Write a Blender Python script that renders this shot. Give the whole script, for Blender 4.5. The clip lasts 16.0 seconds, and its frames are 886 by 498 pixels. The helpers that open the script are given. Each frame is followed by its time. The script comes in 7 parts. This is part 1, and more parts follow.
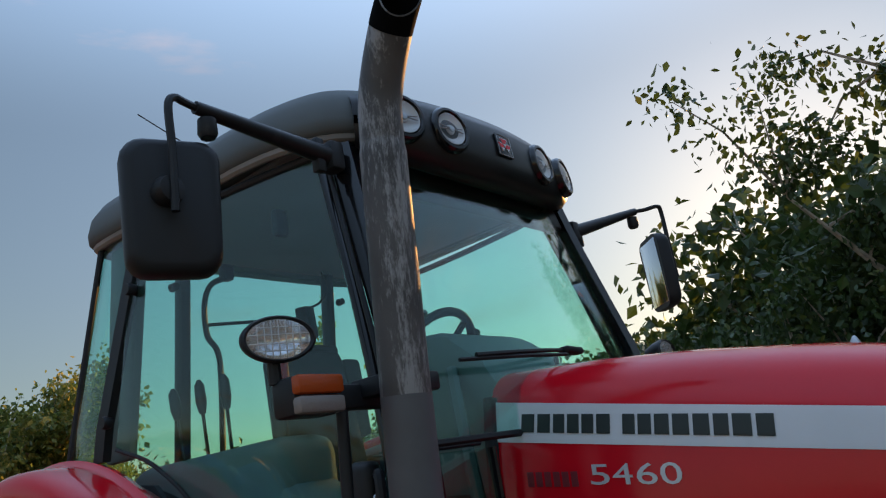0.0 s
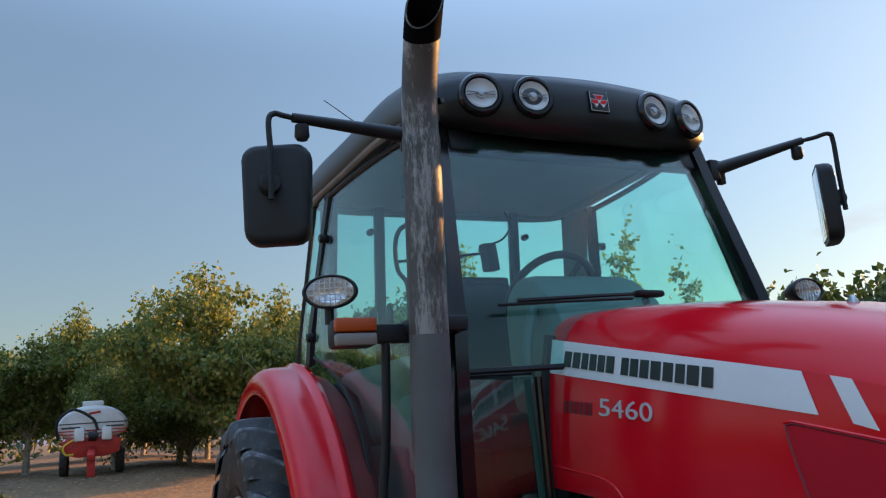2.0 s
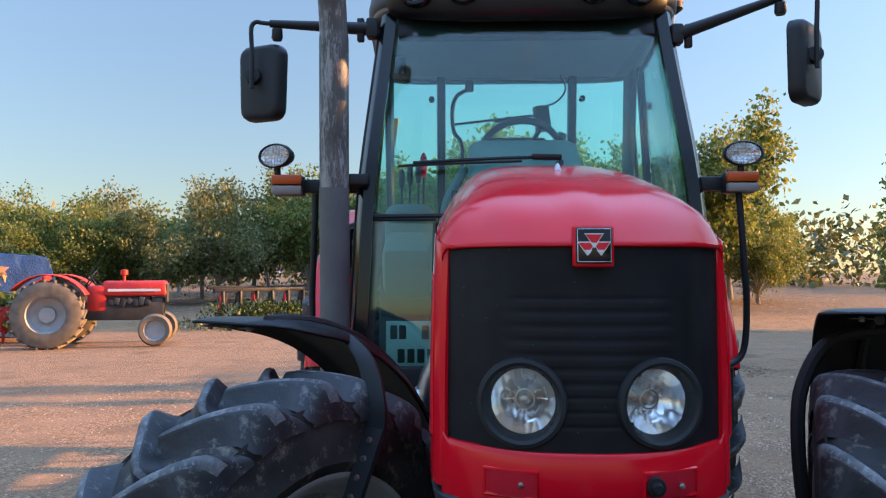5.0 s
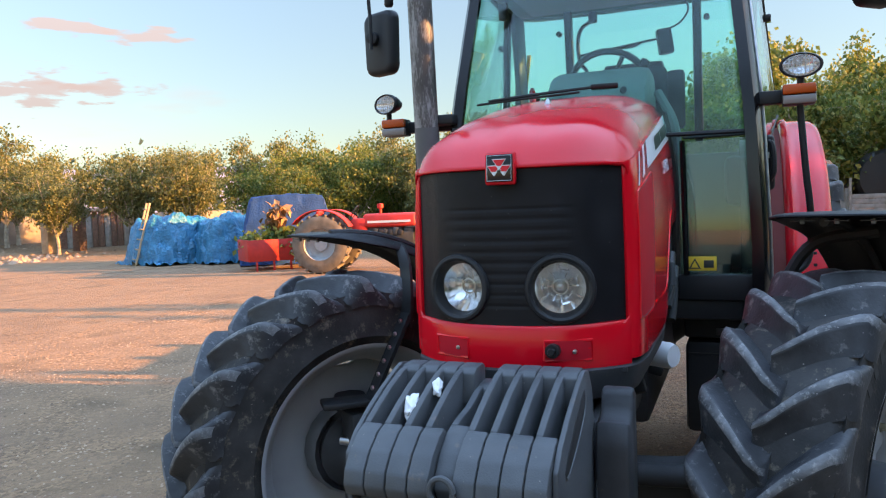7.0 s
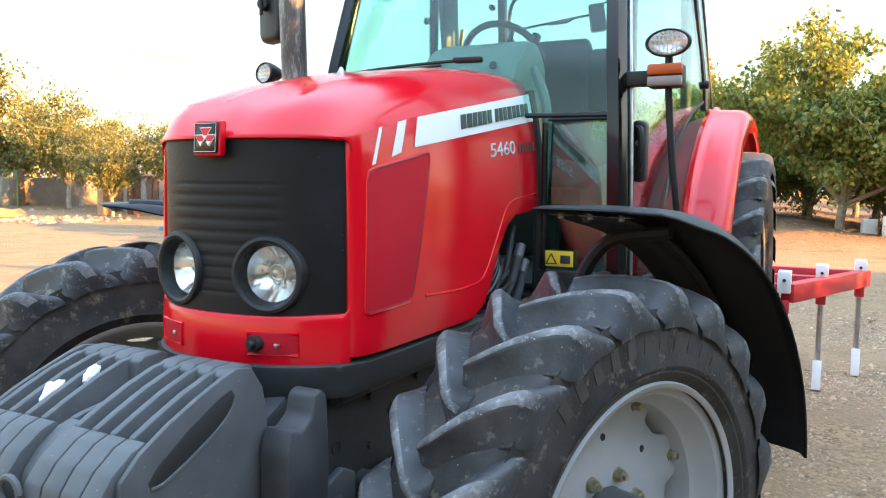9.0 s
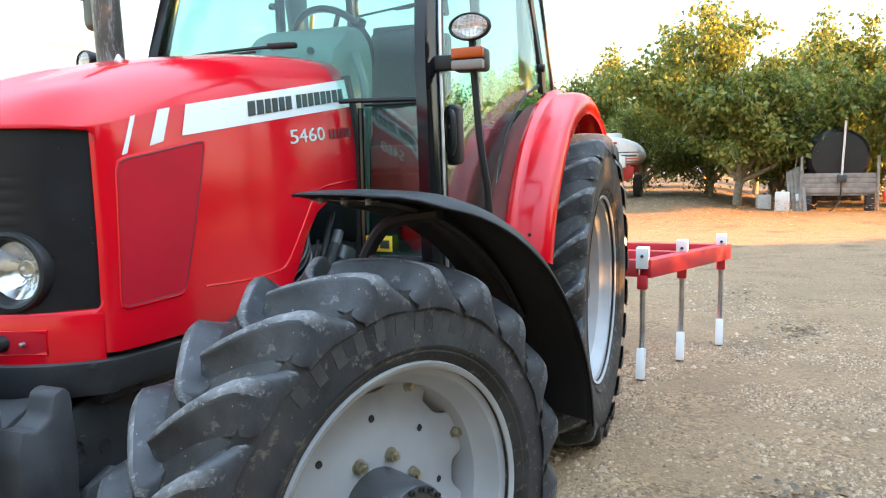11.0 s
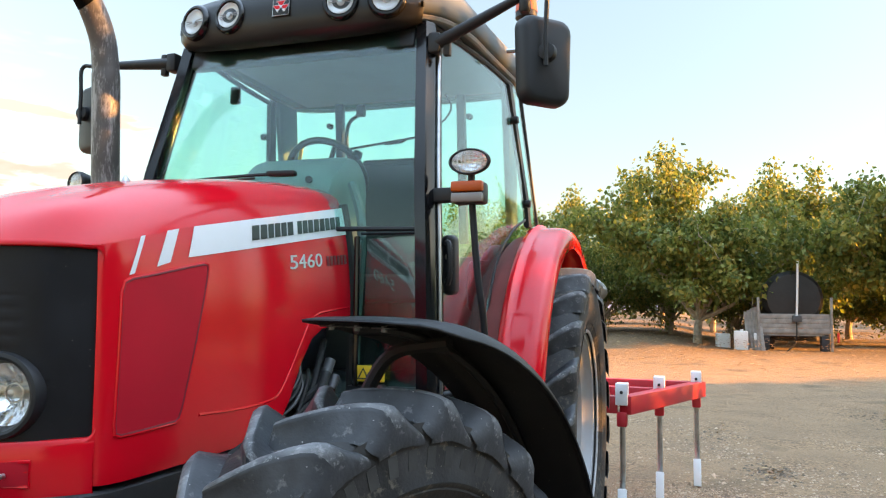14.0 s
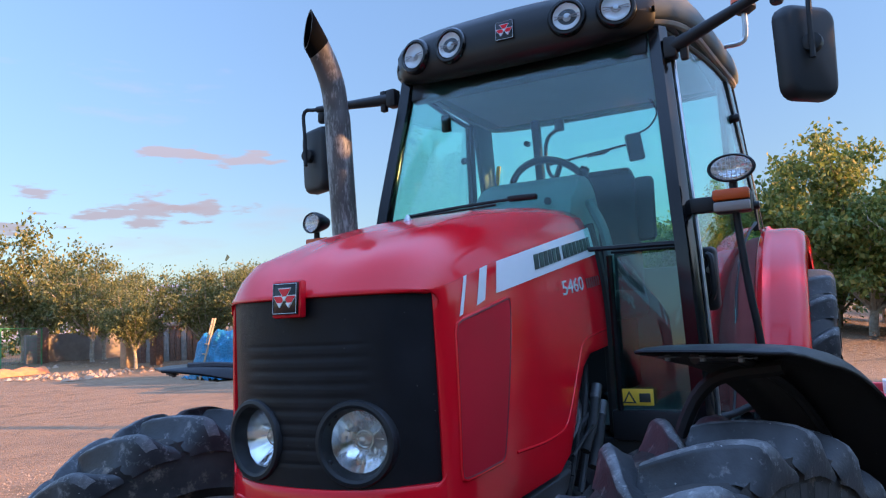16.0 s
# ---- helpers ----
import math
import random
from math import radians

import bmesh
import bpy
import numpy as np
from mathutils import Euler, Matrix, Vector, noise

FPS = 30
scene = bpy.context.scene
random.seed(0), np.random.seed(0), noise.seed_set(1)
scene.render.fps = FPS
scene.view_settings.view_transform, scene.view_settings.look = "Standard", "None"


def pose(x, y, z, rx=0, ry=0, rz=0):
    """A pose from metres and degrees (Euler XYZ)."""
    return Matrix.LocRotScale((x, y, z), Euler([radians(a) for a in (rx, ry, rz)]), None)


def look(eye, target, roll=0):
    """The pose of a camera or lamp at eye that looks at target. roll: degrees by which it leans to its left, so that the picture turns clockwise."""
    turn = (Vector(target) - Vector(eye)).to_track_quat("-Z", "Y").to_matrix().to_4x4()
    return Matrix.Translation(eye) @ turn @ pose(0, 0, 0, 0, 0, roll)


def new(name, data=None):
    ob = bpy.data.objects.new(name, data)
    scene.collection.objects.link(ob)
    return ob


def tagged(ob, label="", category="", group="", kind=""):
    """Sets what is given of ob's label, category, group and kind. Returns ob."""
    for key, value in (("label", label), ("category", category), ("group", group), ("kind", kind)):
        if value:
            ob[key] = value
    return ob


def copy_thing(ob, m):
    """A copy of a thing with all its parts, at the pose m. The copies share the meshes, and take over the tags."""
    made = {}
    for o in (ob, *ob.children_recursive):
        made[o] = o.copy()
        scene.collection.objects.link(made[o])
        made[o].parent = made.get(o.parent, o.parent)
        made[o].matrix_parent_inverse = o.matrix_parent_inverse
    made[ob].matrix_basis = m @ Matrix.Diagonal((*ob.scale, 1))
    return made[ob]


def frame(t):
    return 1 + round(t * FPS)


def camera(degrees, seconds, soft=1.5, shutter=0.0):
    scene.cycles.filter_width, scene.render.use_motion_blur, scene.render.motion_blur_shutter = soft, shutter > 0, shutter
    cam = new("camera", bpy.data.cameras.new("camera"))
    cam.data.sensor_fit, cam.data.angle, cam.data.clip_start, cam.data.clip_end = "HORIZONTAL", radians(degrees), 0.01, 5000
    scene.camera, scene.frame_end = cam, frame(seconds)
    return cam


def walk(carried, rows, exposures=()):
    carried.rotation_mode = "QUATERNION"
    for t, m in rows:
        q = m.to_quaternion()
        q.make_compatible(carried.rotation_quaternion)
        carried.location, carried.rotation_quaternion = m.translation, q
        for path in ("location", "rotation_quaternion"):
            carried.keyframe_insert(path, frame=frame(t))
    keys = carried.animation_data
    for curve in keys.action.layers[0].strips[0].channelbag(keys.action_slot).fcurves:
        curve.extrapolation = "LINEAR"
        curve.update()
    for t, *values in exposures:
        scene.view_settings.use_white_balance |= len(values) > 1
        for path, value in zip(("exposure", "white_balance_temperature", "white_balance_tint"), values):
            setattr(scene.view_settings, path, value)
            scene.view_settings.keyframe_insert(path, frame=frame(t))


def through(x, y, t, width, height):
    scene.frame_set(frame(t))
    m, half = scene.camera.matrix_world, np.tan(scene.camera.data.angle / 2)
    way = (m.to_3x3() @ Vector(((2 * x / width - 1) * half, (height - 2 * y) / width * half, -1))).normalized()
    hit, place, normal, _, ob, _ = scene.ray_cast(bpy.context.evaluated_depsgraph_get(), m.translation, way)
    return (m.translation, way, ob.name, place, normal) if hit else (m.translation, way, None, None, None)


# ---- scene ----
cam = camera(61.8, 16.0, soft=1.2)
PATH = [
    (0, (2.786, -1.987, 1.7), (1.609, -0.473, 2.268), -9.4),
    (0.5, (2.969, -1.849, 1.707), (1.606, -0.519, 2.321), -7.8),
    (1, (3.17, -1.751, 1.694), (1.659, -0.597, 2.315), -6.0),
    (1.5, (3.404, -1.693, 1.663), (1.759, -0.671, 2.16), -4.9),
    (2, (3.614, -1.576, 1.646), (1.833, -0.777, 2.082), -4.2),
    (2.5, (3.805, -1.375, 1.641), (1.935, -0.79, 2.04), -3.2),
    (3, (3.992, -1.256, 1.619), (2.1, -0.706, 1.962), -2.8),
    (3.5, (4.132, -1.082, 1.572), (2.2, -0.62, 1.801), -2.2),
    (3.7, (4.184, -0.953, 1.554), (2.234, -0.555, 1.745), -1.8),
    (5.8, (4.701, 0.037, 1.536), (2.731, -0.308, 1.56), -0.4),
    (6, (4.741, 0.112, 1.531), (2.786, -0.309, 1.546), -0.8),
    (6.5, (4.863, 0.317, 1.516), (2.945, -0.251, 1.479), -2.2),
    (7, (4.911, 0.604, 1.504), (3.06, -0.144, 1.386), -2.1),
    (7.5, (4.821, 0.884, 1.495), (3.048, -0.031, 1.345), -0.9),
    (8, (4.702, 1.011, 1.471), (2.941, 0.08, 1.301), -2.7),
    (8.5, (4.514, 1.136, 1.477), (2.696, 0.326, 1.282), -2.1),
    (9, (4.348, 1.339, 1.485), (2.571, 0.438, 1.32), 0.8),
    (9.5, (4.245, 1.492, 1.504), (2.536, 0.458, 1.388), 1.0),
    (10, (4.191, 1.602, 1.515), (2.405, 0.705, 1.439), -0.1),
    (10.2, (4.181, 1.638, 1.514), (2.363, 0.809, 1.447), -0.3),
    (12.3, (4.188, 1.741, 1.361), (2.322, 1.109, 1.022), 0.5),
    (12.5, (4.194, 1.737, 1.347), (2.321, 1.114, 1.026), 1.1),
    (13, (4.192, 1.711, 1.362), (2.295, 1.099, 1.196), 2.2),
    (13.5, (4.197, 1.665, 1.413), (2.295, 1.048, 1.441), 1.8),
    (14, (4.202, 1.584, 1.473), (2.308, 0.963, 1.628), 0.7),
    (14.5, (4.217, 1.487, 1.534), (2.338, 0.853, 1.795), -0.2),
    (15, (4.247, 1.36, 1.546), (2.392, 0.67, 1.831), -2.7),
    (15.5, (4.302, 1.234, 1.539), (2.498, 0.402, 1.773), -3.9),
    (16, (4.328, 1.131, 1.535), (2.57, 0.195, 1.722), -2.8),
]
EXPOSURES = [
    (0.0, 0.88, 8200, 14), (1.0, 1.08, 7900, 14), (1.5, 1.28, 7800, 14), (2.5, 1.50, 7250, 13), (3.5, 1.66, 7000, 13), (6.0, 2.10, 7000, 16), (7.0, 2.28, 8150, 15), (8.0, 2.56, 8600, 14), (8.6, 2.92, 9800, 14), (9.0, 3.12, 9900, 13), (10.0, 3.04, 9800, 13),
    (12.4, 3.48, 11300, 13), (13.2, 3.34, 10600, 13), (13.7, 3.00, 10500, 14), (14.0, 2.76, 10400, 14), (14.25, 2.36, 8100, 16), (14.6, 1.95, 6600, 18), (16.0, 1.88, 6250, 18),
]
walk(cam, [(t, look(eye, target, roll)) for t, eye, target, roll in PATH], EXPOSURES)

# ---- daylight: low evening sun from the tractor's left, behind the trees ----
SUN_EL, SUN_AZ = 13.0, 101.0
world = bpy.data.worlds.new("evening_sky")
scene.world = world
world.use_nodes = True
wn, wl = world.node_tree.nodes, world.node_tree.links
wn.clear()
w_out = wn.new("ShaderNodeOutputWorld")
w_bg = wn.new("ShaderNodeBackground")
w_sky = wn.new("ShaderNodeTexSky")
w_sky.sky_type = "NISHITA"
w_sky.sun_disc = False
w_sky.sun_elevation = radians(SUN_EL)
w_sky.sun_rotation = radians(90.0 - SUN_AZ)
w_sky.altitude = 100.0
w_sky.air_density, w_sky.dust_density, w_sky.ozone_density = 1.0, 0.27, 2.2
w_bg.inputs["Strength"].default_value = 0.086
# thin evening clouds
w_co = wn.new("ShaderNodeTexCoord")
w_map = wn.new("ShaderNodeMapping")
w_map.inputs["Scale"].default_value = (1.0, 1.0, 4.5)
w_noise = wn.new("ShaderNodeTexNoise")
w_noise.inputs["Scale"].default_value = 2.6
w_noise.inputs["Detail"].default_value = 7.0
w_noise.inputs["Roughness"].default_value = 0.55
w_ramp = wn.new("ShaderNodeValToRGB")
w_ramp.color_ramp.elements[0].position, w_ramp.color_ramp.elements[1].position = 0.63, 0.78
w_mix = wn.new("ShaderNodeMix")
w_mix.data_type = "RGBA"
w_mix.inputs[7].default_value = (3.4, 2.6, 2.7, 1.0)
w_fac = wn.new("ShaderNodeMath")
w_fac.operation = "MULTIPLY"
w_fac.inputs[1].default_value = 0.35
wl.new(w_co.outputs["Generated"], w_map.inputs["Vector"])
wl.new(w_map.outputs[0], w_noise.inputs["Vector"])
wl.new(w_noise.outputs[0], w_ramp.inputs[0])
wl.new(w_ramp.outputs[0], w_fac.inputs[0])
wl.new(w_fac.outputs[0], w_mix.inputs[0])
wl.new(w_sky.outputs[0], w_mix.inputs[6])
# dims the sky towards the ground; adds made-up fill light overhead, out of view
w_sep = wn.new("ShaderNodeSeparateXYZ")
w_low_dim = wn.new("ShaderNodeMapRange")
w_low_dim.inputs[1].default_value, w_low_dim.inputs[2].default_value = 0.0, 0.55
w_low_dim.inputs[3].default_value, w_low_dim.inputs[4].default_value = 0.45, 1.18
# overhead fill added to light the scene, starting above most of the view
w_top_fill = wn.new("ShaderNodeMapRange")
w_top_fill.interpolation_type = "SMOOTHSTEP"
w_top_fill.inputs[1].default_value, w_top_fill.inputs[2].default_value = 0.44, 1.0
w_top_fill.inputs[3].default_value, w_top_fill.inputs[4].default_value = 0.0, 5.8
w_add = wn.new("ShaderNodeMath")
w_mul = wn.new("ShaderNodeVectorMath")
w_mul.operation = "SCALE"
wl.new(w_co.outputs["Generated"], w_sep.inputs[0])
wl.new(w_sep.outputs[2], w_low_dim.inputs[0])
wl.new(w_sep.outputs[2], w_top_fill.inputs[0])
wl.new(w_low_dim.outputs[0], w_add.inputs[0])
wl.new(w_top_fill.outputs[0], w_add.inputs[1])
CLOUD = (2.6, 2.3, 2.5, 1.0)
# small lit clouds low in the sky away from the sun: azimuth, height, half width and half height in degrees
w_now = w_mix.outputs[2]
w_fine = wn.new("ShaderNodeTexNoise")
w_fine.inputs["Scale"].default_value, w_fine.inputs["Detail"].default_value = 22.0, 8.0
wl.new(w_map.outputs[0], w_fine.inputs["Vector"])
for az, el, half_w, half_h in ((-129.0, 8.6, 4.0, 1.2), (-134.0, 8.9, 2.6, 0.8), (-123.0, 9.9, 1.8, 0.5), (-137.0, 12.6, 2.2, 0.7), (-132.0, 12.9, 2.4, 0.5), (-121.5, 7.4, 1.7, 0.5)):
    across = (-math.sin(radians(az)), math.cos(radians(az)), 0.0)
    ahead = (math.cos(radians(az)), math.sin(radians(az)), 0.0)
    nodes = [wn.new("ShaderNodeVectorMath") for _ in range(2)]
    for node, axis in zip(nodes, (across, ahead)):
        node.operation = "DOT_PRODUCT"
        node.inputs[1].default_value = axis
        wl.new(w_co.outputs["Generated"], node.inputs[0])

    def calc(op, a, b):
        m = wn.new("ShaderNodeMath")
        m.operation = op
        for k, v in enumerate((a, b)):
            if isinstance(v, float):
                m.inputs[k].default_value = v
            else:
                wl.new(v, m.inputs[k])
        return m.outputs[0]

    u = calc("MULTIPLY", nodes[0].outputs["Value"], 1 / math.sin(radians(half_w)))
    v = calc("MULTIPLY", calc("SUBTRACT", w_sep.outputs[2], math.sin(radians(el))), 1 / math.sin(radians(half_h)))
    far = calc("POWER", calc("ADD", calc("MULTIPLY", u, u), calc("MULTIPLY", v, v)), 0.5)
    body = calc("SUBTRACT", calc("MULTIPLY", calc("SUBTRACT", w_fine.outputs[0], 0.30), 5.0), calc("MULTIPLY", far, 1.15))
    front = calc("GREATER_THAN", nodes[1].outputs["Value"], 0.5)
    soft = wn.new("ShaderNodeMapRange")
    soft.interpolation_type = "SMOOTHSTEP"
    soft.inputs[1].default_value, soft.inputs[2].default_value, soft.inputs[4].default_value = -0.25, 0.55, 0.85
    wl.new(calc("SUBTRACT", body, calc("SUBTRACT", 1.0, front)), soft.inputs[0])
    cloud = wn.new("ShaderNodeMix")
    cloud.data_type = "RGBA"
    cloud.inputs[7].default_value = CLOUD
    wl.new(soft.outputs[0], cloud.inputs[0])
    wl.new(w_now, cloud.inputs[6])
    w_now = cloud.outputs[2]
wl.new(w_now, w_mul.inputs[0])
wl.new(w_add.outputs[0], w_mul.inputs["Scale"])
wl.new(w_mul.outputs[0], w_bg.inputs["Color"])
wl.new(w_bg.outputs[0], w_out.inputs[0])

sun = new("sun", bpy.data.lights.new("sun", "SUN"))
sun.data.energy, sun.data.angle, sun.data.color = 4.25, radians(0.6), (1.0, 0.52, 0.19)
a, e = radians(SUN_AZ), radians(SUN_EL)
sun.matrix_world = look((40 * math.cos(a), 40 * math.sin(a), 40 * math.tan(e)), (0, 0, 0))

# ---- materials ----
def mat(name, color, rough=0.5, metal=0.0, var=0.2, scale=5.0, fine=90.0, bump=0.15, dist=0.002, coat=0.0, dirt=None, dirt_at=0.6, island=0.0, spec=0.5, specks=None, speck_scale=70.0):
    """A surface with stains at one scale and grain at another."""
    m = bpy.data.materials.new(name)
    m.use_nodes = True
    n, l = m.node_tree.nodes, m.node_tree.links
    p = n["Principled BSDF"]
    co = n.new("ShaderNodeTexCoord")
    big, small = n.new("ShaderNodeTexNoise"), n.new("ShaderNodeTexNoise")
    big.inputs["Scale"].default_value, big.inputs["Detail"].default_value = scale, 6.0
    small.inputs["Scale"].default_value, small.inputs["Detail"].default_value = fine, 3.0
    l.new(co.outputs["Object"], big.inputs["Vector"])
    l.new(co.outputs["Object"], small.inputs["Vector"])
    ramp = n.new("ShaderNodeValToRGB")
    c = Vector(color[:3])
    ramp.color_ramp.elements[0].position, ramp.color_ramp.elements[1].position = 0.3, 0.72
    ramp.color_ramp.elements[0].color = (*(c * (1 - var)), 1)
    ramp.color_ramp.elements[1].color = (*(c * (1 + var)), 1)
    l.new(big.outputs[0], ramp.inputs[0])
    last = ramp.outputs[0]
    if dirt:
        dn, dr, mx = n.new("ShaderNodeTexNoise"), n.new("ShaderNodeValToRGB"), n.new("ShaderNodeMix")
        dn.inputs["Scale"].default_value, dn.inputs["Detail"].default_value, dn.inputs["Roughness"].default_value = scale * 2.3, 9.0, 0.7
        l.new(co.outputs["Object"], dn.inputs["Vector"])
        dr.color_ramp.elements[0].position, dr.color_ramp.elements[1].position = dirt_at, dirt_at + 0.14
        l.new(dn.outputs[0], dr.inputs[0])
        mx.data_type = "RGBA"
        mx.inputs[7].default_value = (*dirt, 1)
        l.new(dr.outputs[0], mx.inputs[0])
        l.new(last, mx.inputs[6])
        last = mx.outputs[2]
    if specks:
        # small light flecks of dust and grit, one in a few cells
        vo, vs, gate, near, both, mx = (n.new("ShaderNode" + k) for k in ("TexVoronoi", "SeparateColor", "Math", "Math", "Math", "Mix"))
        vo.inputs["Scale"].default_value = speck_scale
        l.new(co.outputs["Object"], vo.inputs["Vector"])
        l.new(vo.outputs["Color"], vs.inputs[0])
        gate.operation, gate.inputs[1].default_value = "GREATER_THAN", 0.88
        near.operation, near.inputs[1].default_value = "LESS_THAN", 0.11
        both.operation = "MULTIPLY"
        l.new(vs.outputs[0], gate.inputs[0])
        l.new(vo.outputs["Distance"], near.inputs[0])
        l.new(gate.outputs[0], both.inputs[0])
        l.new(near.outputs[0], both.inputs[1])
        mx.data_type = "RGBA"
        mx.inputs[7].default_value = (*specks, 1)
        l.new(both.outputs[0], mx.inputs[0])
        l.new(last, mx.inputs[6])
        last = mx.outputs[2]
    if island:
        g, hs = n.new("ShaderNodeNewGeometry"), n.new("ShaderNodeHueSaturation")
        mr = n.new("ShaderNodeMapRange")
        mr.inputs[3].default_value, mr.inputs[4].default_value = 1 - island, 1 + island
        l.new(g.outputs["Random Per Island"], mr.inputs[0])
        l.new(mr.outputs[0], hs.inputs["Value"])
        l.new(last, hs.inputs["Color"])
        last = hs.outputs[0]
    l.new(last, p.inputs["Base Color"])
    rr = n.new("ShaderNodeMapRange")
    rr.inputs[3].default_value, rr.inputs[4].default_value = max(rough - 0.12, 0.02), min(rough + 0.14, 1.0)
    l.new(big.outputs[0], rr.inputs[0])
    l.new(rr.outputs[0], p.inputs["Roughness"])
    p.inputs["Metallic"].default_value = metal
    p.inputs["Coat Weight"].default_value = coat
    p.inputs["Coat Roughness"].default_value = 0.08
    p.inputs["Specular IOR Level"].default_value = spec
    if bump:
        b = n.new("ShaderNodeBump")
        b.inputs["Strength"].default_value, b.inputs["Distance"].default_value = bump, dist
        l.new(small.outputs[0], b.inputs["Height"])
        l.new(b.outputs[0], p.inputs["Normal"])
    return m


def glass(name, tint, gloss=1.0, least=0.04):
    """A window pane: tinted see-through with a mirror-like gloss that grows at a slant."""
    m = bpy.data.materials.new(name)
    m.use_nodes = True
    n, l = m.node_tree.nodes, m.node_tree.links
    n.remove(n["Principled BSDF"])
    out = n["Material Output"]
    t, g, x, w, pw, ml = (n.new("ShaderNode" + k) for k in ("BsdfTransparent", "BsdfGlossy", "MixShader", "LayerWeight", "Math", "Math"))
    t.inputs[0].default_value = (*tint, 1)
    g.inputs["Roughness"].default_value = 0.01
    g.inputs["Color"].default_value = (gloss, gloss, gloss, 1)
    w.inputs[0].default_value = 0.5
    pw.operation, pw.inputs[1].default_value = "POWER", 4.0
    ml.operation, ml.inputs[1].default_value, ml.inputs[2].default_value = "MULTIPLY_ADD", 0.75, least
    l.new(w.outputs["Facing"], pw.inputs[0])
    l.new(pw.outputs[0], ml.inputs[0])
    l.new(ml.outputs[0], x.inputs[0])
    l.new(t.outputs[0], x.inputs[1])
    l.new(g.outputs[0], x.inputs[2])
    l.new(x.outputs[0], out.inputs[0])
    return m


def leaf_mat(name, dark, light, yellow, share=0.25, through=0.35):
    m = bpy.data.materials.new(name)
    m.use_nodes = True
    n, l = m.node_tree.nodes, m.node_tree.links
    p, out = n["Principled BSDF"], n["Material Output"]
    g, r, tr, ad = n.new("ShaderNodeNewGeometry"), n.new("ShaderNodeValToRGB"), n.new("ShaderNodeBsdfTranslucent"), n.new("ShaderNodeMixShader")
    e = r.color_ramp.elements
    e[0].position, e[0].color = 0.0, (*dark, 1)
    e[1].position, e[1].color = 1 - share, (*light, 1)
    last = e.new(1.0)
    last.color = (*yellow, 1)
    l.new(g.outputs["Random Per Island"], r.inputs[0])
    l.new(r.outputs[0], p.inputs["Base Color"])
    l.new(r.outputs[0], tr.inputs[0])
    p.inputs["Roughness"].default_value = 0.5
    ad.inputs[0].default_value = through
    l.new(p.outputs[0], ad.inputs[1])
    l.new(tr.outputs[0], ad.inputs[2])
    l.new(ad.outputs[0], out.inputs[0])
    return m


RED = mat("red_paint", (0.73, 0.006, 0.016), 0.13, var=0.06, scale=3, fine=300, bump=0.02, dist=0.0004, dirt=(0.62, 0.02, 0.028), dirt_at=0.68, spec=0.42)
RED_DULL = mat("red_vent_mesh", (0.52, 0.010, 0.022), 0.6, spec=0.15, var=0.08, fine=900, bump=0.3, dist=0.0006)
RED_DEEP = mat("deep_red_implement_paint", (0.50, 0.018, 0.030), 0.4, var=0.15, scale=6, bump=0.2, dirt=(0.33, 0.05, 0.05), dirt_at=0.64)
RED_FAR = mat("faded_red_paint", (0.52, 0.028, 0.022), 0.5, var=0.2, dirt=(0.34, 0.07, 0.05))
WHITE = mat("white_decal", (0.72, 0.73, 0.74), 0.35, var=0.05, bump=0.02)
SILVER = mat("silver_letters", (0.62, 0.63, 0.65), 0.3, metal=0.4, var=0.05, bump=0.0)
INK = mat("dark_lettering", (0.025, 0.035, 0.032), 0.4, var=0.1, bump=0.0)
FADED = mat("faded_lettering", (0.20, 0.012, 0.02), 0.45, var=0.2, bump=0.0)
BLACK = mat("black_plastic", (0.018, 0.019, 0.021), 0.45, var=0.2, fine=400, bump=0.15, dist=0.0008, dirt=(0.035, 0.035, 0.037), dirt_at=0.62, spec=0.3)
SATIN = mat("satin_black_visor", (0.012, 0.012, 0.013), 0.36, var=0.15, fine=300, bump=0.08, dist=0.0006, spec=0.4)
GLOSSBLACK = mat("gloss_black", (0.008, 0.008, 0.009), 0.12, var=0.1, bump=0.0)
BLACKMATT = mat("matt_black_rubber", (0.014, 0.014, 0.015), 0.75, var=0.2, bump=0.2)
GRILLE = mat("grille_mesh", (0.010, 0.010, 0.012), 0.42, var=0.3, scale=9, fine=900, bump=0.5, dist=0.001, dirt=(0.022, 0.022, 0.024), dirt_at=0.62, spec=0.2, specks=(0.10, 0.10, 0.10), speck_scale=75)
FENDER = mat("black_fender_plastic", (0.014, 0.014, 0.016), 0.40, var=0.25, scale=14, fine=260, bump=0.25, dist=0.001, dirt=(0.06, 0.06, 0.063), dirt_at=0.66, spec=0.22, specks=(0.14, 0.135, 0.13), speck_scale=80)
CAST = mat("grey_cast_iron", (0.075, 0.08, 0.085), 0.5, var=0.2, scale=10, fine=260, bump=0.5, dist=0.0015, dirt=(0.15, 0.115, 0.095), dirt_at=0.60, spec=0.35, specks=(0.22, 0.20, 0.18), speck_scale=80)
CHASSIS = mat("dark_chassis_paint", (0.040, 0.041, 0.044), 0.55, var=0.3, scale=9, bump=0.3, spec=0.3, dirt=(0.10, 0.085, 0.07), dirt_at=0.62)
TYRE = mat("worn_tyre_rubber", (0.034, 0.032, 0.031), 0.62, var=0.5, scale=9, fine=110, bump=0.6, dist=0.002, dirt=(0.16, 0.13, 0.10), dirt_at=0.55, spec=0.25, specks=(0.22, 0.19, 0.16), speck_scale=60)
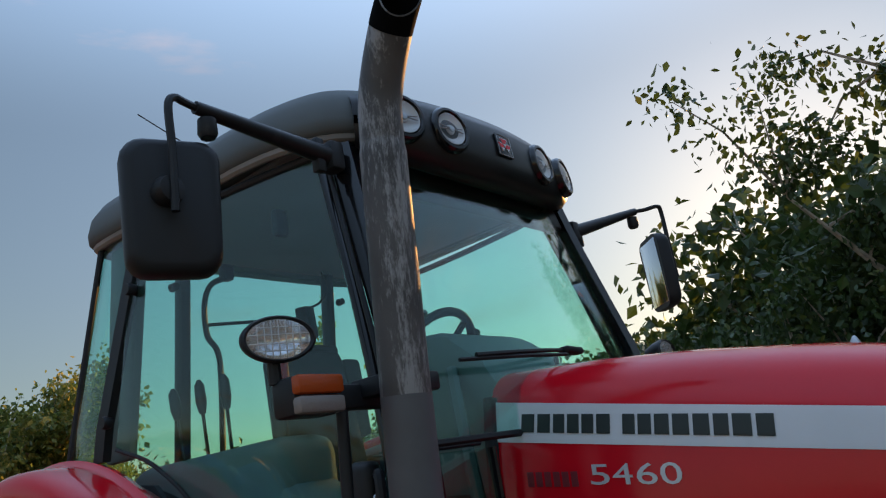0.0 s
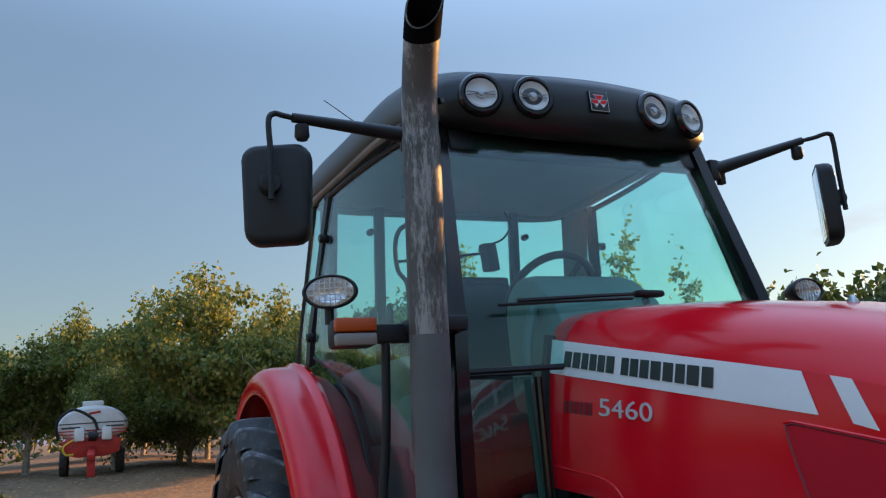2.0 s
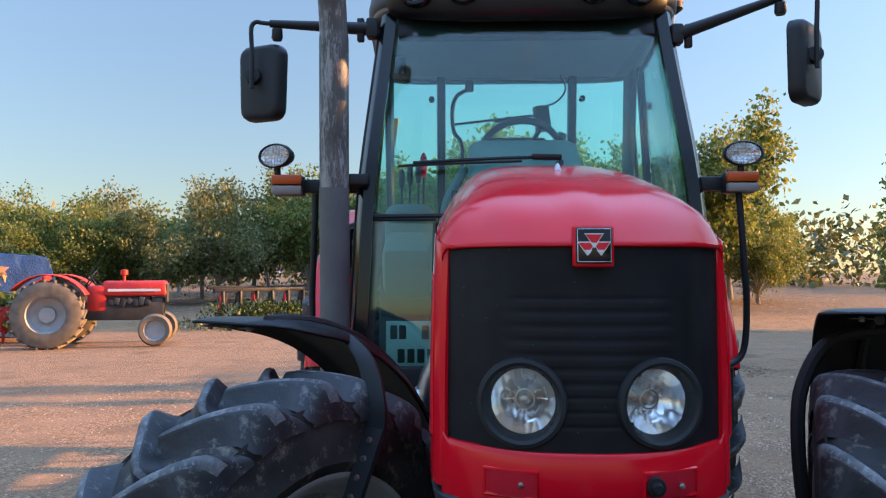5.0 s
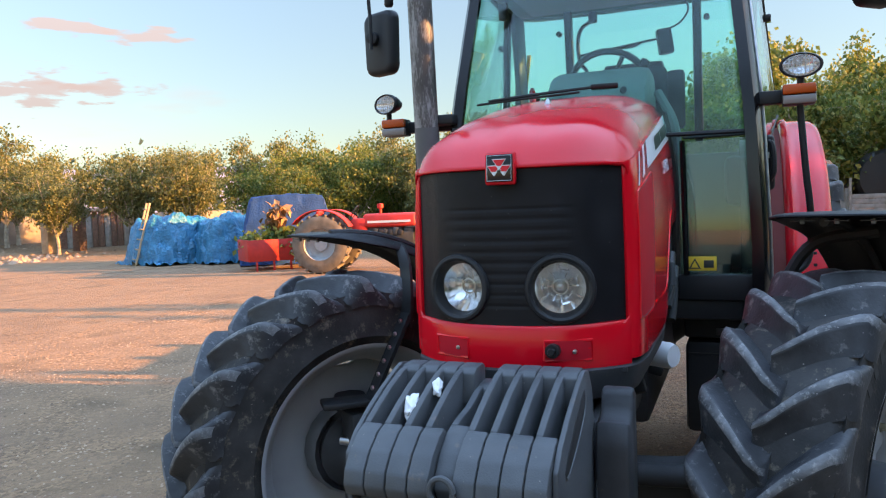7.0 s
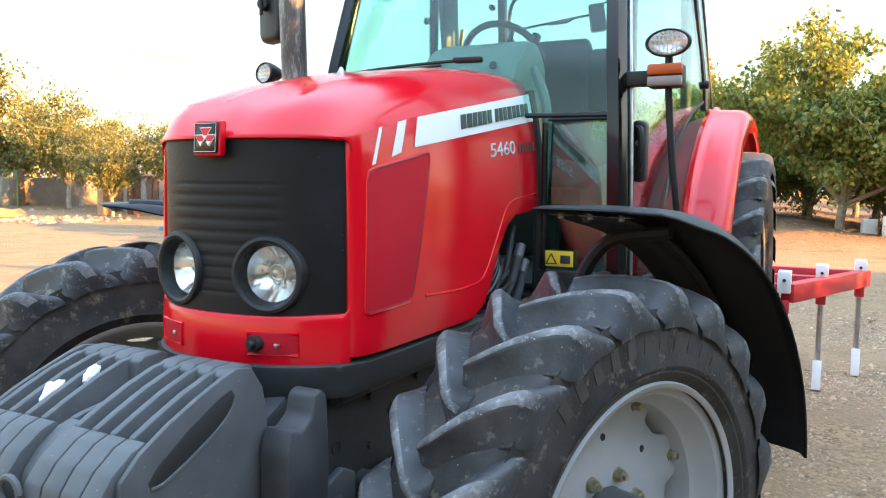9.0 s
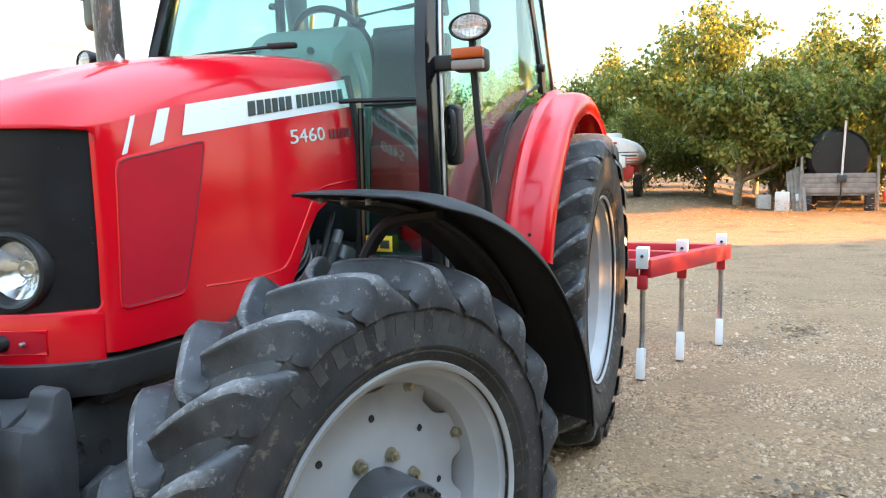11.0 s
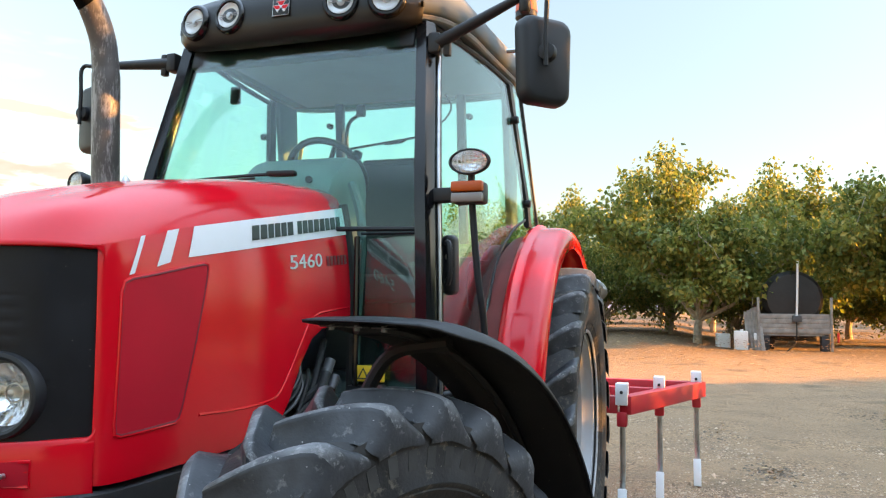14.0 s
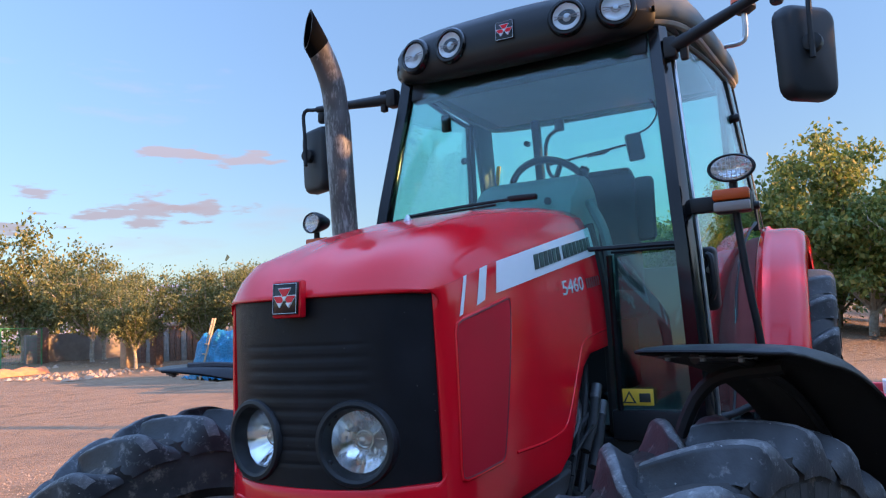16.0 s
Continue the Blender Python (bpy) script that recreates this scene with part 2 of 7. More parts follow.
LUG = mat("scuffed_lug_rubber", (0.038, 0.040, 0.044), 0.48, var=0.55, scale=10, fine=110, bump=0.5, dist=0.002, dirt=(0.19, 0.185, 0.18), dirt_at=0.56, spec=0.35, specks=(0.26, 0.25, 0.24), speck_scale=60)
LUGTOP = mat("dusty_lug_tops", (0.105, 0.106, 0.109), 0.62, var=0.6, scale=17, fine=110, bump=0.7, dist=0.003, dirt=(0.27, 0.265, 0.26), dirt_at=0.52, spec=0.3, specks=(0.32, 0.30, 0.28), speck_scale=60)
RIM = mat("silver_grey_rim_paint", (0.345, 0.355, 0.365), 0.40, var=0.1, scale=6, fine=200, bump=0.1, dirt=(0.34, 0.32, 0.29), dirt_at=0.64)
RIM_IN = mat("dull_grey_rim_paint", (0.16, 0.165, 0.17), 0.55, var=0.2, scale=6, bump=0.1, dirt=(0.12, 0.11, 0.10))
HUB = mat("grey_hub_paint", (0.058, 0.061, 0.066), 0.45, var=0.15, scale=10, bump=0.2, dirt=(0.16, 0.15, 0.14))
BRASS = mat("yellow_zinc_bolt", (0.38, 0.335, 0.24), 0.35, metal=0.85, var=0.25, scale=40)
STEEL = mat("bare_steel", (0.45, 0.46, 0.47), 0.32, metal=0.95, var=0.2, scale=20, dirt=(0.2, 0.15, 0.12))
FOIL = mat("embossed_heat_foil", (0.62, 0.63, 0.65), 0.32, metal=1.0, var=0.1, bump=0.0)
PIPE = mat("grey_pipe_paint", (0.10, 0.098, 0.10), 0.5, var=0.15, scale=8, fine=300, bump=0.2, dist=0.0008)
SHIELD = mat("scraped_exhaust_steel", (0.085, 0.075, 0.070), 0.5, metal=0.1, var=0.3, scale=7, fine=160, bump=0.4, dist=0.001)


def scrape(m, color, lo, hi):
    """Bare metal where paint has been scraped off in short upright streaks."""
    n, l = m.node_tree.nodes, m.node_tree.links
    p = n["Principled BSDF"]
    base = p.inputs["Base Color"].links[0].from_socket
    co, mp, a, b, add, rp, mx = (n.new("ShaderNode" + k) for k in ("TexCoord", "Mapping", "TexNoise", "TexNoise", "Math", "ValToRGB", "Mix"))
    mp.inputs["Scale"].default_value = (1.0, 1.0, 0.22)
    l.new(co.outputs["Object"], mp.inputs["Vector"])
    a.inputs["Scale"].default_value, a.inputs["Detail"].default_value, a.inputs["Roughness"].default_value = 105.0, 9.0, 0.8
    b.inputs["Scale"].default_value, b.inputs["Detail"].default_value = 17.0, 6.0
    l.new(mp.outputs[0], a.inputs["Vector"])
    l.new(mp.outputs[0], b.inputs["Vector"])
    add.operation = "ADD"
    l.new(a.outputs[0], add.inputs[0])
    l.new(b.outputs[0], add.inputs[1])
    rp.color_ramp.elements[0].position, rp.color_ramp.elements[1].position = lo, hi
    half = n.new("ShaderNodeMath")
    half.operation, half.inputs[1].default_value = "MULTIPLY", 0.5
    l.new(add.outputs[0], half.inputs[0])
    l.new(half.outputs[0], rp.inputs[0])
    mx.data_type = "RGBA"
    mx.inputs[7].default_value = (*color, 1)
    l.new(rp.outputs[0], mx.inputs[0])
    l.new(base, mx.inputs[6])
    l.new(mx.outputs[2], p.inputs["Base Color"])


scrape(SHIELD, (0.30, 0.285, 0.275), 0.50, 0.575)
SOOT = mat("exhaust_soot", (0.004, 0.004, 0.004), 0.95, spec=0.05, var=0.2, bump=0.0)
CLEAR_DULL = mat("smoky_ribbed_lens", (0.24, 0.20, 0.18), 0.25, var=0.15, fine=180, bump=0.5)
BEACON = mat("orange_beacon_lens", (0.72, 0.075, 0.008), 0.35, var=0.1, fine=120, bump=0.3)
SIDE_MARK = mat("raised_sidewall_rubber", (0.047, 0.045, 0.043), 0.65, var=0.3, scale=12, bump=0.3, spec=0.25)
AMBER = mat("amber_lens", (0.50, 0.065, 0.006), 0.25, var=0.1, fine=250, bump=0.5)
CLEAR = mat("clear_ribbed_lens", (0.62, 0.60, 0.58), 0.2, metal=0.25, var=0.15, fine=180, bump=0.5)
REFLECTOR = mat("chrome_reflector", (0.93, 0.92, 0.91), 0.20, metal=1.0, var=0.04, scale=30, bump=0.0)
MIRROR = mat("mirror_glass", (0.9, 0.92, 0.94), 0.02, metal=1.0, var=0.0, bump=0.0)
ROOF = mat("grey_cab_roof_plastic", (0.115, 0.13, 0.13), 0.62, spec=0.3, var=0.12, scale=4, fine=200, bump=0.1, dirt=(0.14, 0.13, 0.11))
ROOF_IN = mat("grey_headliner", (0.24, 0.25, 0.26), 0.85, var=0.1, bump=0.2)
TRIM_IN = mat("light_grey_cab_trim", (0.12, 0.145, 0.14), 0.7, var=0.1, fine=500, bump=0.2)
DASH = mat("grey_dashboard_plastic", (0.13, 0.165, 0.155), 0.6, var=0.12, fine=600, bump=0.3)
SEAT = mat("dark_seat_cloth", (0.035, 0.04, 0.045), 0.85, var=0.2, fine=300, bump=0.4)
YELLOW = mat("yellow_plastic", (0.75, 0.48, 0.04), 0.45, var=0.1)
PLATE = mat("white_plate", (0.75, 0.78, 0.76), 0.4, var=0.05)
TEAL = glass("tinted_cab_glass", (0.76, 0.975, 0.94))
# tint darkened to stand in for the dim cab behind these panes
SHADED_GLASS = glass("glass_darkened_for_dim_cab", (0.64, 0.86, 0.82), least=0.09)
LAMPGLASS = glass("clear_lamp_glass", (0.95, 0.96, 0.97))
DUSTY = mat("dusty_old_tyre", (0.16, 0.13, 0.10), 0.8, var=0.3, scale=8, bump=0.4)
BLUE = mat("blue_tarpaulin", (0.010, 0.17, 0.31), 0.34, var=0.3, scale=4, fine=14, bump=0.9, dist=0.06)
NAVY = mat("dark_blue_tarpaulin", (0.010, 0.050, 0.17), 0.6, spec=0.3, var=0.25, scale=3, fine=20, bump=0.5, dist=0.03)
WOOD = mat("weathered_wood", (0.27, 0.25, 0.23), 0.8, var=0.25, scale=5, fine=60, bump=0.5, dirt=(0.12, 0.10, 0.085))
LADDER = mat("pale_wood", (0.42, 0.30, 0.19), 0.7, var=0.2)
BARK = mat("orchard_bark", (0.38, 0.32, 0.25), 0.9, var=0.35, scale=9, fine=50, bump=0.8, dist=0.02)
TANKBLACK = mat("black_tank_plastic", (0.015, 0.015, 0.017), 0.4, var=0.2, dirt=(0.05, 0.045, 0.04))
TANKWHITE = mat("white_tank_plastic", (0.72, 0.71, 0.69), 0.4, var=0.07, dirt=(0.5, 0.47, 0.42))
CONCRETE = mat("grey_block_wall", (0.26, 0.215, 0.18), 0.9, var=0.2, scale=2, bump=0.5)
RUST = mat("rusty_steel", (0.18, 0.10, 0.07), 0.8, var=0.35, scale=12, bump=0.5)
GREENWIRE = mat("green_wire", (0.05, 0.22, 0.08), 0.5)
STONE = mat("limestone_gravel", (0.36, 0.245, 0.168), 0.95, var=0.15, scale=3, fine=80, bump=0.3, island=0.50, spec=0.15)
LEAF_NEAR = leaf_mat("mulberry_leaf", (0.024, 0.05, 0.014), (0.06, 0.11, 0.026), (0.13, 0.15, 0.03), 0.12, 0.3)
# orchard leaf tones lightened in place of sun that hardly reaches the crowns
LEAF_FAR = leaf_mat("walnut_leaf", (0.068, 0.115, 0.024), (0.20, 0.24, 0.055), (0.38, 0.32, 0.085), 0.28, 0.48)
LEAF_AUTUMN = leaf_mat("yellowing_leaf", (0.085, 0.105, 0.035), (0.20, 0.21, 0.07), (0.33, 0.28, 0.11), 0.3, 0.45)
LEAF_WOOD = leaf_mat("far_wood_leaf", (0.04, 0.06, 0.018), (0.11, 0.125, 0.035), (0.26, 0.20, 0.06), 0.3, 0.3)
LEAF_DRY = leaf_mat("fallen_leaf", (0.16, 0.08, 0.035), (0.30, 0.15, 0.06), (0.42, 0.25, 0.10), 0.3, 0.1)
# mudguard red with shade and the cab glass's tint put into the colour
SHADED_RED = mat("shaded_mudguard_red", (0.23, 0.055, 0.052), 0.6, spec=0.15, var=0.2, bump=0.2)
MUD = mat("dried_mud", (0.13, 0.095, 0.065), 0.95, var=0.3, scale=9, fine=60, bump=0.6, island=0.4)

# ---- geometry helpers ----
def finish(bm, name, material, sharp=38.0):
    bmesh.ops.recalc_face_normals(bm, faces=bm.faces)
    me = bpy.data.meshes.new(name)
    bm.to_mesh(me)
    bm.free()
    for f in me.polygons:
        f.use_smooth = True
    me.set_sharp_from_angle(angle=radians(sharp))
    if material:
        me.materials.append(material)
    return me


def part(name, bm, material, parent, label="", solid=0.0, sharp=38.0):
    """One mesh object under a thing or under a part."""
    ob = new(name, finish(bm, name, material, sharp))
    if parent and parent.parent and parent.parent.parent:
        parent = parent.parent
    if parent:
        ob.parent = parent
    if label:
        tagged(ob, label)
    if solid:
        s = ob.modifiers.new("thickness", "SOLIDIFY")
        s.thickness, s.offset = solid, 0.0
        # the broad faces rule the shading, so that it runs flat up to the cut rim
        flat = ob.modifiers.new("flat_to_rim", "WEIGHTED_NORMAL")
        flat.weight, flat.keep_sharp = 100, True
    return ob


def thing(name, label, category, at=(0, 0, 0), rz=0.0, group="", kind=""):
    ob = new(name)
    ob.empty_display_size = 0.2
    ob.matrix_world = pose(*at, 0, 0, rz)
    return tagged(ob, label, category, group, kind)


def box(size, at=(0, 0, 0), rot=(0, 0, 0), bevel=0.0, bm=None, seg=2, taper=None):
    """A box with rounded edges; taper scales its top in x and y."""
    own = bmesh.new()
    bmesh.ops.create_cube(own, size=1.0)
    for v in own.verts:
        if taper and v.co.z > 0:
            v.co.x *= taper[0]
            v.co.y *= taper[1]
        v.co = Vector((v.co.x * size[0], v.co.y * size[1], v.co.z * size[2]))
    if bevel:
        bmesh.ops.bevel(own, geom=own.edges[:], offset=bevel, segments=seg, profile=0.5, affect="EDGES")
    own.transform(pose(*at, *rot))
    return merge(bm, own)


def merge(bm, own):
    if bm is None:
        return own
    me = bpy.data.meshes.new("tmp")
    own.to_mesh(me)
    own.free()
    bm.from_mesh(me)
    bpy.data.meshes.remove(me)
    return bm


def grid(rows, bm=None, close=False, loop=False):
    """A skin over rows of points. close: rows are rings. loop: the last row meets the first."""
    bm = bm or bmesh.new()
    vs = [[bm.verts.new(p) for p in row] for row in rows]
    n = len(vs[0])
    for a in range(len(vs) if loop else len(vs) - 1):
        b = (a + 1) % len(vs)
        for k in range(n if close else n - 1):
            q = (k + 1) % n
            try:
                bm.faces.new((vs[a][k], vs[a][q], vs[b][q], vs[b][k]))
            except ValueError:
                pass
    return bm


def tube(pts, r, bm=None, seg=10, caps=True):
    """A round bar along points; r is a radius or one for each point."""
    pts = [Vector(p) for p in pts]
    rs = r if isinstance(r, (list, tuple)) else [r] * len(pts)
    rings, up = [], None
    for k, p in enumerate(pts):
        d = (pts[min(k + 1, len(pts) - 1)] - pts[max(k - 1, 0)]).normalized()
        if up is None:
            up = d.orthogonal().normalized()
        up = (up - d * up.dot(d)).normalized()
        side = d.cross(up)
        rings.append([p + rs[k] * (math.cos(a) * up + math.sin(a) * side) for a in (2 * math.pi * j / seg for j in range(seg))])
    bm = grid(rings, bm, close=True)
    if caps:
        bm.verts.ensure_lookup_table()
        total = len(bm.verts)
        for start in (total - len(pts) * seg, total - seg):
            try:
                bm.faces.new([bm.verts[start + j] for j in range(seg)])
            except ValueError:
                pass
    return bm


def curve(pts, steps=6):
    """A smooth line through points."""
    p = [Vector(q) for q in pts]
    p = [2 * p[0] - p[1]] + p + [2 * p[-1] - p[-2]]
    out = []
    for k in range(1, len(p) - 2):
        for s in range(steps):
            t = s / steps
            out.append(0.5 * (2 * p[k] + (p[k + 1] - p[k - 1]) * t + (2 * p[k - 1] - 5 * p[k] + 4 * p[k + 1] - p[k + 2]) * t * t + (3 * p[k] - p[k - 1] - 3 * p[k + 1] + p[k + 2]) * t ** 3))
    return out + [p[-2]]


def lathe(profile, seg=48, m=None, bm=None, loop=False):
    """Turns (radius, offset) pairs round the local y axis."""
    own = grid([[(r * math.cos(a), o, r * math.sin(a)) for a in (2 * math.pi * k / seg for k in range(seg))] for r, o in profile], close=True, loop=loop)
    bmesh.ops.remove_doubles(own, verts=own.verts, dist=1e-6)
    if m is not None:
        own.transform(m)
    return merge(bm, own)


def slab(poly, axis, lo, hi, bm=None, bevel=0.0):
    """A flat polygon given in the two other axes, pulled from lo to hi along axis."""
    own = bmesh.new()

    def at(p, d):
        return {"x": (d, p[0], p[1]), "y": (p[0], d, p[1]), "z": (p[0], p[1], d)}[axis]

    a = [own.verts.new(at(p, lo)) for p in poly]
    b = [own.verts.new(at(p, hi)) for p in poly]
    own.faces.new(a)
    own.faces.new(b[::-1])
    for k in range(len(poly)):
        own.faces.new((a[k], b[k], b[(k + 1) % len(poly)], a[(k + 1) % len(poly)]))
    if bevel:
        bmesh.ops.recalc_face_normals(own, faces=own.faces)
        bmesh.ops.bevel(own, geom=own.edges[:], offset=bevel, segments=2, profile=0.5, affect="EDGES")
    return merge(bm, own)


def lerp(x, xs, ys):
    return float(np.interp(x, xs, ys))


def lettering(text, size, depth=0.001):
    """Flat letters in the x-y plane, their middle at the origin."""
    cu = bpy.data.curves.new("letters", "FONT")
    cu.body, cu.size, cu.extrude, cu.align_x, cu.align_y = text, size, depth, "CENTER", "CENTER"
    cu.resolution_u = 3
    ob = bpy.data.objects.new("letters", cu)
    scene.collection.objects.link(ob)
    me = bpy.data.meshes.new_from_object(ob.evaluated_get(bpy.context.evaluated_depsgraph_get()))
    bm = bmesh.new()
    bm.from_mesh(me)
    bpy.data.objects.remove(ob)
    bpy.data.meshes.remove(me)
    return bm


def moved(bm, m):
    bm.transform(m)
    return bm

# ---- the tractor: x ahead, y to its left; the rear axle stands over the origin ----
tractor = thing("tractor", "red four-wheel-drive farm tractor with tinted glass cab and front weights", "tractor")


def shoulder(x):
    return lerp(x, [1.54, 2.0, 2.5, 2.8, 2.9], [1.868, 1.795, 1.700, 1.627, 1.602])


def crown(x):
    return lerp(x, [1.54, 1.8, 2.1, 2.4, 2.65, 2.85, 2.97], [1.945, 1.925, 1.888, 1.835, 1.775, 1.705, 1.645])


def side_y(x, z):
    """Half the bonnet's width at a place on its flank."""
    base = lerp(x, [1.54, 2.5, 2.73, 2.77, 2.80, 2.818, 2.829, 2.834], [0.338, 0.350, 0.345, 0.3415, 0.336, 0.329, 0.321, 0.312])
    fall = lerp(x, [1.54, 2.5, 2.86], [0.052, 0.026, 0.008])
    top = shoulder(x)
    return base - fall * max(0.0, min(1.0, (z - top + 0.42) / 0.42)) ** 2


def nose_x(y):
    """How far the bowed front reaches."""
    return 2.832 + 0.135 * (1 - (abs(y) / 0.318) ** 2.6)


def flank(x, z, s, off=0.0):
    return Vector((x, s * (side_y(x, z) + off), z))


def low_edge(x):
    return lerp(x, [1.555, 1.80, 1.88, 1.95, 2.02, 2.08, 2.18, 2.86], [1.405, 1.39, 1.355, 1.28, 1.17, 1.10, 1.062, 1.062])


# bonnet: crowned top with a rolled front lip
rows = []
for s in [0, 0.1, 0.2, 0.3, 0.4, 0.5, 0.6, 0.7, 0.8, 0.88, 0.94, 0.97, 0.985, 0.995, 1.0]:
    row = []
    for v in np.linspace(-1, 1, 25):
        xm = 1.54 + s * (2.836 - 1.54)
        ys = side_y(xm, shoulder(xm)) - 0.004
        y = v * ys
        x = 1.54 + s * (nose_x(y * 0.995) - 1.54)
        z = shoulder(x) + (crown(x) - shoulder(x)) * (1 - abs(v) ** 4.6)
        z -= 0.018 * max(0, (abs(v) - 0.9) / 0.1) ** 2
        # raised spine behind the badge
        z += 0.010 * math.exp(-((y / 0.045) ** 4)) * max(0, min(1, (x - 2.62) / 0.1))
        drop = max(0.0, (s - 0.94) / 0.06)
        z = z * (1 - drop ** 2.2) + 1.598 * drop ** 2.2 if z > 1.598 else z
        row.append((x, y, z))
    rows.append(row)
bonnet = part("bonnet", grid(rows), RED, tractor, "glossy red bonnet", solid=0.008, sharp=50)

for s in (1, -1):
    xs = [1.556, 1.65, 1.75, 1.80, 1.84, 1.88, 1.915, 1.95, 1.985, 2.02, 2.05, 2.08, 2.13, 2.18, 2.3, 2.45, 2.6, 2.70, 2.74, 2.77, 2.79, 2.805, 2.818, 2.825, 2.830, 2.834]
    rows = [[flank(x, low_edge(x) + (shoulder(x) - 0.012 - low_edge(x)) * k / 10, s) for k in range(11)] for x in xs]
    # turns in behind the grille
    rows.append([Vector((2.826, q.y - s * 0.010, q.z)) for q in rows[-1]])
    panel = part("side_panel", grid(rows), RED, tractor, "red bonnet flank", solid=0.008, sharp=50)
    # pressed line along the lower edge
    line = curve([flank(x, z, s, 0.0025) for x, z in ((1.573, 1.468), (1.72, 1.455), (1.83, 1.442), (1.89, 1.418), (1.94, 1.362), (2.02, 1.262), (2.08, 1.200), (2.14, 1.176), (2.30, 1.170), (2.51, 1.179))], 4)
    part("crease", tube(line, 0.0046, seg=6), RED, panel)
    # white flash with its two slashes
    def strip(corners, off, name, material, parent=panel, label=""):
        """A decal over the flank between four corners: rear top, front top, front bottom, rear bottom."""
        (a, b, c, d) = corners
        rr = []
        for k in range(13):
            t = k / 12
            hi = (a[0] + (b[0] - a[0]) * t, a[1] + (b[1] - a[1]) * t)
            lo = (d[0] + (c[0] - d[0]) * t, d[1] + (c[1] - d[1]) * t)
            rr.append([flank(lo[0] + (hi[0] - lo[0]) * j / 5, lo[1] + (hi[1] - lo[1]) * j / 5, s, off) for j in range(6)])
        return part(name, grid(rr), material, parent, label, solid=0.001)

    # vent panel, set a little below its frame
    vent = [(2.472, 1.584), (2.790, 1.524), (2.802, 1.168), (2.590, 1.176)]
    strip(vent, 0.0052, "vent_panel", RED_DULL, label="dull red perforated vent panel")
    edge = []
    for (xa, za), (xb, zb) in zip(vent, vent[1:] + vent[:1]):
        for t in (0.08, 0.25, 0.5, 0.75, 0.92):
            edge.append(flank(xa + (xb - xa) * t, za + (zb - za) * t, s, 0.0045))
        # rounded corner
        nx, nz = vent[(vent.index((xb, zb)) + 1) % 4]
        mx_, mz_ = (xa + nx) / 2, (za + nz) / 2
        edge.append(flank(xb + (mx_ - xb) * 0.035, zb + (mz_ - zb) * 0.035, s, 0.0045))
    part("vent_groove", tube(edge + edge[:1], 0.0034, seg=6, caps=False), FADED, panel, "dark groove round the vent panel")
    part("vent_frame", tube([q + (q - flank(2.69, 1.36, s)) * 0.020 for q in edge + edge[:1]], 0.0036, seg=6, caps=False), RED, panel)
    strip([(1.556, 1.858), (2.530, 1.680), (2.560, 1.594), (1.556, 1.752)], 0.0055, "white_stripe", WHITE, label="white stripe with dark maker's lettering bars")
    strip([(2.594, 1.667), (2.640, 1.657), (2.682, 1.563), (2.632, 1.577)], 0.0055, "white_slash", WHITE)
    strip([(2.722, 1.638), (2.737, 1.634), (2.774, 1.538), (2.758, 1.543)], 0.0055, "white_slash", WHITE)
    # maker's name as bars, fourteen blocks in two words
    widths = [46, 44, 38, 38, 38, 42, -22, 36, 38, 40, 44, 42, 38, 46, 42]
    unit = 0.648 / sum(abs(w) for w in widths)
    x = 1.645 if s < 0 else 1.612
    for w in widths if s < 0 else widths[::-1]:
        step, w = abs(w) * unit, w * unit
        if w > 0:
            zb = 1.765 - 0.163 * (x - 1.645)
            tilt = -0.006 * s
            strip([(x + tilt, zb + 0.046), (x + w * 0.80 + tilt, zb + 0.046 - w * 0.13), (x + w * 0.80, zb - w * 0.13), (x, zb)], 0.008, "lettering_bar", INK)
        x += step
    # model number and its faded suffix
    mid_x = 1.950 if s < 0 else 1.910
    for k, digit in enumerate("5460"):
        bm = lettering(digit, 0.068, 0.0012)
        wide = 0.051 / (max(v.co.x for v in bm.verts) - min(v.co.x for v in bm.verts))
        for v in bm.verts:
            px = mid_x - s * (v.co.x * wide + (k - 1.5) * 0.060)
            v.co = flank(px, 1.622 + v.co.y - (px - mid_x) * 0.10, s, 0.006 + v.co.z)
        part("digit", bm, SILVER, panel, "silver model number digit")
    x0, x1 = (1.65, 1.805) if s < 0 else (1.59, 1.765)
    for k in range(6):
        xa, xb = x0 + (x1 - x0) * k / 6, x0 + (x1 - x0) * (k + 0.72) / 6
        strip([(xa, 1.668 - 0.1 * (xa - 1.6)), (xb, 1.668 - 0.1 * (xb - 1.6)), (xb, 1.632 - 0.1 * (xb - 1.6)), (xa, 1.632 - 0.1 * (xa - 1.6))], 0.006, "faded_badge", FADED)

# nose: grille, red lower strip and lamps
ys = np.linspace(-0.312, 0.312, 37)
rows = []
for z in np.linspace(1.150, 1.606, 106):
    rib = -0.0014 * (math.sin((z - 1.15) * 2 * math.pi / 0.030) > 0.4) if 1.20 < z < 1.51 else 0.0
    row = []
    for y in ys:
        inside = max(0.0, min(1.0, (0.19 - abs(y)) / 0.05))
        x = nose_x(y) - 0.012 + rib * inside - (0.006 if abs(y) > 0.235 else 0)
        row.append((x, y, z))
    rows.append(row)
grille_bm = grid(rows)
holes = [f for f in grille_bm.faces if any(math.hypot(f.calc_center_median().y - y, f.calc_center_median().z - 1.266) < 0.078 for y in (0.146, -0.146))]
bmesh.ops.delete(grille_bm, geom=holes, context="FACES")
grille = part("grille", grille_bm, GRILLE, tractor, "black mesh grille with horizontal ribs", solid=0.006, sharp=25)
